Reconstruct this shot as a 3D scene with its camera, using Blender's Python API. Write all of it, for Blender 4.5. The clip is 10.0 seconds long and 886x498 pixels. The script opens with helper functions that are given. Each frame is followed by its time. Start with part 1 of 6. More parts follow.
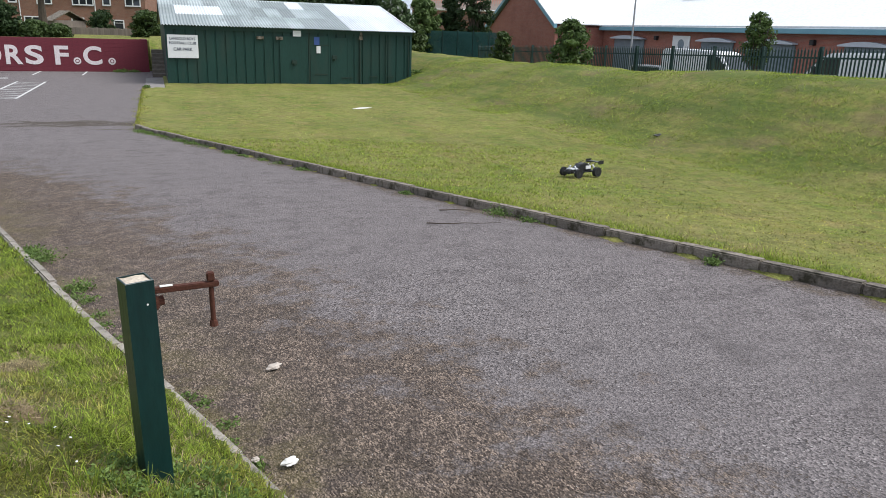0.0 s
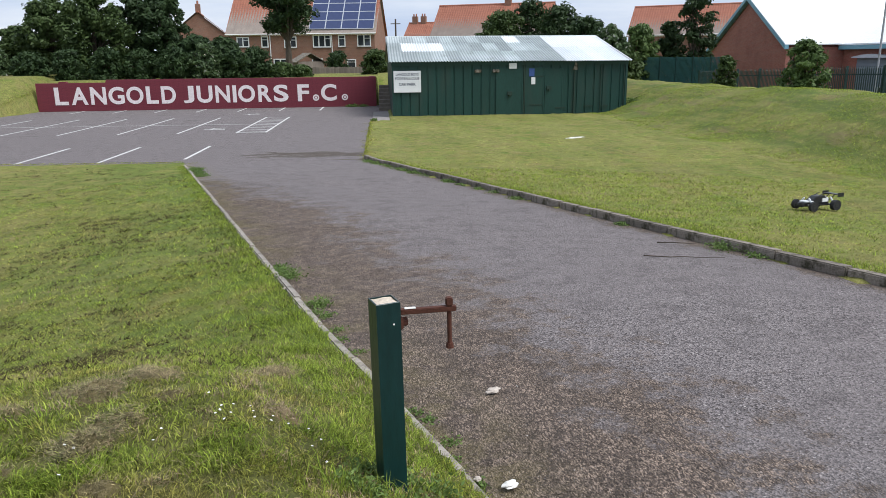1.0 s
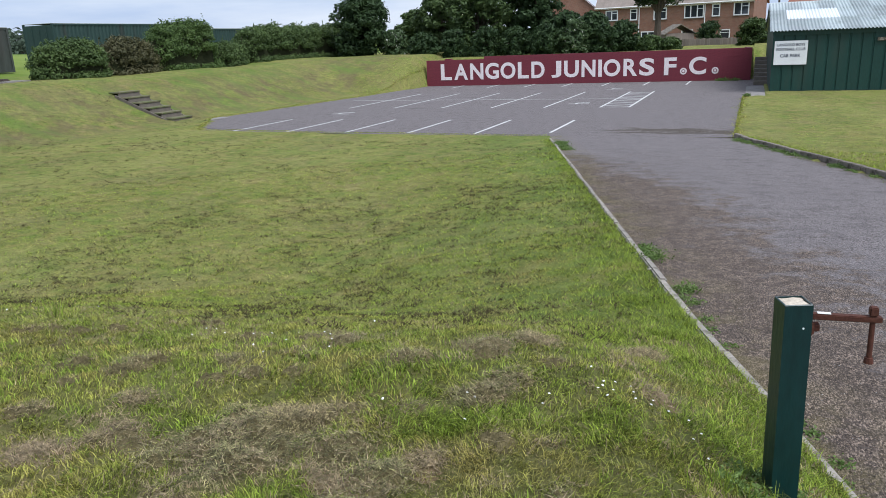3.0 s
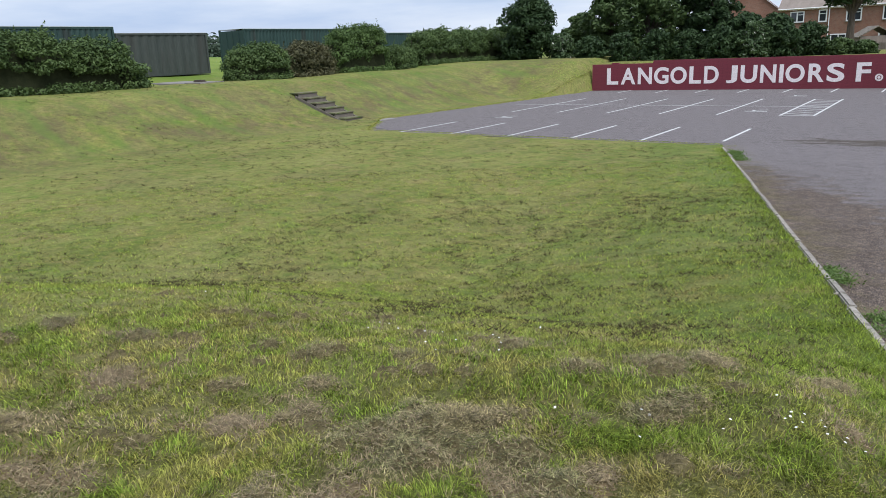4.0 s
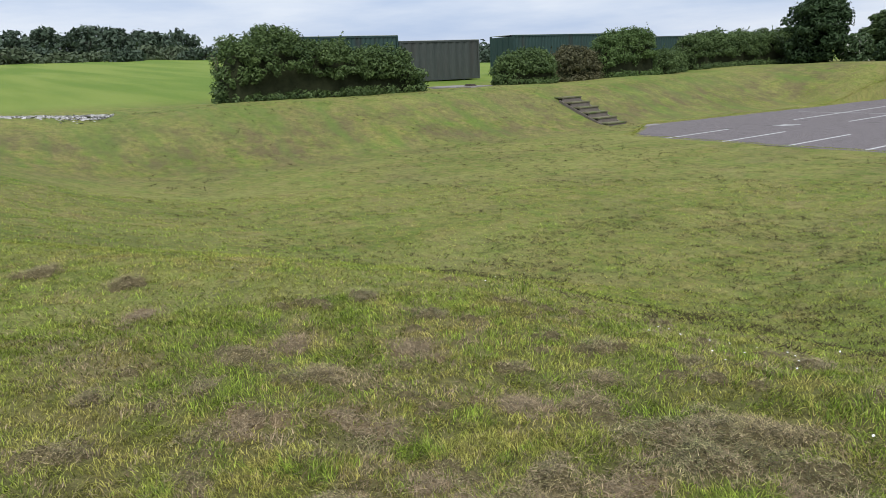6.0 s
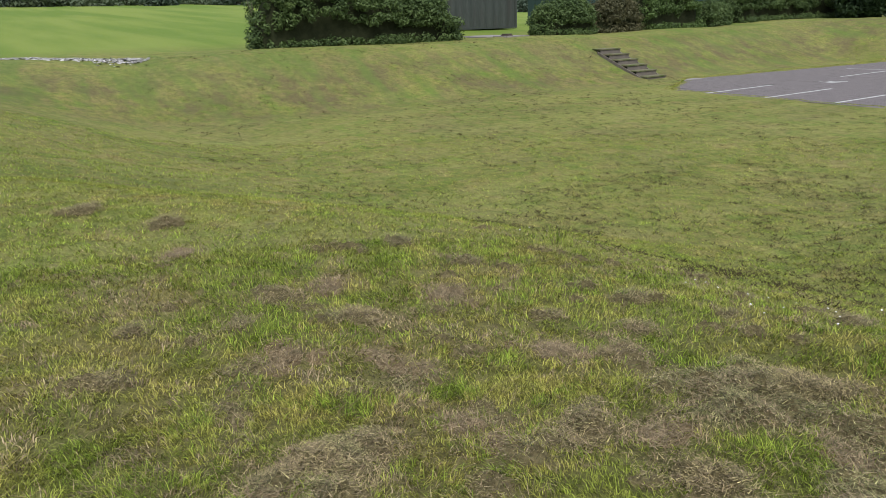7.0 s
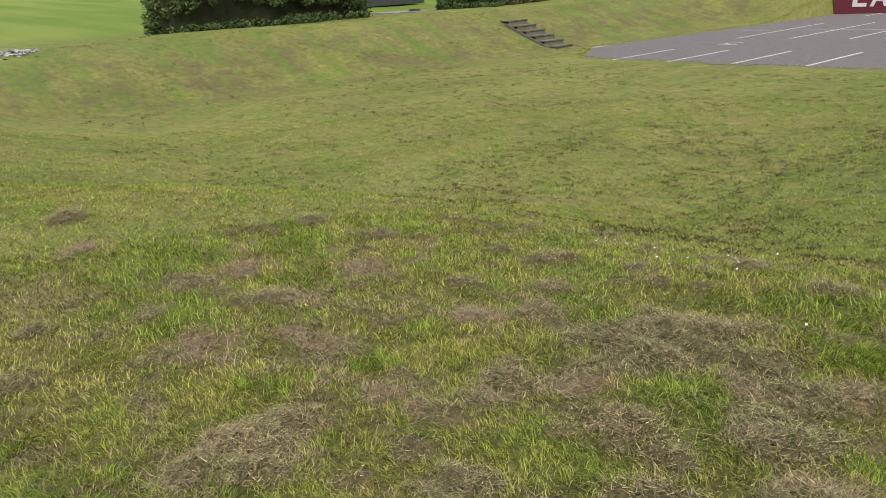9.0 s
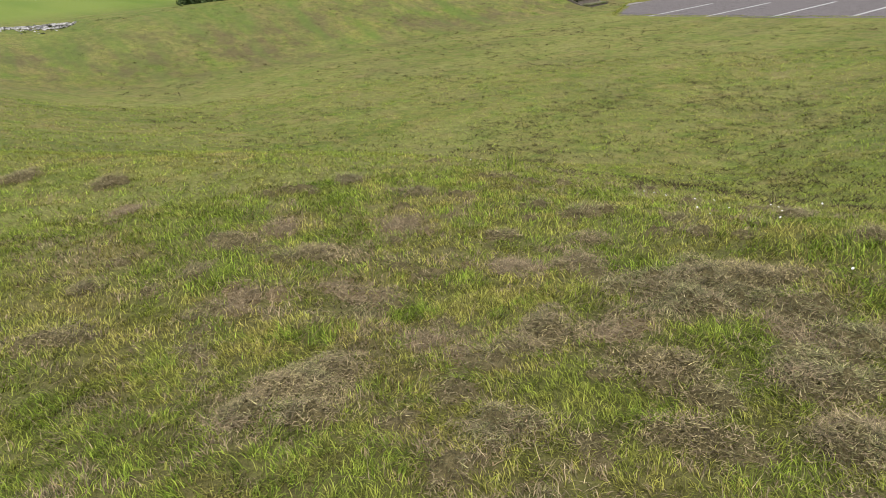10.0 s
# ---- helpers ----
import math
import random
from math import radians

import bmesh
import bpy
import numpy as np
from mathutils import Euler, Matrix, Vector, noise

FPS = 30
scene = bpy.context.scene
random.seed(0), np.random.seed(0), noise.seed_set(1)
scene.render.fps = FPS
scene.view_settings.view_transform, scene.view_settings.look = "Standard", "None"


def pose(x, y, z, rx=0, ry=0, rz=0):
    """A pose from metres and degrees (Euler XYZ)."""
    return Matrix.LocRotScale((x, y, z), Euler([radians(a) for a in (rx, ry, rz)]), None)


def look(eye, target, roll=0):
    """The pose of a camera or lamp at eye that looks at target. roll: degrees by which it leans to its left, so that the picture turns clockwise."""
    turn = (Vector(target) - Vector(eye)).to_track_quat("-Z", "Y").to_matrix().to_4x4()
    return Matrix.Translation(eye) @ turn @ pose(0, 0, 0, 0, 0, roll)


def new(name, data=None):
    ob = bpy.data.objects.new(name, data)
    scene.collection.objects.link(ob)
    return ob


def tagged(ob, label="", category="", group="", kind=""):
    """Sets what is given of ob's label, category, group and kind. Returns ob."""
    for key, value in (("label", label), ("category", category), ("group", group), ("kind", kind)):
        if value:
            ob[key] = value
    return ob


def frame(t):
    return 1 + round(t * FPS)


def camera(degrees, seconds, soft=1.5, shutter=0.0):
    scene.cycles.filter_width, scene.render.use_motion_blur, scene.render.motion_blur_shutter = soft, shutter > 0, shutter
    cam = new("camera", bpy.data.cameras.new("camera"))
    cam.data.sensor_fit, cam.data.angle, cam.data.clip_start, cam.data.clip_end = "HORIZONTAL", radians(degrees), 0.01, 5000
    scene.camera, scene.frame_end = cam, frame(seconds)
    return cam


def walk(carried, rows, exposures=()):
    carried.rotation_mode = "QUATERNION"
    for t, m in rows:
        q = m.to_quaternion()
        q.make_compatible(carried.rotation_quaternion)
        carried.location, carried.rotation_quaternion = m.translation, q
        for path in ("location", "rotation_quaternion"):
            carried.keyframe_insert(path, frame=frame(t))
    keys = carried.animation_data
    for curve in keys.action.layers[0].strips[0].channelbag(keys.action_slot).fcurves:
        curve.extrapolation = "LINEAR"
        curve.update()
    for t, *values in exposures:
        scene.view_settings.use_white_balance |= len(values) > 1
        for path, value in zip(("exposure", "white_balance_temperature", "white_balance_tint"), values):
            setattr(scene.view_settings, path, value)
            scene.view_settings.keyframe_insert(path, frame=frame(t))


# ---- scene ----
cam = camera(61.9, 10.0, soft=0.6)
PATH = [
    (0, (6.132, -26.706, 2.872), (6.824, -24.917, 2.307), 1.8),
    (0.5, (6.095, -26.751, 2.895), (6.658, -24.912, 2.346), 0.6),
    (1, (6.015, -26.761, 2.908), (6.173, -24.83, 2.41), -0.5),
    (1.5, (5.914, -26.742, 2.906), (5.723, -24.819, 2.391), -1.3),
    (2, (5.848, -26.733, 2.9), (5.35, -24.868, 2.378), -1.6),
    (2.2, (5.84, -26.737, 2.901), (5.315, -24.881, 2.371), -1.3),
    (3.3, (5.781, -26.812, 2.959), (4.906, -25.094, 2.426), -2.5),
    (3.5, (5.758, -26.827, 2.962), (4.792, -25.156, 2.437), -2.3),
    (4, (5.718, -26.87, 2.98), (4.614, -25.285, 2.462), -2.3),
    (4.5, (5.649, -26.917, 2.991), (4.383, -25.446, 2.507), -2.7),
    (5, (5.607, -26.955, 2.982), (4.133, -25.684, 2.524), -3.8),
    (5.5, (5.606, -27.032, 2.99), (4.042, -25.873, 2.528), -4.2),
    (6, (5.614, -27.116, 2.965), (4.035, -25.986, 2.488), -2.7),
    (6.2, (5.626, -27.156, 2.957), (4.025, -26.065, 2.462), -2.7),
    (7.3, (5.581, -27.14, 2.906), (3.993, -26.092, 2.288), -1.7),
    (7.5, (5.602, -27.116, 2.897), (4.048, -26.018, 2.281), -2.1),
    (8, (5.65, -27.036, 2.855), (4.352, -25.697, 2.131), -2.4),
    (8.5, (5.656, -27.071, 2.87), (4.38, -25.742, 2.091), -3.5),
    (9, (5.637, -27.112, 2.879), (4.172, -25.921, 2.218), -3.9),
    (9.5, (5.635, -27.138, 2.86), (4.08, -26.087, 2.17), -5.2),
    (10, (5.651, -27.155, 2.821), (4.148, -26.062, 2.083), -5.9),
]
# the camera's white balance drifts as it turns from the tarmac to the grass
BALANCE = [(0.0, 0.02, 6420), (1.0, 0.0, 6300), (2.0, 0.0, 6050), (3.5, -0.04, 6000), (4.5, -0.04, 6150), (6.0, -0.09, 6250), (7.3, -0.1, 6500), (8.5, -0.02, 6850), (10.0, -0.02, 6800)]
walk(cam, [(t, look(eye, target, roll)) for t, eye, target, roll in PATH], [(t, stops, kelvin, 10.0) for t, stops, kelvin in BALANCE])

# ---- light: bright overcast sky with a weak, wide sun behind cloud ----
SUN_ELEVATION, SUN_TURN = 56.0, 118.0
world = bpy.data.worlds.new("world")
scene.world = world
world.use_nodes = True
wn, wl = world.node_tree.nodes, world.node_tree.links
wn.clear()
w_out = wn.new("ShaderNodeOutputWorld")
w_bg = wn.new("ShaderNodeBackground")
w_sky = wn.new("ShaderNodeTexSky")
w_sky.sky_type, w_sky.sun_disc = "NISHITA", False
w_sky.sun_elevation, w_sky.sun_rotation = radians(SUN_ELEVATION), radians(SUN_TURN)
w_sky.air_density, w_sky.dust_density = 1.0, 2.0
w_co = wn.new("ShaderNodeTexCoord")
w_map = wn.new("ShaderNodeMapping")
w_map.inputs["Scale"].default_value = (1.2, 1.2, 7.0)
w_noise = wn.new("ShaderNodeTexNoise")
w_noise.inputs["Scale"].default_value = 2.2
w_noise.inputs["Detail"].default_value = 7.0
w_noise.inputs["Roughness"].default_value = 0.55
w_ramp = wn.new("ShaderNodeValToRGB")
w_ramp.color_ramp.elements[0].position, w_ramp.color_ramp.elements[0].color = 0.34, (5.4, 6.5, 8.6, 1)
w_ramp.color_ramp.elements[1].position, w_ramp.color_ramp.elements[1].color = 0.62, (8.6, 9.1, 10.0, 1)
w_mix = wn.new("ShaderNodeMix")
w_mix.data_type = "RGBA"
w_mix.inputs[0].default_value = 0.86
wl.new(w_co.outputs["Generated"], w_map.inputs[0])
wl.new(w_map.outputs[0], w_noise.inputs["Vector"])
wl.new(w_noise.outputs["Fac"], w_ramp.inputs[0])
wl.new(w_sky.outputs[0], w_mix.inputs[6])
wl.new(w_ramp.outputs[0], w_mix.inputs[7])
wl.new(w_mix.outputs[2], w_bg.inputs[0])
w_bg.inputs[1].default_value = 0.104
wl.new(w_bg.outputs[0], w_out.inputs[0])
sun = new("sun", bpy.data.lights.new("sun", "SUN"))
sun.data.energy, sun.data.angle, sun.data.color = 3.9, radians(35), (1.0, 0.975, 0.94)
sun.matrix_world = look((0, 0, 0), (-math.sin(radians(SUN_TURN)) * math.cos(radians(SUN_ELEVATION)), -math.cos(radians(SUN_TURN)) * math.cos(radians(SUN_ELEVATION)), -math.sin(radians(SUN_ELEVATION))))
scene.view_settings.exposure = 0.0

# ---- materials ----


def nodes_of(name):
    m = bpy.data.materials.new(name)
    m.use_nodes = True
    nt = m.node_tree
    return m, nt.nodes, nt.links, nt.nodes["Principled BSDF"]


def mix_rgb(ns, ls, fac, a, b, blend="MIX"):
    n = ns.new("ShaderNodeMix")
    n.data_type, n.blend_type = "RGBA", blend
    for sock, v in ((n.inputs[0], fac), (n.inputs[6], a), (n.inputs[7], b)):
        if hasattr(v, "is_output"):
            ls.new(v, sock)
        elif isinstance(v, (int, float)):
            sock.default_value = v
        else:
            sock.default_value = (*v, 1)
    return n.outputs[2]


def tex_noise(ns, ls, vec, scale, detail=4.0, rough=0.55, lo=0.0, hi=1.0, stretch=None):
    if stretch:
        mp = ns.new("ShaderNodeMapping")
        mp.inputs["Scale"].default_value = stretch
        ls.new(vec, mp.inputs[0])
        vec = mp.outputs[0]
    n = ns.new("ShaderNodeTexNoise")
    n.inputs["Scale"].default_value, n.inputs["Detail"].default_value, n.inputs["Roughness"].default_value = scale, detail, rough
    ls.new(vec, n.inputs["Vector"])
    if (lo, hi) == (0.0, 1.0):
        return n.outputs["Fac"]
    return remap(ns, ls, n.outputs["Fac"], lo, hi)


def remap(ns, ls, value, lo, hi, to_lo=0.0, to_hi=1.0):
    r = ns.new("ShaderNodeMapRange")
    r.inputs["From Min"].default_value, r.inputs["From Max"].default_value = lo, hi
    r.inputs["To Min"].default_value, r.inputs["To Max"].default_value = to_lo, to_hi
    ls.new(value, r.inputs[0])
    return r.outputs[0]


def calc(ns, ls, op, a, b):
    n = ns.new("ShaderNodeMath")
    n.operation = op
    for sock, v in ((n.inputs[0], a), (n.inputs[1], b)):
        if hasattr(v, "is_output"):
            ls.new(v, sock)
        else:
            sock.default_value = v
    return n.outputs[0]


def relief(ns, ls, bsdf, height, strength, distance):
    b = ns.new("ShaderNodeBump")
    b.inputs["Strength"].default_value, b.inputs["Distance"].default_value = strength, distance
    ls.new(height, b.inputs["Height"])
    ls.new(b.outputs[0], bsdf.inputs["Normal"])


def surface(name, c1, c2, scale=2.0, rough=0.7, bump=0.3, bump_scale=30.0, depth=0.01, metal=0.0, vary="", amount=0.25, dirt=None, dirt_scale=1.0, dirt_lo=0.5, stretch=None, spec=0.4):
    """A surface with two scales of colour, fine relief, and dirt or wear; vary: 'object' or 'island' for piece-to-piece differences."""
    m, ns, ls, bsdf = nodes_of(name)
    co = ns.new("ShaderNodeTexCoord").outputs["Object"]
    base = mix_rgb(ns, ls, tex_noise(ns, ls, co, scale, 5.0, 0.6, 0.3, 0.7, stretch), c1, c2)
    fine = tex_noise(ns, ls, co, bump_scale, 3.0, 0.6, 0.25, 0.75, stretch)
    base = mix_rgb(ns, ls, 0.35, base, mix_rgb(ns, ls, fine, tuple(0.55 * v for v in c1), tuple(min(1.0, 1.35 * v) for v in c2)))
    if dirt:
        base = mix_rgb(ns, ls, tex_noise(ns, ls, co, dirt_scale, 6.0, 0.65, dirt_lo, dirt_lo + 0.16, stretch), base, dirt)
    if vary:
        rnd = ns.new("ShaderNodeObjectInfo").outputs["Random"] if vary == "object" else ns.new("ShaderNodeNewGeometry").outputs["Random Per Island"]
        hsv = ns.new("ShaderNodeHueSaturation")
        ls.new(remap(ns, ls, rnd, 0, 1, 1 - amount, 1 + amount), hsv.inputs["Value"])
        ls.new(base, hsv.inputs["Color"])
        base = hsv.outputs[0]
    ls.new(base, bsdf.inputs["Base Color"])
    bsdf.inputs["Roughness"].default_value, bsdf.inputs["Metallic"].default_value = rough, metal
    bsdf.inputs["Specular IOR Level"].default_value = spec
    relief(ns, ls, bsdf, fine, bump, depth)
    return m


def see_through(ns, ls, bsdf, colour, share):
    """Thin leaves let part of the light through."""
    tr = ns.new("ShaderNodeBsdfTranslucent")
    ls.new(colour, tr.inputs[0])
    mx = ns.new("ShaderNodeMixShader")
    mx.inputs[0].default_value = share
    ls.new(bsdf.outputs[0], mx.inputs[1])
    ls.new(tr.outputs[0], mx.inputs[2])
    ls.new(mx.outputs[0], ns["Material Output"].inputs[0])


def grass_colours(ns, ls, pos):
    """Mown grass over a place: broad yellow-green and blue-green drifts, worn straw patches."""
    broad = tex_noise(ns, ls, pos, 0.28, 5.0, 0.6, 0.4, 0.6)
    col = mix_rgb(ns, ls, broad, (0.145, 0.166, 0.036), (0.235, 0.225, 0.062))
    lush = tex_noise(ns, ls, pos, 0.75, 4.0, 0.6, 0.53, 0.66)
    col = mix_rgb(ns, ls, lush, col, (0.128, 0.188, 0.028))
    tuft = tex_noise(ns, ls, pos, 3.1, 5.0, 0.65, 0.4, 0.6)
    col = mix_rgb(ns, ls, 0.32, col, mix_rgb(ns, ls, tuft, (0.11, 0.205, 0.02), (0.30, 0.245, 0.09)))
    straw = tex_noise(ns, ls, pos, 1.15, 6.0, 0.66, 0.53, 0.66)
    return mix_rgb(ns, ls, calc(ns, ls, "MULTIPLY", straw, 0.55), col, (0.30, 0.230, 0.105))


def grass_ground():
    m, ns, ls, bsdf = nodes_of("mown_grass")
    pos = ns.new("ShaderNodeNewGeometry").outputs["Position"]
    col = grass_colours(ns, ls, pos)
    worn = tex_noise(ns, ls, pos, 0.42, 7.0, 0.72, 0.49, 0.62)
    col = mix_rgb(ns, ls, calc(ns, ls, "MULTIPLY", worn, 0.42), col, (0.195, 0.165, 0.075))
    stripes = tex_noise(ns, ls, pos, 1.0, 3.0, 0.5, 0.35, 0.65, (0.9, 0.12, 0.5))
    col = mix_rgb(ns, ls, calc(ns, ls, "MULTIPLY", stripes, 0.5), col, (0.262, 0.272, 0.080))
    fine = calc(ns, ls, "ADD", calc(ns, ls, "MULTIPLY", tex_noise(ns, ls, pos, 34.0, 5.0, 0.75, 0.32, 0.68), 0.62), calc(ns, ls, "MULTIPLY", tex_noise(ns, ls, pos, 5.0, 6.0, 0.75, 0.34, 0.66), 0.38))
    hsv = ns.new("ShaderNodeHueSaturation")
    grit = tex_noise(ns, ls, pos, 140.0, 3.0, 0.7, 0.3, 0.7)
    fine = calc(ns, ls, "ADD", calc(ns, ls, "MULTIPLY", fine, 0.6), calc(ns, ls, "MULTIPLY", grit, 0.4))
    ls.new(remap(ns, ls, fine, 0.34, 0.66, 0.42, 1.12), hsv.inputs["Value"])
    ls.new(col, hsv.inputs["Color"])
    col = hsv.outputs[0]
    xyz = ns.new("ShaderNodeSeparateXYZ")
    ls.new(pos, xyz.inputs[0])
    bank = remap(ns, ls, xyz.outputs[0], -15.0, -18.0)
    bare = calc(ns, ls, "MULTIPLY", calc(ns, ls, "MULTIPLY", bank, remap(ns, ls, xyz.outputs[0], -22.5, -20.0)), tex_noise(ns, ls, pos, 0.8, 8.0, 0.72, 0.42, 0.6))
    col = mix_rgb(ns, ls, calc(ns, ls, "MULTIPLY", bare, 0.9), col, mix_rgb(ns, ls, fine, (0.05, 0.042, 0.02), (0.19, 0.155, 0.075)))
    mower = calc(ns, ls, "MULTIPLY", bank, tex_noise(ns, ls, pos, 1.0, 3.0, 0.6, 0.48, 0.66, (0.25, 0.9, 0.3)))
    col = mix_rgb(ns, ls, calc(ns, ls, "MULTIPLY", mower, 0.5), col, (0.085, 0.150, 0.026))
    # the eastern bank: rank green ledges with their shade painted in, worn straw between
    east = calc(ns, ls, "MULTIPLY", remap(ns, ls, xyz.outputs[0], 16.5, 18.5), remap(ns, ls, xyz.outputs[0], 23.5, 22.3))
    ledge_shade = tex_noise(ns, ls, pos, 1.0, 5.0, 0.62, 0.42, 0.58, (0.9, 0.22, 2.4))
    col = mix_rgb(ns, ls, calc(ns, ls, "MULTIPLY", east, calc(ns, ls, "MULTIPLY", ledge_shade, 0.75)), col, mix_rgb(ns, ls, fine, (0.035, 0.062, 0.014), (0.115, 0.165, 0.036)))
    rust = tex_noise(ns, ls, pos, 0.9, 6.0, 0.68, 0.52, 0.64, (0.8, 0.4, 1.6))
    col = mix_rgb(ns, ls, calc(ns, ls, "MULTIPLY", east, calc(ns, ls, "MULTIPLY", rust, 0.7)), col, mix_rgb(ns, ls, fine, (0.09, 0.07, 0.034), (0.24, 0.19, 0.10)))
    # deep green painted on for the shaded side of the hollow by the edging
    edge = calc(ns, ls, "ADD", calc(ns, ls, "ADD", xyz.outputs[0], 1.238), calc(ns, ls, "MULTIPLY", xyz.outputs[1], 0.3225))
    hollow_shade = calc(ns, ls, "MULTIPLY", remap(ns, ls, edge, -3.6, -0.6, 0.0, 0.7), remap(ns, ls, edge, 0.3, 0.0))
    hollow_shade = calc(ns, ls, "MULTIPLY", hollow_shade, tex_noise(ns, ls, pos, 0.9, 6.0, 0.65, 0.36, 0.56))
    col = mix_rgb(ns, ls, hollow_shade, col, mix_rgb(ns, ls, fine, (0.05, 0.085, 0.016), (0.125, 0.195, 0.03)))
    pitch = mix_rgb(ns, ls, tex_noise(ns, ls, pos, 0.3, 4.0, 0.5, 0.4, 0.6, (0.12, 1.0, 1.0)), (0.118, 0.180, 0.028), (0.175, 0.225, 0.045))
    col = mix_rgb(ns, ls, remap(ns, ls, xyz.outputs[0], -26.5, -31.0), col, pitch)
    # brown thatch at the head of the bank, darkened to paint shade between blades
    off = ns.new("ShaderNodeVectorMath")
    off.operation = "DISTANCE"
    ls.new(pos, off.inputs[0])
    off.inputs[1].default_value = (5.65, -26.95, 1.5)
    thatch_shade = calc(ns, ls, "MULTIPLY", remap(ns, ls, off.outputs["Value"], 5.2, 3.0, 0.0, 0.6), remap(ns, ls, xyz.outputs[1], -21.0, -22.5))
    thatch_shade = calc(ns, ls, "MULTIPLY", thatch_shade, remap(ns, ls, xyz.outputs[1], -27.6, -26.9))
    col = mix_rgb(ns, ls, thatch_shade, col, mix_rgb(ns, ls, fine, (0.03, 0.026, 0.011), (0.125, 0.105, 0.042)))
    debris = tex_noise(ns, ls, pos, 4.2, 8.0, 0.8, 0.61, 0.66)
    col = mix_rgb(ns, ls, calc(ns, ls, "MULTIPLY", debris, 0.8), col, (0.075, 0.068, 0.042))
    ls.new(col, bsdf.inputs["Base Color"])
    bsdf.inputs["Roughness"].default_value = 0.9
    bsdf.inputs["Specular IOR Level"].default_value = 0.15
    relief(ns, ls, bsdf, fine, 0.6, 0.02)
    return m


def blade_material(name, kind):
    m, ns, ls, bsdf = nodes_of(name)
    geo = ns.new("ShaderNodeNewGeometry")
    if kind == "grass":
        col = mix_rgb(ns, ls, 0.12, grass_colours(ns, ls, geo.outputs["Position"]), (0.30, 0.31, 0.06))
        lo, hi, sat = 0.6, 3.3, 1.05
    elif kind == "vivid":
        col = mix_rgb(ns, ls, geo.outputs["Random Per Island"], (0.125, 0.19, 0.022), (0.275, 0.325, 0.05))
        lo, hi, sat = 0.6, 2.8, 1.0
    elif kind == "straw":
        col = mix_rgb(ns, ls, geo.outputs["Random Per Island"], (0.29, 0.20, 0.105), (0.52, 0.41, 0.235))
        lo, hi, sat = 0.4, 1.4, 0.95
    elif kind == "litter":
        col = mix_rgb(ns, ls, geo.outputs["Random Per Island"], (0.15, 0.108, 0.08), (0.36, 0.28, 0.21))
        lo, hi, sat = 0.4, 1.3, 0.95
    else:
        green = mix_rgb(ns, ls, geo.outputs["Random Per Island"], (0.10, 0.098, 0.042), (0.36, 0.335, 0.145))
        brown = mix_rgb(ns, ls, geo.outputs["Random Per Island"], (0.14, 0.112, 0.05), (0.47, 0.385, 0.185))
        col = mix_rgb(ns, ls, tex_noise(ns, ls, geo.outputs["Position"], 2.3, 3.0, 0.5, 0.42, 0.58), green, brown)
        lo, hi, sat = 0.3, 2.1, 1.0
    # noise pulls some blades towards black, painting in the shade between clumps
    tufts = tex_noise(ns, ls, geo.outputs["Position"], 21.0, 4.0, 0.7, 0.36, 0.62)
    col = mix_rgb(ns, ls, tufts, mix_rgb(ns, ls, 0.5, col, (0.03, 0.032, 0.010)), col)
    hsv = ns.new("ShaderNodeHueSaturation")
    hsv.inputs["Saturation"].default_value = sat
    rnd = ns.new("ShaderNodeTexWhiteNoise")
    rnd.noise_dimensions = "1D"
    ls.new(geo.outputs["Random Per Island"], rnd.inputs["W"])
    ls.new(remap(ns, ls, calc(ns, ls, "POWER", rnd.outputs["Value"], 1.5), 0, 1, lo, hi), hsv.inputs["Value"])
    ls.new(col, hsv.inputs["Color"])
    ls.new(hsv.outputs[0], bsdf.inputs["Base Color"])
    bsdf.inputs["Roughness"].default_value = 0.65
    bsdf.inputs["Specular IOR Level"].default_value = 0.25
    see_through(ns, ls, bsdf, hsv.outputs[0], 0.45 if kind in ("grass", "vivid") else 0.1)
    return m


def leaf_material(name, dark, light, flower=None):
    m, ns, ls, bsdf = nodes_of(name)
    geo = ns.new("ShaderNodeNewGeometry")
    rnd = ns.new("ShaderNodeTexWhiteNoise")
    rnd.noise_dimensions = "1D"
    ls.new(geo.outputs["Random Per Island"], rnd.inputs["W"])
    patch = tex_noise(ns, ls, geo.outputs["Position"], 0.9, 3.0, 0.5, 0.3, 0.7)
    col = mix_rgb(ns, ls, calc(ns, ls, "MULTIPLY", calc(ns, ls, "ADD", patch, rnd.outputs["Value"]), 0.5), dark, light)
    if flower:
        col = mix_rgb(ns, ls, calc(ns, ls, "GREATER_THAN", geo.outputs["Random Per Island"], 0.95), col, flower)
    ls.new(col, bsdf.inputs["Base Color"])
    bsdf.inputs["Roughness"].default_value = 0.55
    bsdf.inputs["Specular IOR Level"].default_value = 0.2
    see_through(ns, ls, bsdf, col, 0.25)
    return m


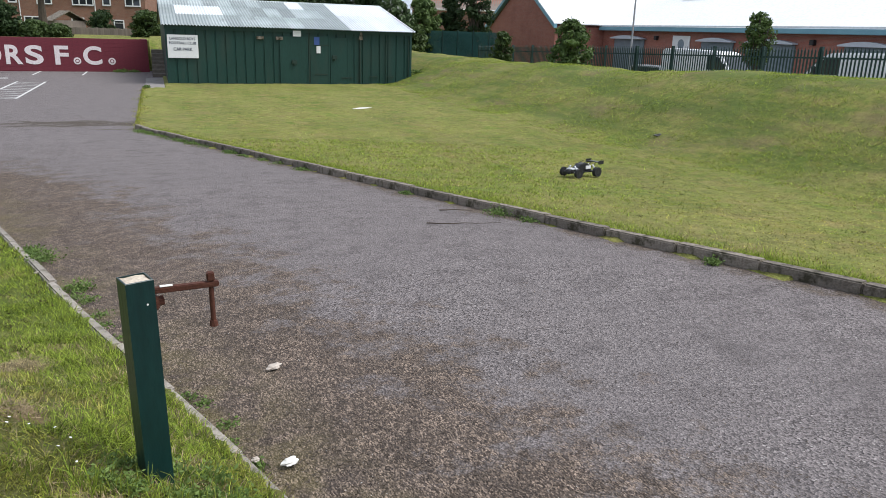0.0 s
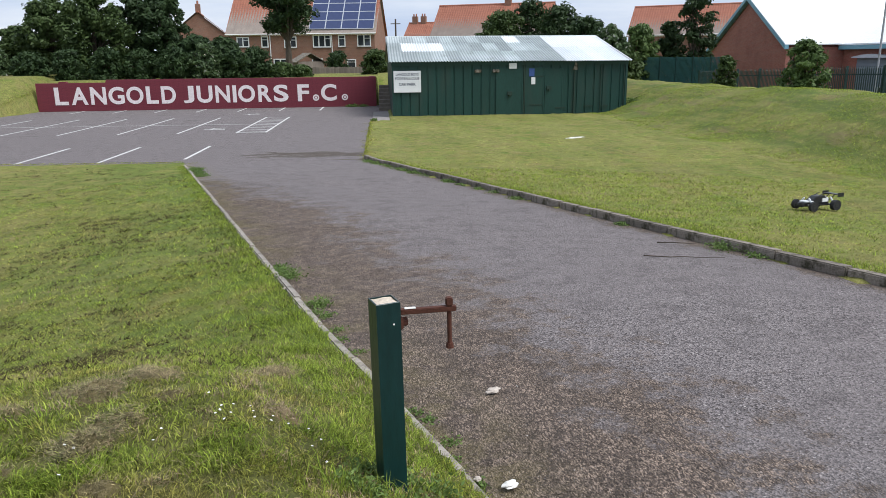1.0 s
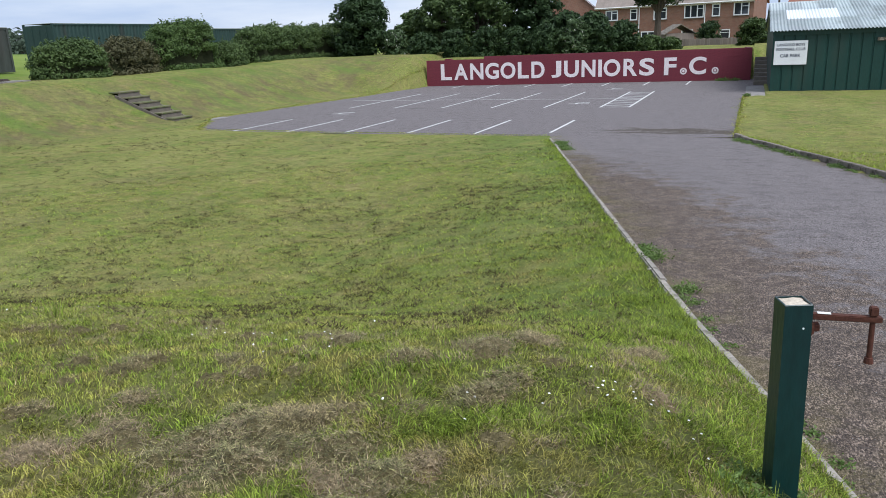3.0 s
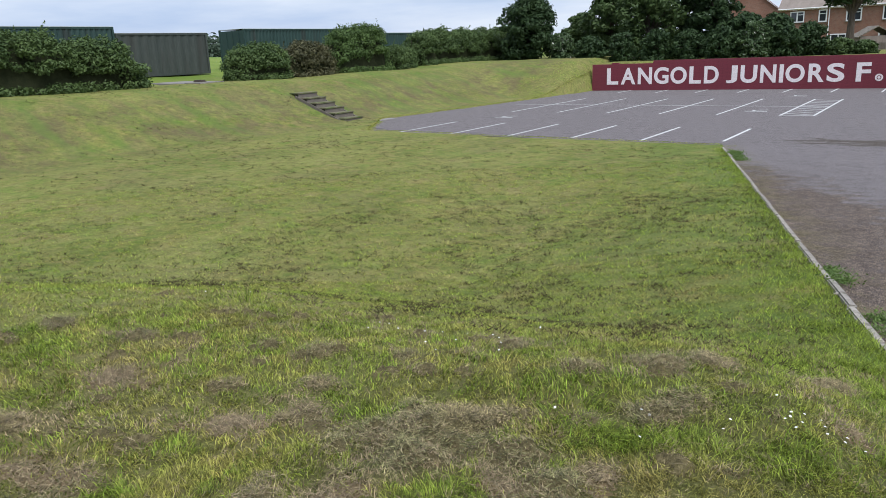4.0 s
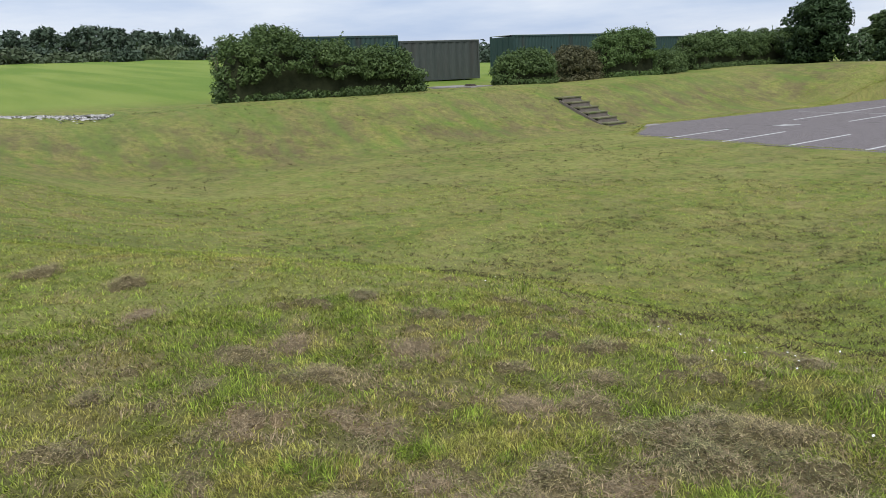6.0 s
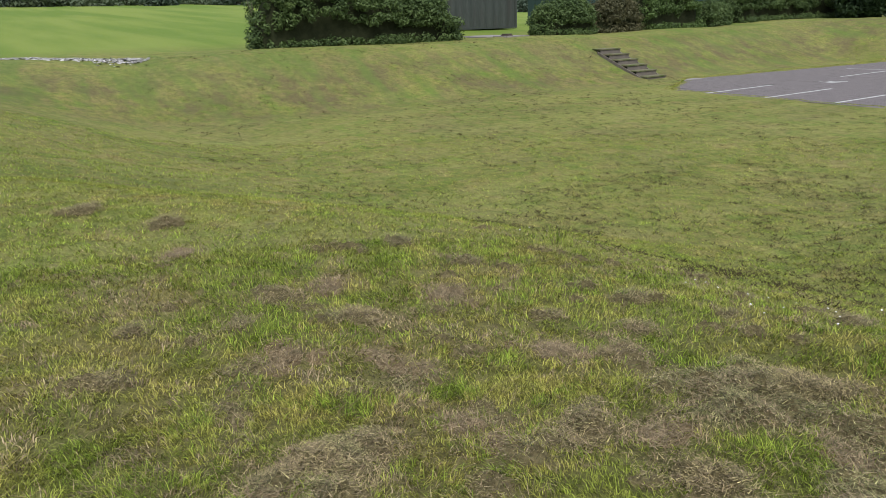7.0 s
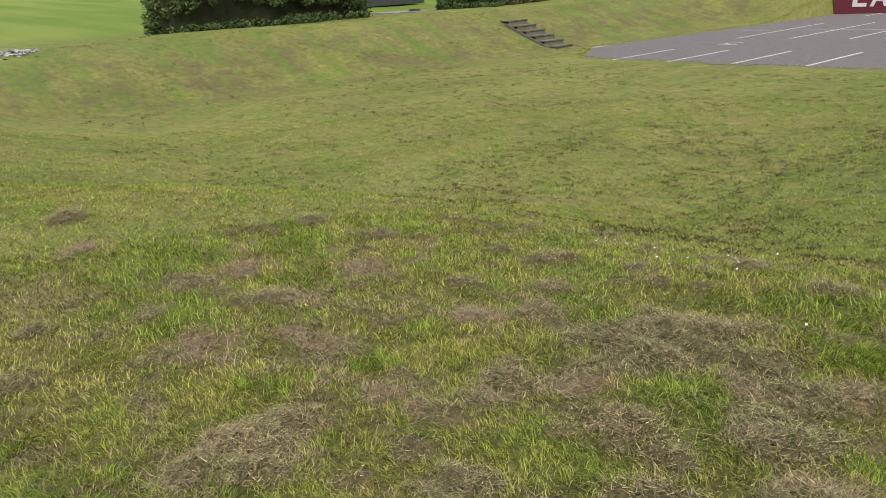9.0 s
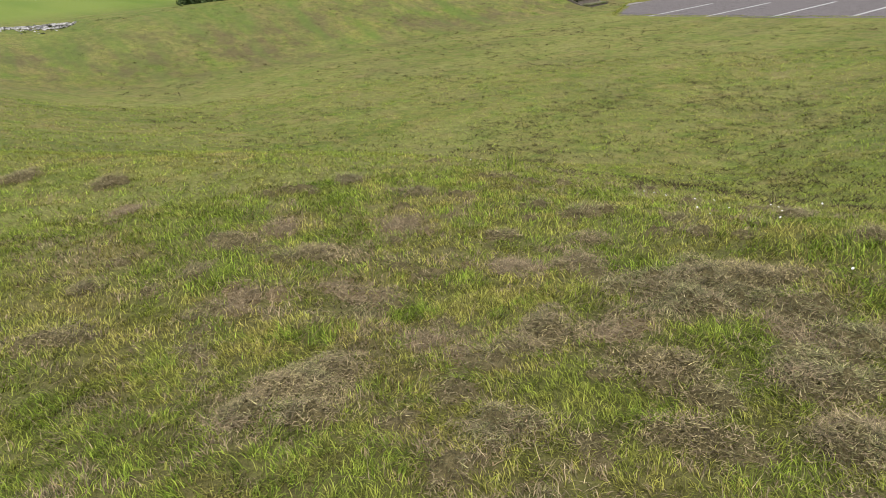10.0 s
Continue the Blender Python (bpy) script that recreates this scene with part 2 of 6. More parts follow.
def tarmac(name, dirty):
    m, ns, ls, bsdf = nodes_of(name)
    pos = ns.new("ShaderNodeNewGeometry").outputs["Position"]
    chips = ns.new("ShaderNodeTexVoronoi")
    chips.inputs["Scale"].default_value = 88.0
    ls.new(pos, chips.inputs["Vector"])
    stone = ns.new("ShaderNodeSeparateColor")
    ls.new(chips.outputs["Color"], stone.inputs[0])
    col = mix_rgb(ns, ls, stone.outputs[0], (0.045, 0.039, 0.039), (0.29, 0.255, 0.25))
    speck = ns.new("ShaderNodeTexVoronoi")
    speck.inputs["Scale"].default_value = 46.0
    ls.new(pos, speck.inputs["Vector"])
    pick = ns.new("ShaderNodeSeparateColor")
    ls.new(speck.outputs["Color"], pick.inputs[0])
    col = mix_rgb(ns, ls, calc(ns, ls, "MULTIPLY", remap(ns, ls, pick.outputs[1], 0.8, 0.95), remap(ns, ls, speck.outputs["Distance"], 0.42, 0.28)), col, (0.42, 0.385, 0.37))
    col = mix_rgb(ns, ls, calc(ns, ls, "MULTIPLY", remap(ns, ls, pick.outputs[2], 0.8, 0.9), remap(ns, ls, speck.outputs["Distance"], 0.45, 0.3)), col, (0.028, 0.022, 0.02))
    col = mix_rgb(ns, ls, tex_noise(ns, ls, pos, 0.45, 5.0, 0.6, 0.35, 0.65), col, mix_rgb(ns, ls, 0.5, col, (0.165, 0.146, 0.145)))
    col = mix_rgb(ns, ls, tex_noise(ns, ls, pos, 3.0, 5.0, 0.6, 0.5, 0.75), col, mix_rgb(ns, ls, 0.5, col, (0.055, 0.046, 0.045)))
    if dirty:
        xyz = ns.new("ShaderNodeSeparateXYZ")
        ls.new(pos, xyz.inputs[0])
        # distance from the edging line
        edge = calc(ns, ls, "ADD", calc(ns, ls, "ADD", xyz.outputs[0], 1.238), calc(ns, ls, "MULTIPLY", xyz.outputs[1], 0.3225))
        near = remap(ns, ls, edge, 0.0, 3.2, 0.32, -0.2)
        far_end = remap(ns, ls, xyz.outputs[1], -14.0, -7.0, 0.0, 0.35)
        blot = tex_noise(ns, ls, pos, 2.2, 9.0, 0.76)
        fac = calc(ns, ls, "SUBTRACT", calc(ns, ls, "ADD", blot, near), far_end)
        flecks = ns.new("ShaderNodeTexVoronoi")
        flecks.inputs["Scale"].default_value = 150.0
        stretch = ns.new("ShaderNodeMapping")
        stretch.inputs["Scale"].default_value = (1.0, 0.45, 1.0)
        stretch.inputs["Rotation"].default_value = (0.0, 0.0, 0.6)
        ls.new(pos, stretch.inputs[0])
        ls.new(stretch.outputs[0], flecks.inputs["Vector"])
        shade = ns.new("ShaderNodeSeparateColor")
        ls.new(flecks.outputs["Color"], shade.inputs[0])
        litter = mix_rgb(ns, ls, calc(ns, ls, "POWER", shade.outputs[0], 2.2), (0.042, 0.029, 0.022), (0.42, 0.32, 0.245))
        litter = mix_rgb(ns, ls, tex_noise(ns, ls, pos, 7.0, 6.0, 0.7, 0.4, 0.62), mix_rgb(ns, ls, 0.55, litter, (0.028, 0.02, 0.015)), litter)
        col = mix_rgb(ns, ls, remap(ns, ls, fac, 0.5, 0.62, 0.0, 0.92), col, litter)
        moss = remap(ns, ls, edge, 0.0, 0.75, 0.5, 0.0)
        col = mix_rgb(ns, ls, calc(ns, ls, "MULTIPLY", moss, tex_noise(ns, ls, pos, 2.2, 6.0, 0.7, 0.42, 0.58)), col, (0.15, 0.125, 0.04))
    else:
        crack = tex_noise(ns, ls, pos, 0.55, 8.0, 0.7, 0.6, 0.68, (0.35, 1.4, 1.0))
        col = mix_rgb(ns, ls, calc(ns, ls, "MULTIPLY", crack, 0.7), col, (0.035, 0.03, 0.028))
    at = ns.new("ShaderNodeSeparateXYZ")
    ls.new(pos, at.inputs[0])
    # broken joint between driveway and car park, packed with soil
    joint = remap(ns, ls, calc(ns, ls, "ABSOLUTE", calc(ns, ls, "ADD", at.outputs[1], 2.9), 0.0), 0.2, 2.1, 0.2, -0.2)
    joint = calc(ns, ls, "ADD", joint, remap(ns, ls, at.outputs[0], 0.0, 2.5, -0.3, 0.0))
    soil = calc(ns, ls, "ADD", tex_noise(ns, ls, pos, 1.3, 9.0, 0.74, stretch=(0.7, 1.9, 1.0)), joint)
    col = mix_rgb(ns, ls, remap(ns, ls, soil, 0.6, 0.67, 0.0, 0.9), col, mix_rgb(ns, ls, tex_noise(ns, ls, pos, 14.0, 4.0, 0.7, 0.35, 0.65), (0.026, 0.02, 0.016), (0.12, 0.095, 0.07)))
    # soil along the kerb by the lawn
    kerbside = calc(ns, ls, "SUBTRACT", calc(ns, ls, "SUBTRACT", 4.05, at.outputs[0]), calc(ns, ls, "MULTIPLY", at.outputs[1], 0.338))
    rim = calc(ns, ls, "ADD", remap(ns, ls, kerbside, 0.0, 0.7, 0.3 if dirty else -0.5, -0.15 if dirty else -0.5), tex_noise(ns, ls, pos, 2.5, 7.0, 0.7))
    col = mix_rgb(ns, ls, remap(ns, ls, rim, 0.62, 0.75, 0.0, 0.75), col, mix_rgb(ns, ls, tex_noise(ns, ls, pos, 30.0, 4.0, 0.7, 0.35, 0.65), (0.03, 0.022, 0.016), (0.17, 0.125, 0.085)))
    ls.new(col, bsdf.inputs["Base Color"])
    bsdf.inputs["Roughness"].default_value = 0.85
    bsdf.inputs["Specular IOR Level"].default_value = 0.3
    hgt = calc(ns, ls, "ADD", chips.outputs["Distance"], tex_noise(ns, ls, pos, 30.0, 4.0, 0.7))
    relief(ns, ls, bsdf, hgt, 0.9, 0.012)
    return m


def bricks(name, c1, c2, mortar, width=0.225):
    m, ns, ls, bsdf = nodes_of(name)
    uv = ns.new("ShaderNodeTexCoord").outputs["UV"]
    b = ns.new("ShaderNodeTexBrick")
    b.inputs["Scale"].default_value = 1.0
    b.inputs["Brick Width"].default_value, b.inputs["Row Height"].default_value = width, 0.075
    b.inputs["Mortar Size"].default_value = 0.008
    b.inputs["Color1"].default_value, b.inputs["Color2"].default_value, b.inputs["Mortar"].default_value = (*c1, 1), (*c2, 1), (*mortar, 1)
    ls.new(uv, b.inputs["Vector"])
    col = mix_rgb(ns, ls, calc(ns, ls, "MULTIPLY", tex_noise(ns, ls, uv, 0.7, 6.0, 0.65, 0.45, 0.7), 0.4), b.outputs["Color"], tuple(0.6 * v for v in c1))
    ls.new(col, bsdf.inputs["Base Color"])
    bsdf.inputs["Roughness"].default_value = 0.85
    relief(ns, ls, bsdf, b.outputs["Fac"], -0.5, 0.01)
    return m


def glass():
    m, ns, ls, bsdf = nodes_of("window_glass")
    bsdf.inputs["Base Color"].default_value = (0.03, 0.035, 0.04, 1)
    bsdf.inputs["Roughness"].default_value = 0.05
    bsdf.inputs["Specular IOR Level"].default_value = 0.8
    return m


M_GRASS = grass_ground()
M_BLADE = blade_material("grass_blade", "grass")
M_STRAW = blade_material("straw_blade", "straw")
M_LITTER = blade_material("leaf_scraps", "litter")
M_HAY = blade_material("old_cuttings", "hay")
M_VIVID = blade_material("vivid_blade", "vivid")
M_THATCH = surface("matted_cuttings", (0.036, 0.030, 0.014), (0.26, 0.215, 0.105), 36.0, 0.95, 0.9, 160.0, 0.012, spec=0.1)
M_CRUMB = surface("dark_turf_crumb", (0.032, 0.028, 0.013), (0.115, 0.095, 0.046), 45.0, 0.95, 0.9, 160.0, 0.012, spec=0.1)
M_MAT = surface("matted_straw", (0.10, 0.075, 0.038), (0.27, 0.20, 0.11), 40.0, 0.95, 0.9, 160.0, 0.008, spec=0.1)
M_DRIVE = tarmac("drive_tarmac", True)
M_PARK = tarmac("car_park_tarmac", False)
M_LINE = surface("road_paint", (0.50, 0.50, 0.49), (0.6, 0.6, 0.58), 3.0, 0.7, 0.3, 60.0, 0.003, dirt=(0.25, 0.23, 0.22), dirt_scale=5.0, dirt_lo=0.56)
M_KERB = surface("concrete_kerb", (0.15, 0.125, 0.10), (0.30, 0.262, 0.22), 7.0, 0.9, 0.7, 45.0, 0.01, vary="object", amount=0.22, dirt=(0.06, 0.052, 0.032), dirt_scale=7.0, dirt_lo=0.44)
M_EDGING = surface("concrete_edging", (0.22, 0.195, 0.165), (0.36, 0.325, 0.285), 4.0, 0.9, 0.5, 45.0, 0.006, vary="object", amount=0.18, dirt=(0.085, 0.078, 0.05), dirt_scale=6.0, dirt_lo=0.5)
M_SLAB = surface("worn_concrete", (0.19, 0.175, 0.165), (0.27, 0.25, 0.235), 3.0, 0.9, 0.4, 40.0, 0.006, dirt=(0.13, 0.12, 0.09), dirt_scale=2.0, dirt_lo=0.55)
M_MAROON = surface("maroon_masonry_paint", (0.125, 0.018, 0.030), (0.175, 0.030, 0.044), 1.2, 0.75, 0.4, 14.0, 0.006, dirt=(0.10, 0.035, 0.04), dirt_scale=0.8, dirt_lo=0.56)
M_PINK = surface("weathered_white_lettering", (0.66, 0.57, 0.57), (0.78, 0.71, 0.71), 4.0, 0.75, 0.35, 20.0, 0.004, dirt=(0.45, 0.25, 0.27), dirt_scale=5.0, dirt_lo=0.62)
M_SHED = surface("dark_green_painted_steel", (0.006, 0.035, 0.028), (0.011, 0.053, 0.042), 1.5, 0.5, 0.2, 20.0, 0.004, dirt=(0.018, 0.046, 0.036), dirt_scale=1.2, dirt_lo=0.5, stretch=(1, 1, 0.25))
M_SHED_DARK = surface("dark_steel_trim", (0.012, 0.03, 0.022), (0.02, 0.045, 0.032), 2.0, 0.6)
M_ROOFSHEET = surface("weathered_galvanised_sheet", (0.30, 0.35, 0.34), (0.44, 0.48, 0.48), 0.8, 0.5, 0.3, 12.0, 0.004, 0.2, "object", 0.28, (0.20, 0.23, 0.21), 1.3, 0.57)
M_PALESHEET = surface("pale_and_glare_roof_sheet", (0.66, 0.72, 0.76), (0.8, 0.83, 0.86), 0.8, 0.4, 0.2, 12.0, 0.004, 0.0, "object", 0.12)
M_WHITE = surface("white_sign_board", (0.72, 0.73, 0.74), (0.8, 0.8, 0.8), 2.0, 0.5, 0.1, 30.0, 0.002)
M_INK = surface("blue_black_lettering", (0.03, 0.04, 0.08), (0.05, 0.06, 0.1), 4.0, 0.6)
M_BLUE = surface("blue_notice", (0.03, 0.07, 0.22), (0.05, 0.1, 0.3), 4.0, 0.5)
M_POST = surface("dark_green_gloss_paint", (0.003, 0.021, 0.021), (0.006, 0.034, 0.033), 5.0, 0.33, 0.25, 35.0, 0.003, dirt=(0.045, 0.085, 0.065), dirt_scale=3.0, dirt_lo=0.6, stretch=(1, 1, 0.3), spec=0.5)
M_RUST = surface("rusty_iron", (0.055, 0.018, 0.012), (0.11, 0.04, 0.024), 20.0, 0.85, 0.6, 90.0, 0.003, 0.2)
M_CAP = surface("weathered_concrete_fill", (0.42, 0.35, 0.27), (0.6, 0.53, 0.43), 12.0, 0.9, 0.5, 80.0, 0.004)
M_BRICK = bricks("red_house_brick", (0.19, 0.08, 0.05), (0.26, 0.115, 0.072), (0.25, 0.21, 0.17))
M_BRICK2 = bricks("dark_red_brick", (0.28, 0.088, 0.062), (0.36, 0.125, 0.088), (0.28, 0.2, 0.165))
M_TILE = surface("orange_clay_tile", (0.25, 0.092, 0.058), (0.36, 0.145, 0.092), 1.4, 0.8, 0.5, 16.0, 0.02, vary="island", amount=0.16, dirt=(0.15, 0.06, 0.04), dirt_scale=1.4, dirt_lo=0.58)
M_UPVC = surface("white_window_frame", (0.72, 0.72, 0.72), (0.8, 0.8, 0.8), 2.0, 0.4)
M_GLASS = glass()
M_SOLAR = surface("solar_cell_panel", (0.022, 0.035, 0.095), (0.035, 0.05, 0.13), 2.0, 0.15, 0.05, 30.0, 0.001, spec=0.6)
M_ALU = surface("aluminium_frame", (0.5, 0.52, 0.55), (0.62, 0.64, 0.66), 3.0, 0.35, 0.1, 30.0, 0.001, 0.6)
M_BARK = surface("bark", (0.055, 0.042, 0.032), (0.11, 0.088, 0.068), 4.0, 0.9, 0.8, 16.0, 0.03, stretch=(1, 1, 0.3))
M_LEAF_DARK = leaf_material("dark_leaves", (0.016, 0.034, 0.013), (0.055, 0.092, 0.032))
M_LEAF_MID = leaf_material("mid_green_leaves", (0.026, 0.048, 0.015), (0.092, 0.138, 0.042))
M_LEAF_LIGHT = leaf_material("light_green_leaves", (0.038, 0.070, 0.020), (0.125, 0.190, 0.054))
M_LEAF_FLOWER = leaf_material("flowering_shrub", (0.04, 0.07, 0.03), (0.10, 0.15, 0.06), (0.42, 0.43, 0.36))
M_LEAF_BRONZE = leaf_material("bronze_shrub", (0.045, 0.052, 0.024), (0.135, 0.125, 0.06))
# near-black sheet colour that stands for the shade inside the hedges
M_CORE = surface("hedge_inner_shade", (0.014, 0.018, 0.008), (0.035, 0.04, 0.018), 6.0, 0.95, 0.6, 30.0, 0.03, spec=0.1)
M_HEDGE = leaf_material("hedge_leaves", (0.034, 0.062, 0.020), (0.125, 0.180, 0.056))
M_WEED = leaf_material("weed_leaves", (0.06, 0.11, 0.028), (0.19, 0.27, 0.075))
# far leaves: low contrast and lifted darks paint in the haze
M_LEAF_FAR = leaf_material("hazy_distant_trees", (0.048, 0.072, 0.048), (0.082, 0.112, 0.070))
M_SCRUB_FAR = leaf_material("hazy_distant_scrub", (0.062, 0.085, 0.046), (0.108, 0.135, 0.072))
M_CONT = surface("grey_green_container_paint", (0.030, 0.038, 0.034), (0.058, 0.066, 0.057), 0.8, 0.65, 0.3, 14.0, 0.006, dirt=(0.04, 0.042, 0.036), dirt_scale=0.9, dirt_lo=0.5, stretch=(1, 1, 0.2))
M_CONT2 = surface("green_container_paint", (0.014, 0.034, 0.030), (0.026, 0.055, 0.048), 0.8, 0.6, 0.3, 14.0, 0.006, dirt=(0.024, 0.028, 0.024), dirt_scale=0.9, dirt_lo=0.55, stretch=(1, 1, 0.2))
M_CONTROOF = surface("pale_container_edge", (0.42, 0.44, 0.44), (0.55, 0.57, 0.57), 2.0, 0.6)
M_FENCE = surface("dark_green_coated_steel", (0.008, 0.03, 0.028), (0.014, 0.045, 0.04), 3.0, 0.45)
M_MESH = surface("green_coated_mesh", (0.005, 0.045, 0.044), (0.010, 0.062, 0.058), 3.0, 0.5)
M_WOOD = surface("weathered_fence_board", (0.16, 0.13, 0.11), (0.26, 0.22, 0.19), 2.0, 0.9, 0.5, 20.0, 0.005, vary="object", amount=0.2, stretch=(1, 1, 0.1))
M_TREAD = surface("earthy_tread", (0.085, 0.078, 0.042), (0.19, 0.168, 0.105), 5.0, 0.95, 0.6, 40.0, 0.006, dirt=(0.08, 0.105, 0.03), dirt_scale=4.0, dirt_lo=0.45)
M_RISER = surface("timber_riser", (0.10, 0.085, 0.07), (0.18, 0.155, 0.13), 5.0, 0.9, 0.5, 40.0, 0.004)
M_EAVE = surface("turquoise_painted_eave", (0.14, 0.30, 0.38), (0.19, 0.38, 0.46), 1.0, 0.5)
# metal roof: the sky's reflection is put into its white base colour
M_SHEETROOF = surface("sky_white_profiled_roof", (0.76, 0.78, 0.80), (0.82, 0.84, 0.86), 0.3, 0.45, 0.1, 5.0, 0.01)
M_SHUTTER = surface("grey_blue_shutter", (0.16, 0.2, 0.24), (0.22, 0.27, 0.31), 1.0, 0.5)
M_LINTEL = surface("pale_metal_canopy", (0.42, 0.45, 0.5), (0.52, 0.55, 0.6), 1.0, 0.5)
M_CARWHITE = surface("white_vehicle_paint", (0.75, 0.76, 0.78), (0.8, 0.81, 0.82), 1.0, 0.25, 0.02, 30.0, 0.001, spec=0.5)
M_CARSILVER = surface("silver_vehicle_paint", (0.4, 0.42, 0.44), (0.48, 0.5, 0.52), 1.0, 0.3, 0.02, 30.0, 0.001, 0.5)
M_RUBBER = surface("black_rubber", (0.012, 0.012, 0.013), (0.025, 0.025, 0.026), 30.0, 0.8, 0.5, 90.0, 0.003)
M_BLACKPL = surface("black_plastic", (0.012, 0.012, 0.014), (0.03, 0.03, 0.033), 20.0, 0.4)
M_PALE = surface("bleached_debris", (0.62, 0.6, 0.55), (0.78, 0.76, 0.72), 8.0, 0.7, 0.4, 40.0, 0.004)
M_STONE = surface("pale_stone", (0.36, 0.31, 0.27), (0.52, 0.46, 0.40), 12.0, 0.9, 0.6, 60.0, 0.004)
M_TWIG = surface("dead_twig", (0.05, 0.038, 0.03), (0.09, 0.07, 0.055), 20.0, 0.9)
M_POLE = surface("galvanised_pole", (0.28, 0.29, 0.3), (0.36, 0.37, 0.38), 3.0, 0.5, 0.1, 30.0, 0.001, 0.3)
M_PETAL = surface("daisy_petal", (0.75, 0.75, 0.72), (0.8, 0.8, 0.78), 20.0, 0.6)
M_GRAVEL = surface("pale_gravel", (0.3, 0.29, 0.28), (0.5, 0.48, 0.46), 20.0, 0.9, 0.6, 50.0, 0.01, vary="island", amount=0.3)

# ---- building helpers ----


def part(name, bm, material, parent=None, label=""):
    """Links a bmesh as one mesh object, under a thing or a part."""
    me = bpy.data.meshes.new(name)
    bm.to_mesh(me)
    bm.free()
    me.materials.append(material)
    ob = new(name, me)
    ob.parent = parent
    if label:
        ob["label"] = label
    return ob


def raw(name, verts, faces, material, parent=None, smooth=False):
    """A mesh from arrays: verts (n, 3) and faces (m, 3 or 4)."""
    verts, faces = np.asarray(verts, np.float32), np.asarray(faces, np.int32)
    me = bpy.data.meshes.new(name)
    k = faces.shape[1]
    me.vertices.add(len(verts))
    me.vertices.foreach_set("co", verts.ravel())
    me.loops.add(faces.size)
    me.loops.foreach_set("vertex_index", faces.ravel())
    me.polygons.add(len(faces))
    me.polygons.foreach_set("loop_start", np.arange(0, faces.size, k, dtype=np.int32))
    if smooth:
        me.polygons.foreach_set("use_smooth", np.ones(len(faces), bool))
    me.update(calc_edges=True)
    me.validate()
    me.materials.append(material)
    ob = new(name, me)
    ob.parent = parent
    return ob


def thing(name, m, label, category, group=""):
    ob = new(name)
    ob.matrix_basis = m
    ob.empty_display_size = 0.2
    return tagged(ob, label, category, group)


def box(x0, y0, z0, x1, y1, z1, bevel=0.0, bm=None):
    own = bm or bmesh.new()
    geo = bmesh.ops.create_cube(own, size=1.0)
    for v in geo["verts"]:
        v.co = Vector(((x0 + x1) / 2 + v.co.x * (x1 - x0), (y0 + y1) / 2 + v.co.y * (y1 - y0), (z0 + z1) / 2 + v.co.z * (z1 - z0)))
    if bevel:
        bmesh.ops.bevel(own, geom=list({e for v in geo["verts"] for e in v.link_edges}), offset=bevel, segments=2, affect="EDGES")
    return own


def tube(a, b, ra, rb=None, sides=10, bm=None, caps=True):
    own = bm or bmesh.new()
    a, b = Vector(a), Vector(b)
    q = (b - a).to_track_quat("Z", "Y").to_matrix().to_4x4()
    bmesh.ops.create_cone(own, cap_ends=caps, segments=sides, radius1=ra, radius2=ra if rb is None else rb, depth=(b - a).length, matrix=Matrix.Translation((a + b) / 2) @ q)
    return own


def prism(outline, depth, bm=None, axis="y"):
    """An outline in x, z pushed along y by depth (or in x, y pushed along z)."""
    own = bm or bmesh.new()
    low = [own.verts.new((u, 0, v) if axis == "y" else (u, v, 0)) for u, v in outline]
    high = [own.verts.new((u, depth, v) if axis == "y" else (u, v, depth)) for u, v in outline]
    own.faces.new(low)
    own.faces.new(high[::-1])
    for i in range(len(low)):
        j = (i + 1) % len(low)
        own.faces.new((low[j], low[i], high[i], high[j]))
    bmesh.ops.recalc_face_normals(own, faces=own.faces)
    return own


def wall_uv(bm):
    """Lays UVs in metres on upright faces."""
    uv = bm.loops.layers.uv.new()
    for f in bm.faces:
        n = f.normal
        for l in f.loops:
            c = l.vert.co
            l[uv].uv = (c.x if abs(n.y) >= abs(n.x) else c.y, c.z if abs(n.z) < 0.9 else c.y)
    return bm


def at_bearing(bearing, distance):
    """A place in plan, by bearing (degrees left of north) and distance from the bank where the path lies."""
    return 5.9 - distance * math.sin(radians(bearing)), -27.0 + distance * math.cos(radians(bearing))


# ---- ground ----


def step01(v):
    v = np.clip(v, 0.0, 1.0)
    return v * v * (3 - 2 * v)


def drift(x, y, size, seed):
    """Soft random patches over the plan, about 0 to 1, of the given size in metres and its halves."""
    total = 0.0
    for k, share in enumerate((0.5, 0.3, 0.2)):
        u, v = np.asarray(x) / size * 2 ** k + 7.3 * seed, np.asarray(y) / size * 2 ** k - 3.1 * seed
        iu, iv = np.floor(u), np.floor(v)
        fu, fv = step01(u - iu), step01(v - iv)
        c = [np.sin((iu + a) * 127.1 + (iv + b) * 311.7 + seed * 74.7 + k) * 43758.5453 for a, b in ((0, 0), (1, 0), (0, 1), (1, 1))]
        c = [w - np.floor(w) for w in c]
        total = total + share * ((c[0] * (1 - fu) + c[1] * fu) * (1 - fv) + (c[2] * (1 - fu) + c[3] * fu) * fv)
    return 0.5 + 1.5 * (total - 0.5)


def drive_z(y):
    u = np.clip(-5.0 - y, 0.0, 30.0)
    return 0.043 * u + 0.0002 * u * u


def edge_left(y):
    return 0.60 + 0.3225 * (-5.7 - y) + 0.06 * step01((-20.5 - y) / 3.0)


def edge_right(y):
    u = -4.2 - y
    return 5.47 + 0.338 * u


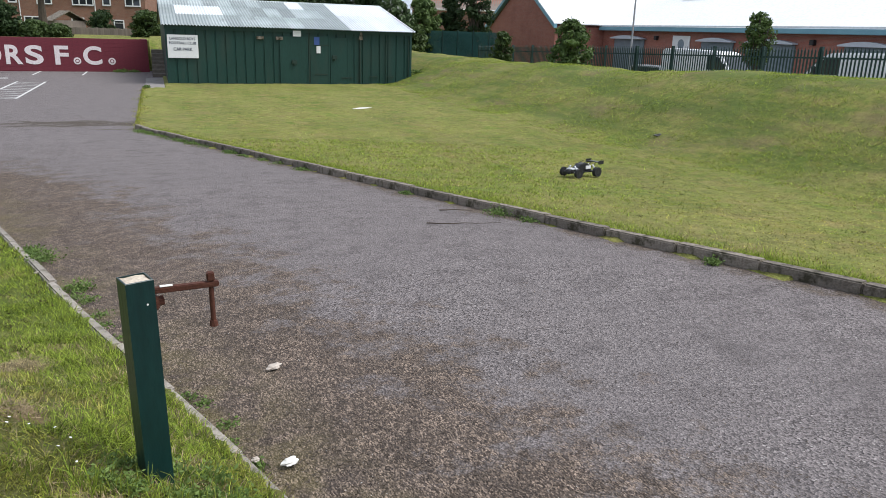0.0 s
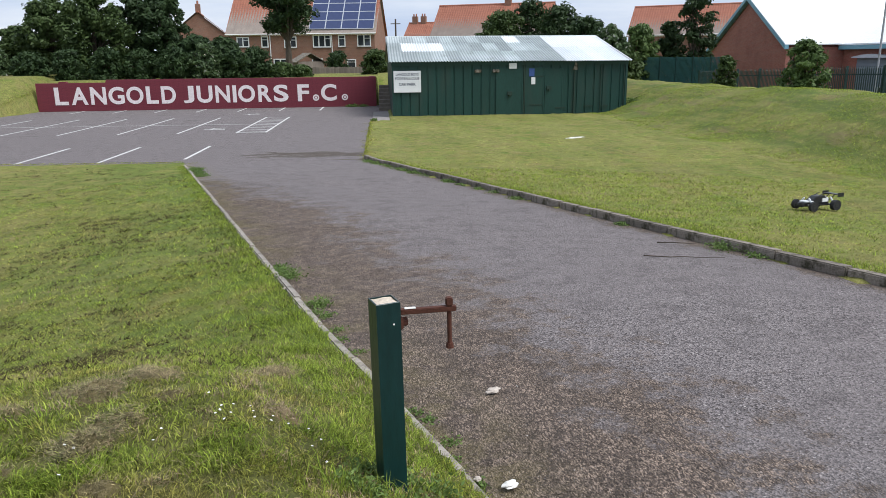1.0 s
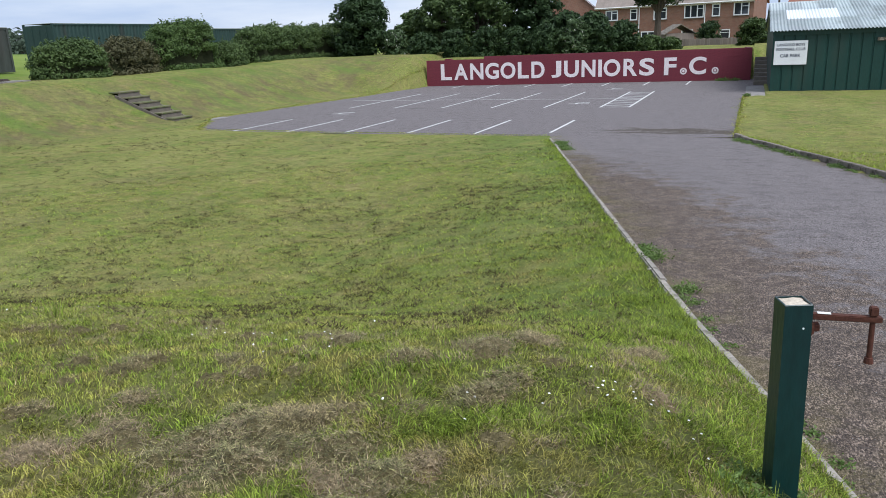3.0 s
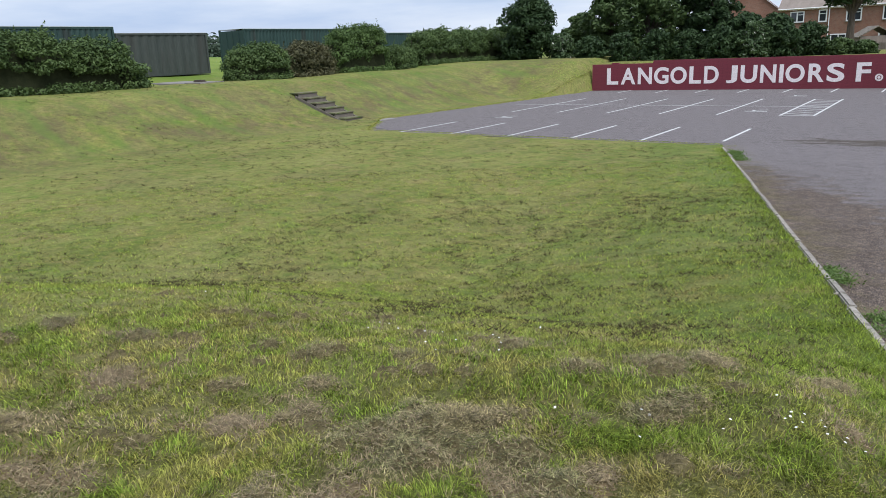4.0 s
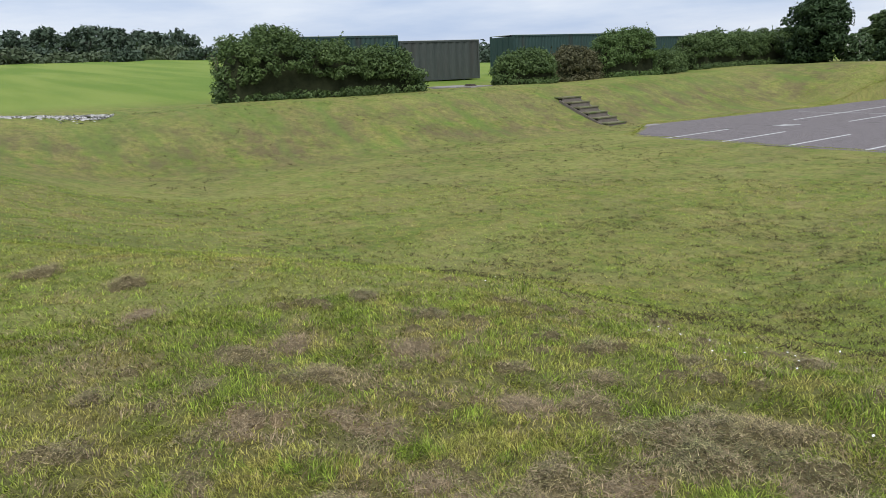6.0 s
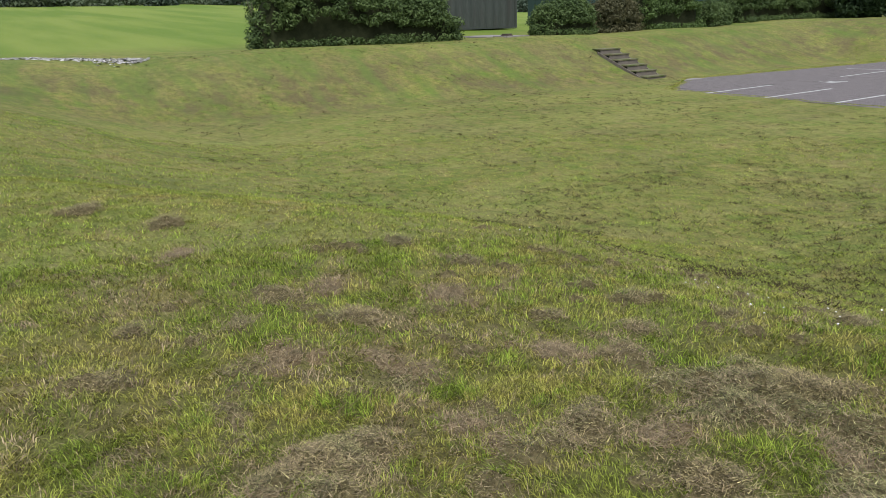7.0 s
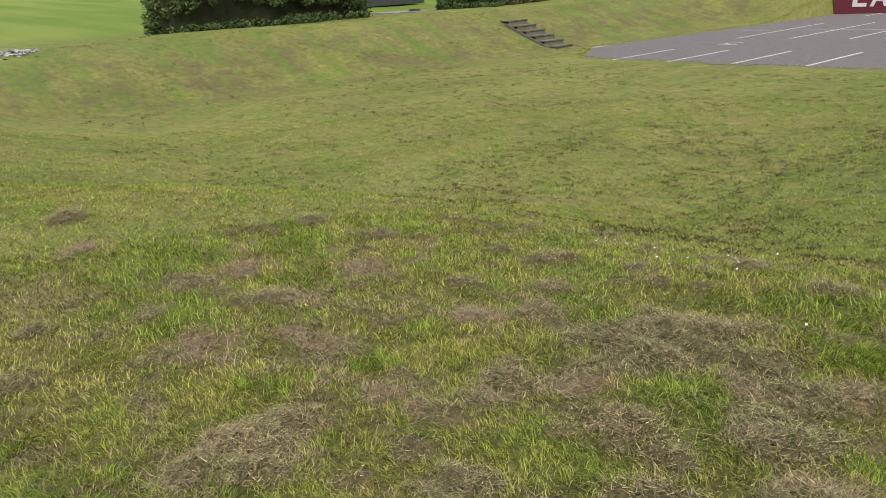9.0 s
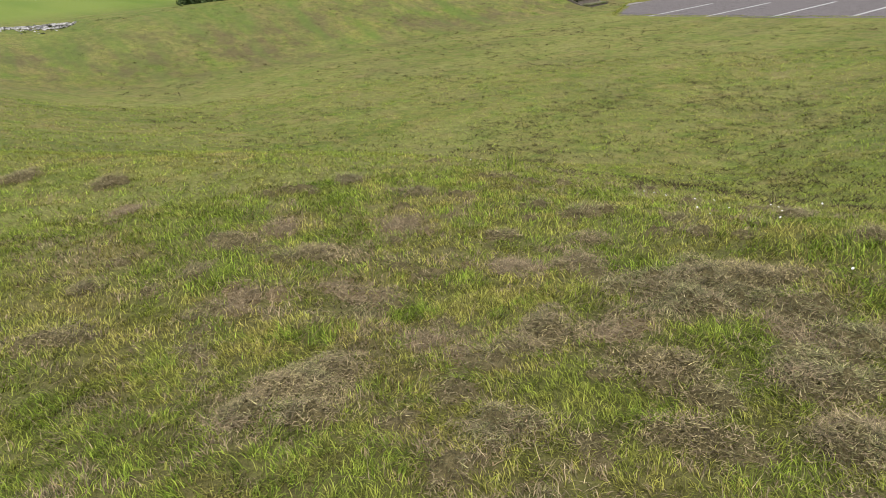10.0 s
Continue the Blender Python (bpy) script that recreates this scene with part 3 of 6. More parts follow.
PARK = [(-16.4, 0.4), (-13.6, -3.9), (-8.0, -4.3), (0.6, -4.6), (5.45, -4.25), (5.5, 9.3), (6.5, 9.7), (6.5, 23.2), (-14.7, 21.6), (-15.2, 12.0)]


def in_park(x, y):
    inside = np.zeros(np.shape(x), bool)
    for (x0, y0), (x1, y1) in zip(PARK, PARK[1:] + PARK[:1]):
        if y0 != y1:
            inside ^= ((y0 > y) != (y1 > y)) & (x < (x1 - x0) * (y - y0) / (y1 - y0) + x0)
    return inside


def height(x, y):
    """The grass's height over the plan."""
    x, y = np.broadcast_arrays(np.asarray(x, float), np.asarray(y, float))
    zd = drive_z(y)
    # the near bank: a low shoulder by the drive, climbing to the level of the field in the west
    y_bank = y + 0.17 * (4.0 - np.clip(x, -8.0, 6.0))
    south = step01((-18.5 - y_bank) / (5.7 + 3.5 * step01((0.5 - x) / 6.0)))
    top = 1.28 + 0.12 * step01((x - 2.5) / 2.5) + 0.1 * step01((-24.5 - y) / 2.5) + 0.6 * step01((1.0 - x) / 20.0)
    west = step01((-16.4 - x) / 6.8)
    behind_wall = (y > 21.1 + 0.073 * (x + 14.6)) & (x < 5.9)
    north = np.where(x < -14.6, step01((y - 13.5) / 8.0) * step01((-13.5 - x) / 2.5), np.where(x < 5.9, behind_wall * 0.84, step01((y - 24.0) / 5.0) * 0.9))
    far_top = 2.05 - 0.2 * west * (1 - step01((y - 12.0) / 6.0)) * (1 - step01((-27.5 - x) / 4.0)) * (1 - south)
    rim = 1 - (1 - west) * (1 - north)
    bowl = far_top * rim + top * south * (1 - rim)
    dip = -0.18 * np.exp(-(((x - 0.5) / 5.0) ** 2 + ((y + 14.5) / 3.5) ** 2))
    d_left = (edge_left(y) - x) * 0.96
    reach = 1.1 + 3.0 * step01((y + 23.5) / 5.0)
    f_left = np.clip(d_left / reach, 0, 1)
    left = zd + (bowl + dip - zd) * f_left
    d_right = (x - edge_right(y)) * 0.95
    lawn = zd * (1 - 0.62 * step01(d_right / 7.0)) + 0.03
    rise, fall = step01((x - 17.3) / 5.0), step01((x - 23.5) / 4.5)
    berm_top = np.interp(y, [-30, -14, -9, -4.6, 3, 12, 30], [2.3, 2.1, 1.88, 1.7, 1.52, 1.4, 1.4]) + 0.03 * np.sin(y * 0.7)
    yard = 0.05 - 0.024 * np.clip(y, -45, 40)
    right = lawn + (berm_top - lawn) * rise - (berm_top - yard) * fall
    right = np.where(y > 24.0, np.maximum(right, np.where(x < 24, bowl, right)), right)
    z = np.where(x < edge_left(y), left, np.where(x > edge_right(y), right, zd))
    z = np.where(y > -5.0, np.where(x > 5.5, right, bowl), z)
    # the playing field climbs gently to the west; land to the east and north lies lower
    z = z + 0.05 * np.clip(-31.0 - x, 0, 300) * (1 - 0.6 * step01((y - 10) / 40))
    z = np.where(y > 40, z * (1 - 0.35 * step01((y - 40) / 15)), z)
    slope_rough = 0.05 * np.sin(x * 1.3 + 2.0 * np.sin(y * 0.7)) * np.sin(y * 1.1 + 1.7 * np.sin(x * 0.6)) * np.where(x > 15, 1.0, 0.0) + 0.03 * np.sin(x * 2.9 + y) * np.sin(y * 2.3 - x * 0.7) * np.where(x > 15, 1.0, 0.3)
    bumps = slope_rough + 0.022 * np.sin(x * 1.9 + 1.3 * np.sin(y * 1.1)) * np.sin(y * 1.7 + 0.9 * np.sin(x * 0.8)) + 0.012 * np.sin(x * 4.7 + y * 2.1) * np.sin(y * 5.3 - x * 1.7)
    lumps = np.where((x > -3) & (x < 7) & (y < -21.5), 0.06 * np.clip(drift(x, y, 0.7, 2) - 0.4, 0, 1), 0.0)
    far_bumps = 0.05 * np.sin(x * 0.61 + 0.4) * np.sin(y * 0.53)
    z = np.where((x < -17.1) & (x > -20.3) & (np.abs(y + 0.78) < 0.7), z - 0.14, z)
    on_drive = (y <= -4.2) & (x > edge_left(y) - 0.02) & (x < edge_right(y) + 0.06)
    paved = on_drive | in_park(x, y)
    clear = np.maximum(np.clip((np.abs(x + 5) - 13) / 5, 0, 1), np.clip((np.abs(y - 9) - 16) / 6, 0, 1))
    return np.where(paved, np.where(in_park(x, y), 0.0, zd) - 0.03, z + 0.02 + lumps + np.abs(bumps) + far_bumps * clear * np.clip((np.abs(x - 4) + np.abs(y + 18)) / 20 - 0.3, 0, 1))


def spread(lo, hi, fine_lo, fine_hi, fine):
    a = [fine_lo]
    gap = fine
    while a[-1] > lo:
        gap *= 1.16
        a.append(a[-1] - gap)
    b = [fine_hi]
    gap = fine
    while b[-1] < hi:
        gap *= 1.16
        b.append(b[-1] + gap)
    return np.array(a[:0:-1] + list(np.arange(fine_lo, fine_hi, fine)) + b)


def ground_sheet():
    gx, gy = spread(-1500, 1500, -26, 27, 0.3), spread(-900, 1500, -31, 25, 0.3)
    gx, gy = (np.unique(np.round(np.r_[g, np.arange(lo, hi, 0.06)], 3)) for g, lo, hi in ((gx, -1.0, 7.0), (gy, -27.6, -21.6)))
    xx, yy = np.meshgrid(gx, gy)
    zz = height(xx, yy)
    n, k = len(gx), len(gy)
    idx = np.arange(n * k).reshape(k, n)
    faces = np.stack([idx[:-1, :-1], idx[:-1, 1:], idx[1:, 1:], idx[1:, :-1]], -1).reshape(-1, 4)
    return raw("ground", np.stack([xx, yy, zz], -1).reshape(-1, 3), faces, M_GRASS, smooth=True)


tagged(ground_sheet(), "mown grass banks and lawn, patchy green and straw", "grass ground", kind="structure")


def car_park():
    bm = bmesh.new()
    vs = [bm.verts.new((x, y, 0.0)) for x, y in PARK]
    bm.faces.new(vs)
    bmesh.ops.triangulate(bm, faces=bm.faces[:])
    return part("car_park", bm, M_PARK)


tagged(car_park(), "worn grey tarmac car park with white bay lines", "car park", kind="structure")


def drive():
    ys = np.arange(-60, -4.1, 0.4)
    verts, faces = [], []
    n = 9
    for y in ys:
        a, b = edge_left(y), edge_right(y) + 0.02
        for i in range(n):
            f = i / (n - 1)
            verts.append((a + (b - a) * f, y, float(drive_z(y)) + 0.006 + 0.03 * math.sin(math.pi * f) * step01((-5.0 - y) / 3.0)))
    for j in range(len(ys) - 1):
        for i in range(n - 1):
            faces.append((j * n + i, j * n + i + 1, (j + 1) * n + i + 1, (j + 1) * n + i))
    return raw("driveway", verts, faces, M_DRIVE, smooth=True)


tagged(drive(), "rough grey tarmac driveway with brown leaf litter", "driveway", kind="structure")

# ---- kerbs ----


def kerb_run(name, label, edge, y0, y1, length, width, top, side, material):
    run = tagged(new(name), label, "kerb", kind="structure")
    rng = random.Random(3)
    bm = box(-width / 2, -length / 2 + 0.003, -0.22, width / 2, length / 2 - 0.003, 0.0, 0.014)
    me = bpy.data.meshes.new("kerb_stone")
    bm.to_mesh(me)
    bm.free()
    me.materials.append(material)
    y = y0
    while y > y1:
        slope = float(edge(y - 1.0) - edge(y))
        unit = math.hypot(1.0, slope)
        yc = y - length / unit / 2
        z = float(drive_z(yc))
        rise = float(drive_z(yc - 0.3) - drive_z(yc + 0.3)) / 0.6
        ob = new("kerb_stone", me)
        ob.parent = run
        ob.matrix_basis = Matrix.Translation((edge(yc) + side * width / 2 + rng.uniform(-0.01, 0.01), yc, z + top + rng.uniform(-0.008, 0.008))) @ Euler((-math.atan(rise) + rng.uniform(-0.006, 0.006), rng.uniform(-0.03, 0.03), math.atan(slope) + rng.uniform(-0.008, 0.008))).to_matrix().to_4x4()
        y -= length / unit
    return run


kerb_run("kerb_right", "row of weathered concrete kerb stones along the lawn", edge_right, -4.2, -30.0, 0.915, 0.125, 0.115, 1, M_KERB)
kerb_run("kerb_left", "low concrete edging stones along the grass verge", edge_left, -5.2, -30.0, 0.915, 0.075, 0.045, -1, M_EDGING)

# ---- car park markings ----


def paint(bm, x0, y0, x1, y1, w=0.1):
    d = Vector((x1 - x0, y1 - y0)).normalized()
    s = Vector((-d.y, d.x)) * w / 2
    bm.faces.new([bm.verts.new((px, py, 0.005)) for px, py in ((x0 - s.x, y0 - s.y), (x1 - s.x, y1 - s.y), (x1 + s.x, y1 + s.y), (x0 + s.x, y0 + s.y))])


def marking(x0, y0, x1, y1, w=0.1, name="bay_line"):
    bm = bmesh.new()
    paint(bm, x0, y0, x1, y1, w)
    return tagged(part(name, bm, M_LINE), "worn white painted parking bay line on tarmac", "road marking", kind="structure")


for i in range(6):
    x = -12.0 + 2.4 * i
    marking(x, -4.1 if i < 5 else -3.6, x, 0.0)
for i in range(6):
    x = -12.0 + 2.4 * i
    marking(x, 4.87, x, 13.58)
for i in range(7):
    x = -12.0 + 2.4 * i
    marking(x, 18.5, x, 22.0 if i > 2 else 21.2)
marking(-14.2, 9.25, 1.2, 9.2, 0.08)
marking(1.2, 4.9, 1.2, 13.55)
for i in range(11):
    y = 5.0 + 0.82 * i
    marking(0.02, y, 1.18, y - 0.55 if y > 5.6 else y, 0.09, "hatch_line")
for x, y in ((-1.2, 6.6), (-10.9, 2.2), (-1.1, 15.6)):
    bm = bmesh.new()
    paint(bm, x - 0.5, y, x + 0.4, y, 0.14)
    paint(bm, x - 0.2, y, x - 0.2, y + 0.5, 0.12)
    paint(bm, x - 0.2, y + 0.5, x + 0.3, y + 0.7, 0.12)
    tagged(part("bay_symbol", bm, M_LINE), "faded white painted bay symbol on tarmac", "road marking", kind="structure")

# ---- club sign wall ----


def letter_mesh(char, width, tall, bold=0.03, depth=0.006):
    cu = bpy.data.curves.new("letter", "FONT")
    cu.body, cu.extrude, cu.offset = char, depth, bold
    cu.resolution_u = 6
    ob = bpy.data.objects.new("letter", cu)
    scene.collection.objects.link(ob)
    bpy.context.view_layer.update()
    me = bpy.data.meshes.new_from_object(ob.evaluated_get(bpy.context.evaluated_depsgraph_get()))
    bpy.data.objects.remove(ob)
    co = np.zeros(len(me.vertices) * 3)
    me.vertices.foreach_get("co", co)
    co = co.reshape(-1, 3)
    lo, hi = co.min(0), co.max(0)
    sx = width / (hi[0] - lo[0]) if width else tall / (hi[1] - lo[1])
    out = np.stack([(co[:, 0] - lo[0]) * sx, np.zeros(len(co)) - co[:, 2], (co[:, 1] - lo[1]) * tall / (hi[1] - lo[1])], -1)
    me.vertices.foreach_set("co", out.ravel())
    me.update()
    me.name = "letter"
    return me


def sign_wall():
    a, b = Vector((-14.58, 20.62, 0)), Vector((5.78, 22.11, 0))
    turn = math.atan2(b.y - a.y, b.x - a.x)
    wall = tagged(new("wall_sign"), "long maroon painted wall with white club lettering", "wall", kind="structure")
    wall.matrix_basis = Matrix.Translation(a) @ Matrix.Rotation(turn, 4, "Z")
    length = (b - a).length
    bm = bmesh.new()
    prism([(-0.05, -0.2), (length, -0.2), (length, 1.87), (4.0, 1.86), (3.95, 1.69), (1.75, 1.69), (1.7, 1.77), (1.3, 1.77), (1.25, 1.68), (-0.05, 1.69)], 0.28, bm)
    part("wall_face", wall_uv(bm), M_MAROON, wall)
    # return wall at the end by the steps
    bm = box(length - 0.28, 0.281, -0.2, length, 2.4, 1.865, 0.006)
    part("return_wall", bm, M_MAROON, wall)
    # shallow courses of the blockwork
    rng = random.Random(5)
    me = bpy.data.meshes.new("block_face")
    bm = box(0.006, -0.009, 0.005, 0.434, 0.0, 0.21, 0.003)
    bm.to_mesh(me)
    bm.free()
    me.materials.append(M_MAROON)
    for row in range(8):
        for col in range(37):
            x = 0.11 + col * 0.545 + (0.27 if row % 2 else 0)
            if x + 0.54 > length - 0.02 or (row == 7 and x < 4.1):
                continue
            ob = new("block", me)
            ob.parent = wall
            ob.matrix_basis = Matrix.Translation((x, rng.uniform(0.0, 0.003), 0.03 + row * 0.225)) @ Matrix.Diagonal((1.235, 1, 1.03, 1))
    # letters: character, start along the wall, width
    px = [91, 308, 522, 592]
    al = [0.91, 7.94, 15.41, 17.88]
    text = [("L", 185, 232), ("A", 243, 302), ("N", 312, 368), ("G", 376, 433), ("O", 440, 502), ("L", 512, 556), ("D", 567, 620), ("J", 645, 682), ("U", 692, 746), ("N", 756, 806), ("I", 816, 829), ("O", 835, 894), ("R", 905, 953), ("S", 960, 1012), ("F", 1045, 1086), ("C", 1128, 1185)]
    for char, p, q in text:
        s, e = np.interp([p / 2, q / 2], px, al)
        if p > 1186:
            continue
        ob = new("letter", letter_mesh(char, e - s, 1.05, 0.028 if char != "I" else 0.02))
        ob.data.materials.append(M_PINK)
        ob.parent = wall
        ob.matrix_basis = Matrix.Translation((s, -0.018, 0.385))
        ob["label"] = "white painted letter " + char
    for along in (16.57, 18.4):
        bm = tube((along, -0.006, 0.6), (along, -0.02, 0.6), 0.2, sides=24)
        badge = part("badge", bm, M_PINK, wall, "round white badge used as a full stop")
        bm = tube((along, -0.02, 0.6), (along, -0.026, 0.6), 0.115, sides=18)
        bmesh.ops.delete(bm, geom=[], context="VERTS")
        part("badge_mark", bm, M_MAROON, badge)
        bm = tube((along, -0.02, 0.6), (along, -0.03, 0.6), 0.075, sides=14)
        part("badge_middle", bm, M_PINK, badge)
    return wall


sign_wall()

# paved way and steps between wall and shed
tagged(part("path", box(5.62, 9.45, -0.1, 7.0, 16.5, 0.012, 0.004), M_SLAB), "worn concrete path beside the shed", "path", kind="structure")
steps = thing("brick_steps", pose(5.95, 17.5, 0), "small dark brick steps rising behind the wall", "steps")
for i in range(7):
    part("step", box(0, i * 0.62, -0.2, 1.35, i * 0.62 + 0.66, 0.19 * (i + 1), 0.01), M_RISER, steps)

# ---- green store shed ----


def shed():
    a, b = Vector((6.68, 12.13, 0)), Vector((18.98, 12.2, 0))
    turn = math.atan2(b.y - a.y, b.x - a.x)
    ob = thing("store_shed", Matrix.Translation(a) @ Matrix.Rotation(turn, 4, "Z"), "dark green steel store shed with corrugated roof", "shed")
    L, D, H = (b - a).length, 13.2, 2.78
    # pressed front: shallow ribs between flat panels
    prof = [(0.0, 0.0)]
    x = 0.0
    while x < L - 0.01:
        w = 0.46
        for dx, dy in ((w - 0.09, 0.0), (w - 0.06, 0.035), (w - 0.02, 0.035), (w, 0.0)):
            if x + dx < L:
                prof.append((x + dx, dy))
        x += w
    prof.append((L, 0.0))
    for nm, line in (("front", [(u, v) for u, v in prof]), ("back", [(L - u, D - v) for u, v in prof])):
        bm = bmesh.new()
        low = [bm.verts.new((u, v, -0.05)) for u, v in line]
        high = [bm.verts.new((u, v, H)) for u, v in line]
        for i in range(len(line) - 1):
            bm.faces.new((low[i], low[i + 1], high[i + 1], high[i]))
        part(nm + "_wall", bm, M_SHED, ob)
    for nm, xx in (("end_wall", 0.0), ("end_wall", L)):
        bm = prism([(0.03, -0.05), (D - 0.03, -0.05), (D - 0.03, H), (D / 2, H + 1.3), (0.03, H)], 0.04)
        for v in bm.verts:
            v.co = Vector((xx - 0.02 + v.co.y * (1 if xx == 0 else 1), v.co.x, v.co.z))
        bmesh.ops.recalc_face_normals(bm, faces=bm.faces)
        part(nm, bm, M_SHED, ob)
    part("base_rail", box(0, -0.03, -0.08, L, 0.0, 0.09, 0.005), M_SHED_DARK, ob)
    part("fascia", box(-0.05, -0.06, H - 0.2, L + 0.05, -0.01, H + 0.02, 0.005), M_SHED, ob)
    for xx in (0.03, L - 0.03):
        part("corner_post", box(xx - 0.06, -0.05, -0.05, xx + 0.06, 0.05, H, 0.008), M_SHED, ob)
    # doors with frames, bolts and hinges
    for x0, x1, zt in ((5.35, 6.78, 2.42), (6.88, 7.9, 2.45), (7.92, 8.9, 2.4)):
        door = part("door", box(x0, -0.045, 0.06, x1, -0.004, zt, 0.006), M_SHED, ob, "green steel door")
        for xx in (x0 + 0.035, x1 - 0.035):
            part("door_edge", box(xx - 0.035, -0.06, 0.06, xx + 0.035, -0.046, zt, 0.003), M_SHED, door)
    for x0 in (6.83, 9.5):
        part("joint_strip", box(x0 - 0.035, -0.075, -0.02, x0 + 0.035, 0.0, H - 0.02, 0.006), M_SHED_DARK, ob)
    for xx, zz in ((6.08, 1.15), (8.15, 1.41)):
        lock = part("lock_box", box(xx - 0.14, -0.12, zz - 0.1, xx + 0.12, -0.047, zz + 0.1, 0.012), M_SHED_DARK, ob)
        part("padlock", tube((xx - 0.02, -0.14, zz - 0.16), (xx - 0.02, -0.14, zz - 0.06), 0.04), M_SHED_DARK, lock)
    for x0, x1, zz in ((7.3, 7.85, 2.0), (7.1, 7.8, 0.55), (8.5, 9.1, 0.38), (10.0, 10.5, 0.45), (10.9, 11.35, 0.45)):
        part("hinge_strap", box(x0, -0.066, zz - 0.03, x1, -0.047, zz + 0.03, 0.005), M_SHED_DARK, ob)
    for xx in (10.9, 12.15):
        part("lock_bar", tube((xx, -0.05, 0.05), (xx, -0.05, H - 0.2), 0.022, sides=8), M_SHED_DARK, ob)
    for xx in (4.4, 5.34):
        part("vent_box", box(xx - 0.17, -0.12, 2.22, xx + 0.17, -0.002, 2.37, 0.015), M_KERB, ob, "small grey vent box")
    board = part("sign_board", box(0.05, -0.1, 1.26, 1.45, -0.066, 2.34, 0.008), M_WHITE, ob, "white board with blue lettering")
    for text, z, tall, wide in (("LANGOLD BOYS", 2.1, 0.125, 1.16), ("FOOTBALL CLUB", 1.9, 0.125, 1.22), ("CAR PARK", 1.6, 0.15, 0.86)):
        wd = new("lettering", letter_mesh(text, wide, tall, 0.015, 0.002))
        wd.data.materials.append(M_INK)
        wd.parent = board
        wd.matrix_basis = Matrix.Translation((0.75 - wide / 2, -0.106, z))
    part("notice", box(6.02, -0.085, 2.4, 6.42, -0.062, 2.68, 0.004), M_WHITE, ob, "white paper notice")
    part("notice", box(7.2, -0.075, 1.6, 7.41, -0.05, 1.96, 0.004), M_WHITE, ob, "white paper notice")
    part("notice", box(7.08, -0.07, 2.0, 7.36, -0.05, 2.4, 0.004), M_BLUE, ob, "faded blue notice")
    part("torn_sheet", prism([(9.38, 2.3), (9.62, 2.32), (9.6, 2.62), (9.52, 2.72)], 0.012), M_KERB, ob, "torn grey sheet hanging from the eave").location.y = -0.095
    # corrugated roof in overlapping sheets
    rise = 1.36
    rng = random.Random(9)
    pitch, amp = 0.146, 0.026
    for side in (0, 1):
        x, k = -0.18, 0
        while x < L + 0.12:
            w = min(0.8, L + 0.18 - x)
            rows = ((-0.04, 0.36), (0.34, 0.7), (0.68, 1.0)) if side == 0 and x < L * 0.62 else ((-0.05, 0.5), (0.48, 1.0))
            for s0, s1 in rows:
                n = max(2, int(w / pitch * 8))
                bm = bmesh.new()
                up = 0.012 if s0 > 0 else 0.0
                cols = []
                for i in range(n + 1):
                    u = x + w * i / n
                    wob = amp * math.sin(2 * math.pi * u / pitch) + up + 0.006 * (k % 2)
                    col = []
                    for f in (s0, (s0 + s1) / 2, s1):
                        yy = f * D / 2
                        yy = yy if side == 0 else D - yy
                        col.append(bm.verts.new((u, yy, H + 0.06 + rise * f + wob)))
                    cols.append(col)
                for i in range(n):
                    for j in (0, 1):
                        q = (cols[i][j], cols[i + 1][j], cols[i + 1][j + 1], cols[i][j + 1])
                        bm.faces.new(q if side == 0 else q[::-1])
                for f in bm.faces:
                    f.smooth = True
                # white colour at the right end paints in the glare on the roof
                white = x > L * 0.72 and side == 0
                part("roof_sheet", bm, M_PALESHEET if white or rng.random() < 0.09 else M_ROOFSHEET, ob)
            x += 0.76
            k += 1
    part("ridge_cap", prism([(-0.16, H + rise + 0.02), (0.0, H + rise + 0.1), (0.16, H + rise + 0.02), (0.14, H + rise + 0.01), (0, H + rise + 0.07), (-0.14, H + rise + 0.01)], L + 0.3), M_ROOFSHEET, ob).matrix_basis = Matrix(((0, 1, 0, -0.15), (1, 0, 0, D / 2), (0, 0, 1, 0), (0, 0, 0, 1)))
    part("bargeboard", prism([(-0.3, H - 0.02), (D / 2, H + 1.33), (D / 2, H + 1.44), (-0.3, H + 0.05)], 0.03), M_CONTROOF, ob).matrix_basis = Matrix(((0, 1, 0, L + 0.05), (1, 0, 0, 0), (0, 0, 1, 0), (0, 0, 0, 1)))
    return ob


shed()

# ---- steps in the west bank ----
bank_steps = thing("bank_steps", pose(-17.15, -0.78, 0), "timber-edged steps set in the grass bank", "steps")
for i in range(6):
    x = -0.56 * i
    z = 0.16 + 0.225 * i
    part("riser", box(x - 0.08, -0.62, z - 0.34, x, 0.62, z - 0.031, 0.012), M_RISER, bank_steps, "dark weathered riser board")
    part("tread", box(x - 0.6, -0.64, z - 0.03, x + 0.03, 0.64, z + 0.03, 0.01), M_TREAD, bank_steps, "earthy worn tread")
for y in (-0.68, 0.63):
    part("string", prism([(0.1, -0.3), (0.1, -0.02), (-3.0, 1.2), (-3.0, 0.9)], 0.05), M_RISER, bank_steps).location.y = y
tagged(part("slab", box(-17.2, -0.9, -0.1, -15.9, 0.9, 0.02, 0.01), M_SLAB), "worn concrete slab at the foot of steps", "slab", kind="structure")

# ---- barrier post ----


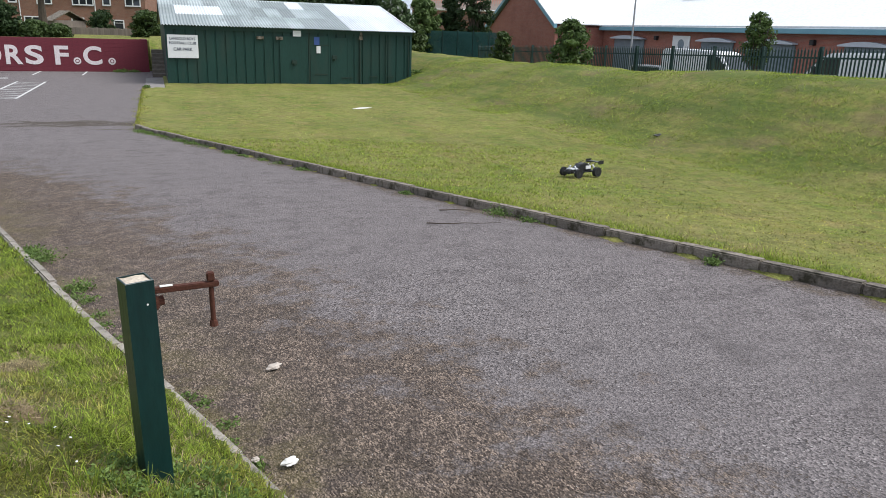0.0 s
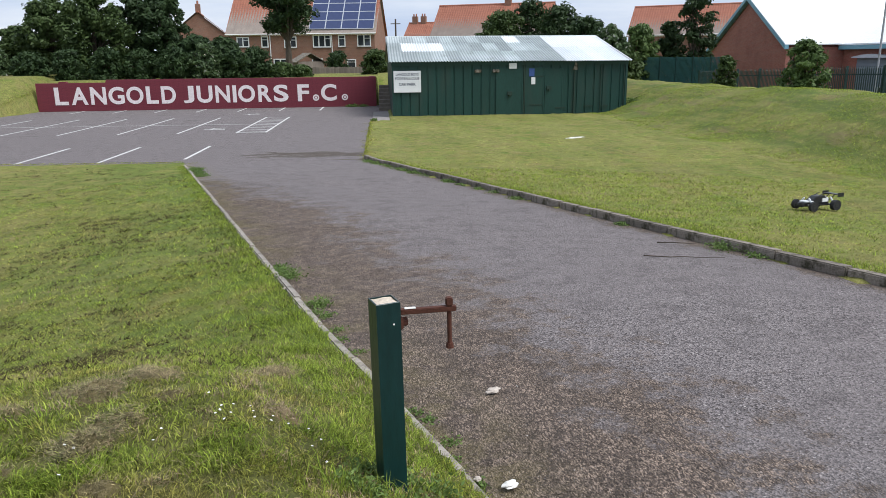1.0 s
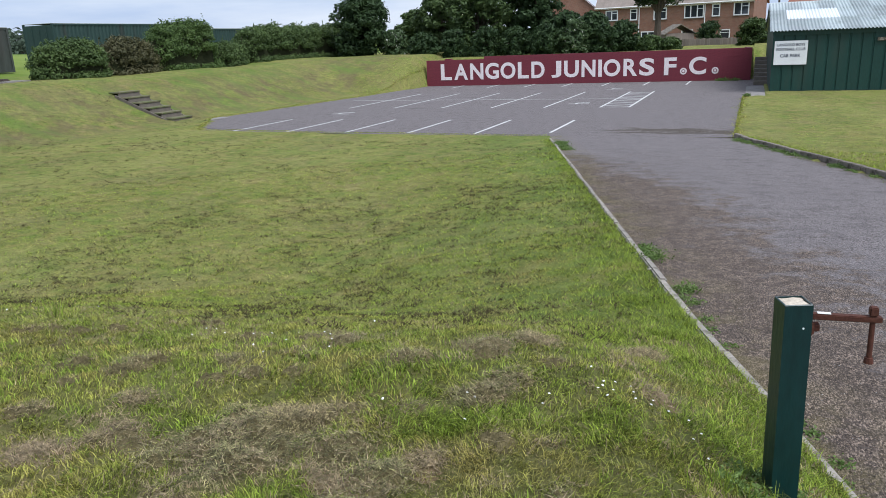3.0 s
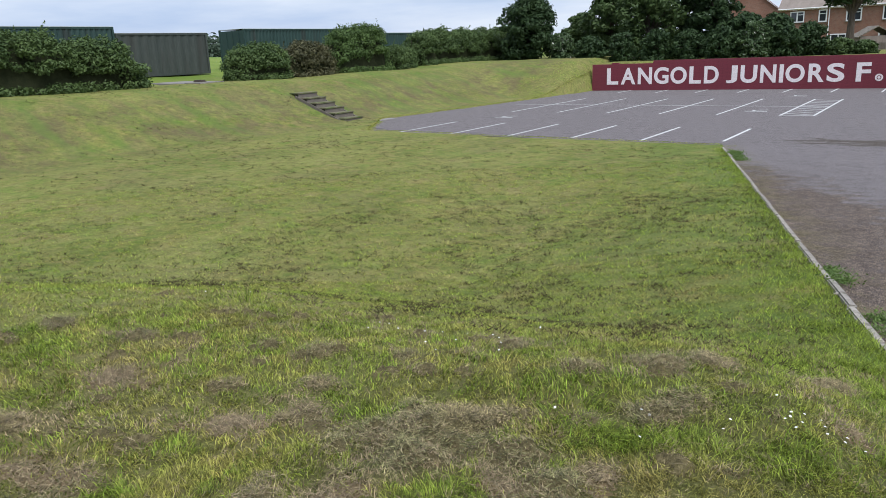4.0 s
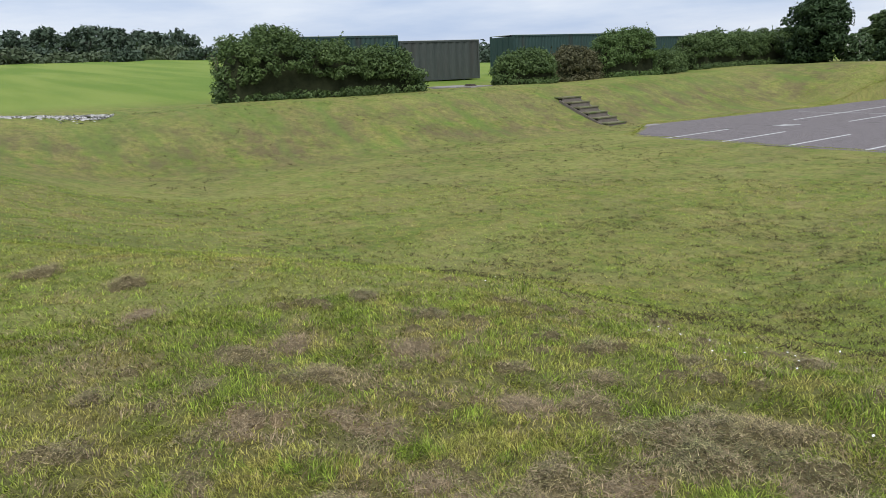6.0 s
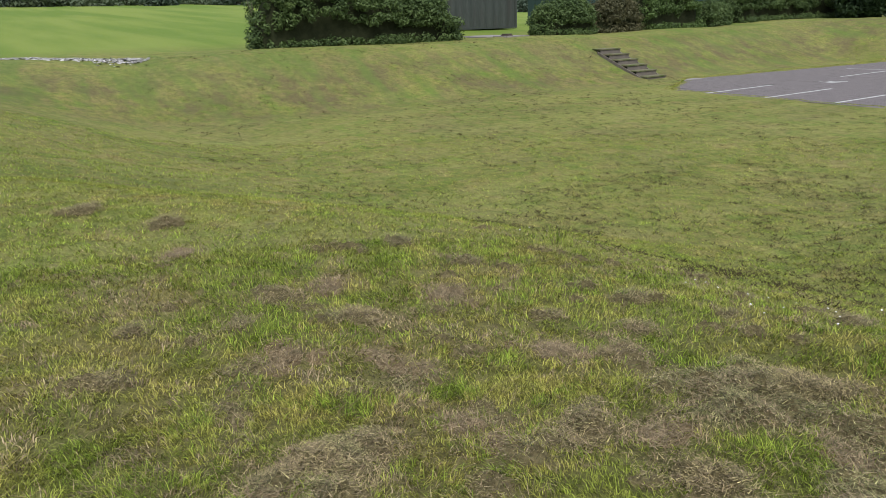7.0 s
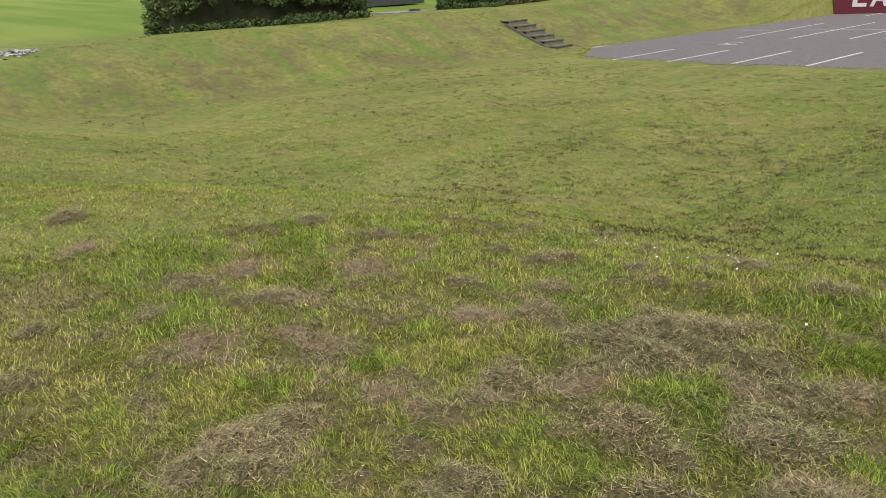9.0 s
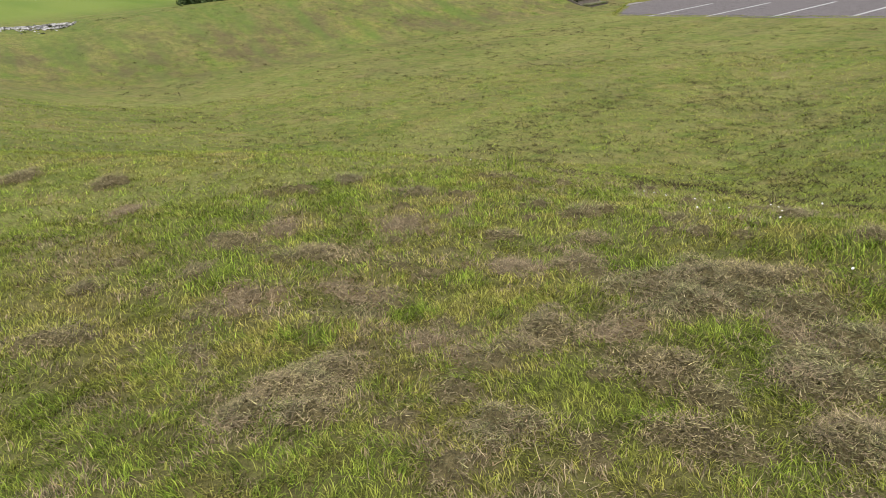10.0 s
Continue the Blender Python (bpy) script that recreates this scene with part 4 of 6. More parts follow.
def barrier_post():
    ob = thing("barrier_post", pose(6.022, -23.965, 0.985, 0.3, -1.0, 19), "dark green square steel post with rusty arm", "post")
    s, h = 0.05, 1.005
    bm = bmesh.new()
    rings = []
    for half, z in ((s, -0.25), (s, h - 0.002), (s - 0.002, h), (s - 0.0055, h), (s - 0.0055, h - 0.19)):
        rings.append([bm.verts.new((sx * half, sy * half, z)) for sx, sy in ((-1, -1), (1, -1), (1, 1), (-1, 1))])
    for a, b in zip(rings, rings[1:]):
        for i in range(4):
            bm.faces.new((a[i], a[(i + 1) % 4], b[(i + 1) % 4], b[i]))
    part("post_tube", bm, M_POST, ob)
    bm = box(-s + 0.007, -s + 0.007, h - 0.2, s - 0.007, s - 0.007, h - 0.006)
    bmesh.ops.subdivide_edges(bm, edges=bm.edges[:], cuts=5, use_grid_fill=True)
    for v in bm.verts:
        if v.co.z > h - 0.03:
            v.co.z += 0.006 * noise.noise(v.co * 40)
    part("concrete_fill", bm, M_CAP, ob, "weathered concrete filling the tube top")
    arm_z = h - 0.055
    swing = Matrix.Rotation(radians(-15), 4, "Z")
    part("lug", box(s, -0.03, arm_z - 0.075, s + 0.02, 0.03, arm_z - 0.02, 0.006), M_RUST, ob)
    part("lug_bolt", tube((s + 0.02, 0, arm_z - 0.05), (s + 0.042, 0, arm_z - 0.05), 0.02, sides=6), M_RUST, ob)
    arm = part("arm", box(s, -0.012, arm_z - 0.011, s + 0.238, 0.016, arm_z + 0.01, 0.003), M_RUST, ob, "rusty flat iron arm")
    pin = part("pin", tube((s + 0.21, 0.003, arm_z - 0.158), (s + 0.21, 0.003, arm_z + 0.03), 0.0095, sides=12), M_RUST, ob, "rusty drop pin")
    arm.matrix_basis = pin.matrix_basis = swing
    part("pin_head", box(s + 0.196, -0.012, arm_z + 0.012, s + 0.224, 0.018, arm_z + 0.046, 0.004), M_RUST, pin)
    part("pin_tip", tube((s + 0.21, 0.003, arm_z - 0.17), (s + 0.21, 0.003, arm_z - 0.148), 0.017, 0.014, sides=10), M_RUST, pin)
    part("chalk_mark", box(s + 0.03, -0.008, arm_z + 0.011, s + 0.075, 0.012, arm_z + 0.0135, 0.001), M_PALE, arm)
    part("paint_chip", tube((0.02, -s, h - 0.09), (0.02, -s - 0.0012, h - 0.09), 0.004, sides=8), M_PALE, ob)
    return ob


barrier_post()
tagged(part("footing", box(5.98, -24.14, 0.8, 6.3, -23.8, 1.04, 0.03), M_SLAB), "rough concrete footing of the post", "footing", kind="structure")

# ---- trees, hedges and shrubs ----


def leaves(centres, size, rng, squash=0.75, out=None):
    n = len(centres)
    d = rng.normal(size=(n, 3)) * (1.0 if out is None else 0.5)
    d[:, 2] += 0.4
    if out is not None:
        d += out
    d /= np.linalg.norm(d, axis=1)[:, None]
    u = np.cross(d, rng.normal(size=(n, 3)))
    u /= np.linalg.norm(u, axis=1)[:, None]
    v = np.cross(d, u)
    s = size * rng.uniform(0.6, 1.3, n)[:, None]
    corners = np.stack([centres - u * s, centres + v * s * squash * 0.6, centres + u * s, centres - v * s * squash * 0.6 + d * s * 0.15], 1)
    return corners.reshape(-1, 3), np.arange(4 * n).reshape(n, 4)


def crown_points(blobs, count, rng):
    """Leaf places on and in a set of uneven clumps (x, y, z, r)."""
    blobs = np.array(blobs)
    stretch = rng.uniform(0.65, 1.3, (len(blobs), 3)) * np.array([1, 1, 0.8])
    p = blobs[:, 3] ** 2
    k = rng.choice(len(blobs), count, p=p / p.sum())
    d = rng.normal(size=(count, 3))
    d /= np.linalg.norm(d, axis=1)[:, None]
    ragged = 1 + 0.22 * np.sin(d[:, 0] * 7 + k) * np.sin(d[:, 1] * 6 + 2 * k) + 0.1 * rng.random(count) ** 3
    r = blobs[k, 3] * (0.5 + 0.55 * rng.random(count) ** 0.6) * ragged
    return blobs[k, :3] + d * r[:, None] * stretch[k], d


def tree(x, y, top, base, half, material, label, seed, lowest=0.25, count=7000, leaf=0.2, trunk=0.22, name="tree", shape="round", group=""):
    rng = np.random.default_rng(seed)
    h = top - base
    ob = thing(name, pose(x, y, base), label, "tree" if h > 3.2 else "shrub", group)
    bm = bmesh.new()
    lean = rng.normal(size=2) * 0.03 * h
    pts = [Vector((lean[0] * f * f, lean[1] * f * f, h * f * 0.8)) for f in (-0.04, 0.15, 0.35, 0.6, 1.0)]
    for i in range(4):
        tube(pts[i], pts[i + 1], trunk * (1 - i * 0.23), trunk * (1 - (i + 1) * 0.23) + 0.01, 8, bm)
    blobs = []
    n_blobs = 170
    for i in range(n_blobs):
        f = lowest + (1 - lowest) * (i + rng.random()) / n_blobs
        rel = (f - lowest) / (1 - lowest)
        wide = half * ((1 - rel) * 0.95 + 0.08 if shape == "cone" else math.sqrt(max(0.04, 1 - (2 * rel - 0.85) ** 2 / 1.4)) * rng.uniform(0.8, 1.1))
        a, r = rng.random() * 6.283, wide * math.sqrt(rng.random()) * 0.85
        size = half * rng.uniform(0.09, 0.24) * (0.75 if shape == "cone" else 1.0)
        c = (math.cos(a) * r, math.sin(a) * r, f * h - size * 0.55, size)
        blobs.append(c)
        if i % 6 == 0:
            start = pts[2] if f > 0.4 else pts[1]
            tube(start, Vector(c[:3]), trunk * 0.3, 0.02, 5, bm)
    part("trunk", bm, M_BARK, ob)
    c, out = crown_points(blobs, count, rng)
    v, f = leaves(c, leaf, rng, out=out)
    raw("crown", v, f, material, ob)
    return ob


def hedge(line, tops, thick, material, label, seed, leaf=0.076, per_metre=4600, name="hedge"):
    """A dense ragged hedge along points in plan, with a height above ground at each: leaf clumps over a dark sheet that
    paints in the inner shade.
    """
    rng = np.random.default_rng(seed)
    x0, y0 = line[0]
    base = float(height(x0, y0))
    ob = thing(name, pose(x0, y0, base), label, "hedge")
    line, tops = np.array(line, float), np.array(tops, float)
    seg = np.r_[0, np.cumsum(np.hypot(*np.diff(line, axis=0).T))]
    total = seg[-1]
    turns, ends = np.linspace(0.0, math.pi, 11), min(0.8, thick / 3)
    blobs, core = [], []
    for s in np.arange(-0.1, total + 0.11, 0.3):
        px, py = np.interp(s, seg, line[:, 0]), np.interp(s, seg, line[:, 1])
        g = float(height(px, py)) - base
        close = math.sqrt(max(0.12, 1 - max(0.0, (ends - s) / ends, (s - total + ends) / ends) ** 2))
        h = np.interp(s, seg, tops) * close * (1 + 0.07 * math.sin(s * 2.1 + seed) + 0.05 * math.sin(s * 4.7 + 2 * seed))
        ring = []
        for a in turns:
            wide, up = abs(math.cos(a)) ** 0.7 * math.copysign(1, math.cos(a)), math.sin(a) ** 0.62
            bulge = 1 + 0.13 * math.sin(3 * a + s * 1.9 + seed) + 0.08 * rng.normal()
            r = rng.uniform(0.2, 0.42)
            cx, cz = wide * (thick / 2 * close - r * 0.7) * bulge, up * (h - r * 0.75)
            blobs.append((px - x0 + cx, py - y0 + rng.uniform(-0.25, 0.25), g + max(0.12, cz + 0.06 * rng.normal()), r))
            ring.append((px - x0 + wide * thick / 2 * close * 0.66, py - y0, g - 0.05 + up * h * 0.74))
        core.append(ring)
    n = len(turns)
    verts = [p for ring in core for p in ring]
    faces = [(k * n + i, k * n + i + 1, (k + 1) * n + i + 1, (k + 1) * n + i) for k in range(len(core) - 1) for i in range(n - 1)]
    raw("inner_shade_sheet", verts, faces, M_CORE, ob)
    bm = bmesh.new()
    for i in range(int(total * 1.6)):
        s = rng.random() * total
        px, py = np.interp(s, seg, line[:, 0]) - x0, np.interp(s, seg, line[:, 1]) - y0
        h, g = float(np.interp(s, seg, tops)), float(height(px + x0, py + y0)) - base
        tube((px, py, g - 0.1), (px + rng.normal() * 0.3, py + rng.normal() * 0.3, g + h * 0.8), 0.035, 0.012, 5, bm)
    tagged(part("stems", bm, M_BARK, ob), kind="stuff")
    c, out = crown_points(blobs, int(per_metre * total), rng)
    # a few long shoots stand out of the top
    shoots = rng.integers(0, len(blobs), int(total * 3))
    tip = np.array(blobs)[shoots, :3] + np.array([0, 0, 0.2])
    along = np.repeat(tip, 12, axis=0) + np.repeat(rng.normal(size=(len(tip), 3)) * 0.25 + [0, 0, 0.22], 12, axis=0) * np.tile(np.linspace(0, 1, 12), len(tip))[:, None]
    c, out = np.concatenate([c, along]), np.concatenate([out, rng.normal(size=along.shape)])
    v, f = leaves(c, leaf, rng, out=out)
    raw("foliage", v, f, material, ob)
    return ob


def tree_at(bearing, distance, top_angle, half_deg, material, label, seed, **more):
    x, y = at_bearing(bearing, distance)
    base = more.pop("base", None)
    base = float(height(x, y)) if base is None else base
    return tree(x, y, 2.97 + distance * math.tan(radians(top_angle)), base, distance * radians(half_deg), material, label, seed, **more)

# hedges along the field's edge
hedge([(-26.4, -15.6), (-26.6, -14.8), (-26.6, -13.2), (-26.6, -11.6), (-26.6, -10.6), (-26.5, -8.4), (-26.3, -6.9), (-26.2, -5.7)], [2.3, 2.9, 3.1, 2.95, 2.4, 2.3, 2.1, 1.4], 3.0, M_HEDGE, "broad rounded green hedge at the field's edge", 21)
hedge([(-25.4, -0.6), (-25.6, 3.2)], [1.7, 1.95], 2.0, M_HEDGE, "clipped green hedge on top of the bank", 22)
hedge([(-25.7, 3.6), (-25.8, 7.0)], [1.95, 1.8], 2.0, M_LEAF_BRONZE, "hedge with bronze brown tips on the bank", 23)
hedge([(-25.9, 7.3), (-26.0, 10.0), (-26.0, 12.4)], [2.1, 2.95, 2.7], 2.2, M_LEAF_LIGHT, "tall leafy green hedge on the bank", 24)
hedge([(-26.0, 12.8), (-26.1, 15.8)], [1.45, 1.4], 2.0, M_HEDGE, "low hedge on the bank", 25)
hedge([(-26.1, 16.0), (-26.2, 20.0), (-26.2, 24.5), (-26.0, 31.0)], [2.2, 2.4, 2.3, 2.6], 2.4, M_HEDGE, "leafy green hedge on the bank", 26)

# trees behind the sign wall
tree_at(27.9, 60, 3.6, 2.45, M_LEAF_DARK, "round dark green tree behind the bank", 31, lowest=0.12, count=17000, leaf=0.15)
for b, d, e, w, m, s, shape in ((24.0, 66, 2.2, 1.7, M_LEAF_MID, 32, "round"), (22.0, 63, 4.0, 2.3, M_LEAF_MID, 33, "round"), (19.4, 60, 4.6, 2.6, M_LEAF_MID, 34, "round"), (16.9, 62, 5.6, 2.3, M_LEAF_DARK, 35, "cone"), (15.0, 60, 4.6, 2.2, M_LEAF_DARK, 36, "round"), (12.9, 58, 1.7, 1.8, M_LEAF_DARK, 37, "round"), (11.0, 57, 1.5, 1.6, M_LEAF_DARK, 38, "round")):
    tree_at(b, d, e, w, m, "tall dense green tree behind the sign wall", s, lowest=0.06, count=13500, leaf=0.165, shape=shape, group="trees behind the sign wall")
for i, (b, d, e, w, m) in enumerate(((25.6, 59, 0.9, 1.3, M_LEAF_FLOWER), (28.9, 60, 0.7, 1.3, M_LEAF_DARK), (23.5, 57, 0.6, 1.4, M_LEAF_DARK), (21.2, 57, 0.8, 1.4, M_LEAF_DARK), (18.9, 56, 0.9, 1.4, M_LEAF_DARK), (16.6, 56, 0.8, 1.4, M_LEAF_DARK), (14.4, 55, 0.9, 1.4, M_LEAF_DARK), (12.3, 55, 1.2, 1.4, M_LEAF_FLOWER), (10.3, 55, 0.7, 1.3, M_LEAF_DARK), (8.8, 57, 0.9, 1.4, M_LEAF_DARK), (7.0, 56, -0.2, 1.2, M_LEAF_MID), (5.6, 56, -0.4, 0.9, M_LEAF_MID), (0.1, 62, 0.7, 1.3, M_LEAF_MID), (-1.0, 60, 0.2, 0.9, M_LEAF_MID))):
    tree_at(b, d, e, w, m, "dense leafy shrub behind the sign wall", 60 + i, lowest=0.02, count=4500, leaf=0.125, trunk=0.08, name="shrub", group="shrubs behind the sign wall")
tree_at(6.5, 68, 6.9, 2.5, M_LEAF_DARK, "tall tree with a bare trunk before a house", 50, lowest=0.42, count=16000, leaf=0.16, trunk=0.38)
# trees behind the shed
for i, (b, d, e, w, m) in enumerate(((-9.4, 72, 3.4, 2.3, M_LEAF_MID), (-11.4, 74, 4.1, 2.3, M_LEAF_DARK), (-13.5, 70, 3.7, 2.2, M_LEAF_DARK), (-15.5, 66, 2.8, 2.0, M_LEAF_DARK), (-17.2, 62, 2.2, 1.5, M_LEAF_FLOWER), (-19.2, 66, 2.3, 1.7, M_LEAF_LIGHT), (-23.0, 72, 5.0, 1.7, M_LEAF_DARK), (-21.3, 74, 2.4, 1.4, M_LEAF_DARK), (-18.3, 60, 0.4, 1.4, M_LEAF_MID))):
    tree_at(b, d, e, w, m, "leafy green tree behind the shed", 80 + i, lowest=0.05, count=9000, leaf=0.175, group="trees behind the shed")
# shrubs by the steel fence
tree_at(-30.2, 38.5, 1.0, 1.9, M_LEAF_LIGHT, "bushy light green sycamore shrub at the steel fence", 95, lowest=0.03, count=7000, leaf=0.1, trunk=0.07, name="shrub", base=0.2)
tree_at(-25.2, 44, 0.0, 0.9, M_LEAF_MID, "small green shrub by the steel fence", 96, lowest=0.03, count=1500, leaf=0.12, trunk=0.05, name="shrub", base=1.0)
tree_at(-42.9, 37, 1.75, 1.25, M_LEAF_LIGHT, "young tree among the parked vans", 97, lowest=0.45, count=2600, leaf=0.09, trunk=0.06, base=0.2)

# far trees beyond the playing field
rng_far = random.Random(4)
for i in range(46):
    b = 98 - i * 1.5 + rng_far.uniform(-0.5, 0.5)
    d = rng_far.uniform(125, 150)
    e = 3.5 + rng_far.uniform(-0.3, 0.35) if b > 72 else 1.6 + rng_far.uniform(-0.2, 0.2) - max(0.0, 50 - b) * 0.06
    tree_at(b, d, e, rng_far.uniform(1.6, 2.3), M_LEAF_FAR, "distant tree beyond the playing field", 200 + i, lowest=0.0, count=1500, leaf=0.44, group="distant trees")
for i in range(30):
    b = 97 - i * 1.7 + rng_far.uniform(-0.5, 0.5)
    tree_at(b, rng_far.uniform(112, 120), 2.3 + rng_far.uniform(-0.3, 0.3) - max(0.0, (66 - b)) * 0.09, rng_far.uniform(1.4, 1.9), M_SCRUB_FAR if i % 3 else M_LEAF_FAR, "distant scrub at the edge of the playing field", 300 + i, lowest=0.0, count=1000, leaf=0.35, trunk=0.1, name="shrub", group="distant scrub")

# ---- containers on the field ----


def container(x, y, z, length, tall, material, label, rib=0.28, edge=True):
    """Long side along y, at x; x is the side that faces the bank."""
    ob = thing("storage_container", pose(x, y, z), label, "container")
    w = 2.44
    for xx, sign in ((0.0, 1), (-w, -1)):
        bm = bmesh.new()
        pts, s = [], 0.08
        while s < length - 0.08:
            for dy, dx in ((0.0, 0.0), (rib * 0.25, 0.0), (rib * 0.5, -0.036), (rib * 0.75, -0.036)):
                if s + dy < length - 0.08:
                    pts.append((xx + dx * sign, s + dy))
            s += rib
        low = [bm.verts.new((px, py, 0.12)) for px, py in pts]
        high = [bm.verts.new((px, py, tall - 0.1)) for px, py in pts]
        for i in range(len(pts) - 1):
            bm.faces.new((low[i], low[i + 1], high[i + 1], high[i]) if sign > 0 else (low[i + 1], low[i], high[i], high[i + 1]))
        part("side_panel", bm, material, ob)
    for yy in (0.0, length - 0.05):
        part("end_panel", box(-w + 0.05, yy, 0.1, -0.05, yy + 0.05, tall - 0.08, 0.01), material, ob)
    for xx in (-0.1, -w - 0.02):
        for yy in (-0.02, length - 0.1):
            part("corner_post", box(xx, yy, 0, xx + 0.12, yy + 0.12, tall, 0.01), material, ob)
    part("top_rail", box(-0.09, 0.1, tall - 0.11, 0.02, length - 0.1, tall, 0.008), material, ob)
    part("bottom_rail", box(-0.09, 0.1, 0.0, 0.02, length - 0.1, 0.13, 0.008), material, ob)
    part("roof", box(-w, 0.0, tall + 0.001, 0.0, length, tall + 0.03, 0.005), M_CONTROOF, ob)
    for i in range(3):
        part("lock_rod", tube((-0.5 - 0.6 * i, -0.03, 0.15), (-0.5 - 0.6 * i, -0.03, tall - 0.12), 0.02, sides=6), material, ob)
    return ob


container(-32.2, -10.7, 2.28, 8.1, 2.62, M_CONT2, "long weathered green steel storage container", 0.3)
container(-32.1, -2.55, 2.2, 5.95, 2.36, M_CONT, "grey-green steel storage container with rusty streaks", 0.55)
container(-33.1, 7.2, 2.25, 12.19, 2.6, M_CONT2, "long green steel storage container beyond the hedge", 0.3)
container(-33.1, 19.5, 2.05, 12.19, 2.5, M_CONT2, "long green steel storage container beyond the hedge", 0.3)
for i, (x, y, w, d) in enumerate(((-27.5, -3.6, 1.6, 2.0), (-29.3, -3.0, 1.7, 2.2), (-25.0, -3.9, 1.2, 1.4))):
    tagged(part("slab", box(x, y, float(height(x, y)) - 0.1, x + w, y + d, float(height(x + w / 2, y + d / 2)) + 0.06, 0.015), M_SLAB), "pale concrete slab in the grass by a container", "slab", kind="structure")
drum = thing("drain_lid", pose(-24.6, -3.3, float(height(-24.6, -3.3))), "dark low lump of debris on the bank top", "debris")
part("lump", box(-0.3, -0.2, -0.05, 0.3, 0.2, 0.16, 0.06), M_TWIG, drum)

# ---- houses ----


def window(parent, x, z, w, h, panes=2, y=0.0):
    """A white window on a wall whose face is at y."""
    win = part("window", box(x, y - 0.02, z, x + w, y + 0.03, z + h), M_GLASS, parent)
    t = 0.11
    for x0, z0, x1, z1 in ((x, z, x + w, z + t), (x, z + h - t, x + w, z + h), (x, z + t, x + t, z + h - t), (x + w - t, z + t, x + w, z + h - t)):
        part("window_frame", box(x0, y - 0.06, z0, x1, y - 0.021, z1), M_UPVC, win)
    for i in range(1, panes):
        u = x + w * i / panes
        part("mullion", box(u - t / 2, y - 0.06, z + t, u + t / 2, y - 0.021, z + h - t), M_UPVC, win)
    part("transom", box(x + w * (panes - 1) / panes, y - 0.058, z + h * 0.66, x + w - t, y - 0.021, z + h * 0.66 + 0.05), M_UPVC, win)
    part("window_sill", box(x - 0.06, y - 0.1, z - 0.07, x + w + 0.06, y - 0.021, z - 0.002, 0.005), M_KERB, win)
    return win


def house(a, b, depth, base, eave, ridge, windows, label, chimneys=(), overhang=0.35):
    a, b = Vector((*a, 0)), Vector((*b, 0))
    turn = math.atan2(b.y - a.y, b.x - a.x)
    L = (b - a).length
    ob = thing("house", Matrix.Translation((a.x, a.y, base)) @ Matrix.Rotation(turn, 4, "Z"), label, "house")
    e, r = eave - base, ridge - base
    bm = prism([(0, -1), (depth, -1), (depth, e), (depth / 2, r - 0.1), (0, e)], L)
    for v in bm.verts:
        v.co = Vector((v.co.y, v.co.x, v.co.z))
    bmesh.ops.recalc_face_normals(bm, faces=bm.faces)
    part("wall", wall_uv(bm), M_BRICK, ob)
    slope = math.hypot(depth / 2, r - e)
    courses = max(6, int(slope / 0.32))
    for side in (0, 1):
        # stepped tile courses, each with a rolled profile
        n = int(L / 0.3)
        rolls = np.linspace(-0.25, L + 0.25, n * 4 + 1)
        verts, faces = [], []
        for c in range(courses):
            f0, f1 = (c - overhang) / courses, (c + 1.0 + 0.12) / courses
            f0 = -overhang / slope if c == 0 else c / courses
            for f, lift in ((f0, 0.075), (min(f1, 1.0), 0.045)):
                yy = f * depth / 2
                yy = yy if side == 0 else depth - yy
                zz = e + (r - e) * f + lift
                for i, u in enumerate(rolls):
                    verts.append((u, yy, zz + 0.028 * math.sin(i * math.pi / 2)))
            m = len(rolls)
            o = c * 2 * m
            for i in range(m - 1):
                q = (o + i, o + i + 1, o + m + i + 1, o + m + i)
                faces.append(q if side == 0 else q[::-1])
        m = len(rolls)
        side_y = [0.0 - overhang * 0.4, depth / 2] if side == 0 else [depth + overhang * 0.4, depth / 2]
        deck = raw("roof", [(-0.2, side_y[0], e - 0.02), (L + 0.2, side_y[0], e - 0.02), (L + 0.2, side_y[1], r - 0.02), (-0.2, side_y[1], r - 0.02)], [(0, 1, 2, 3)], M_WOOD, ob)
        for c in range(courses):
            quads = faces[c * (m - 1):(c + 1) * (m - 1)]
            raw("tile_course", verts[c * 2 * m:(c + 1) * 2 * m], [[i - c * 2 * m for i in q] for q in quads], M_TILE, deck)
    part("ridge_tiles", tube((-0.25, depth / 2, r + 0.02), (L + 0.25, depth / 2, r + 0.02), 0.13, sides=8), M_TILE, ob)
    part("gutter", tube((-0.2, -overhang * 0.75, e - 0.06), (L + 0.2, -overhang * 0.75, e - 0.06), 0.06, sides=8), M_UPVC, ob)
    part("fascia", box(-0.1, -overhang * 0.6, e - 0.2, L + 0.1, -0.04, e - 0.02), M_UPVC, ob)
    for w in windows:
        window(ob, *w)
    for x, off in chimneys:
        ch = part("chimney", wall_uv(box(x - 0.4, depth / 2 + off - 0.3, r - 0.9, x + 0.4, depth / 2 + off + 0.3, r + 1.0, 0.0)), M_BRICK, ob)
        for dx in (-0.2, 0.2):
            part("chimney_pot", tube((x + dx, depth / 2 + off, r + 1.0), (x + dx, depth / 2 + off, r + 1.4), 0.12, 0.1, 8), M_TILE, ch)
    return ob, L, e, r


ax, ay = at_bearing(10.75, 88)
bx, by = at_bearing(0.2, 84)
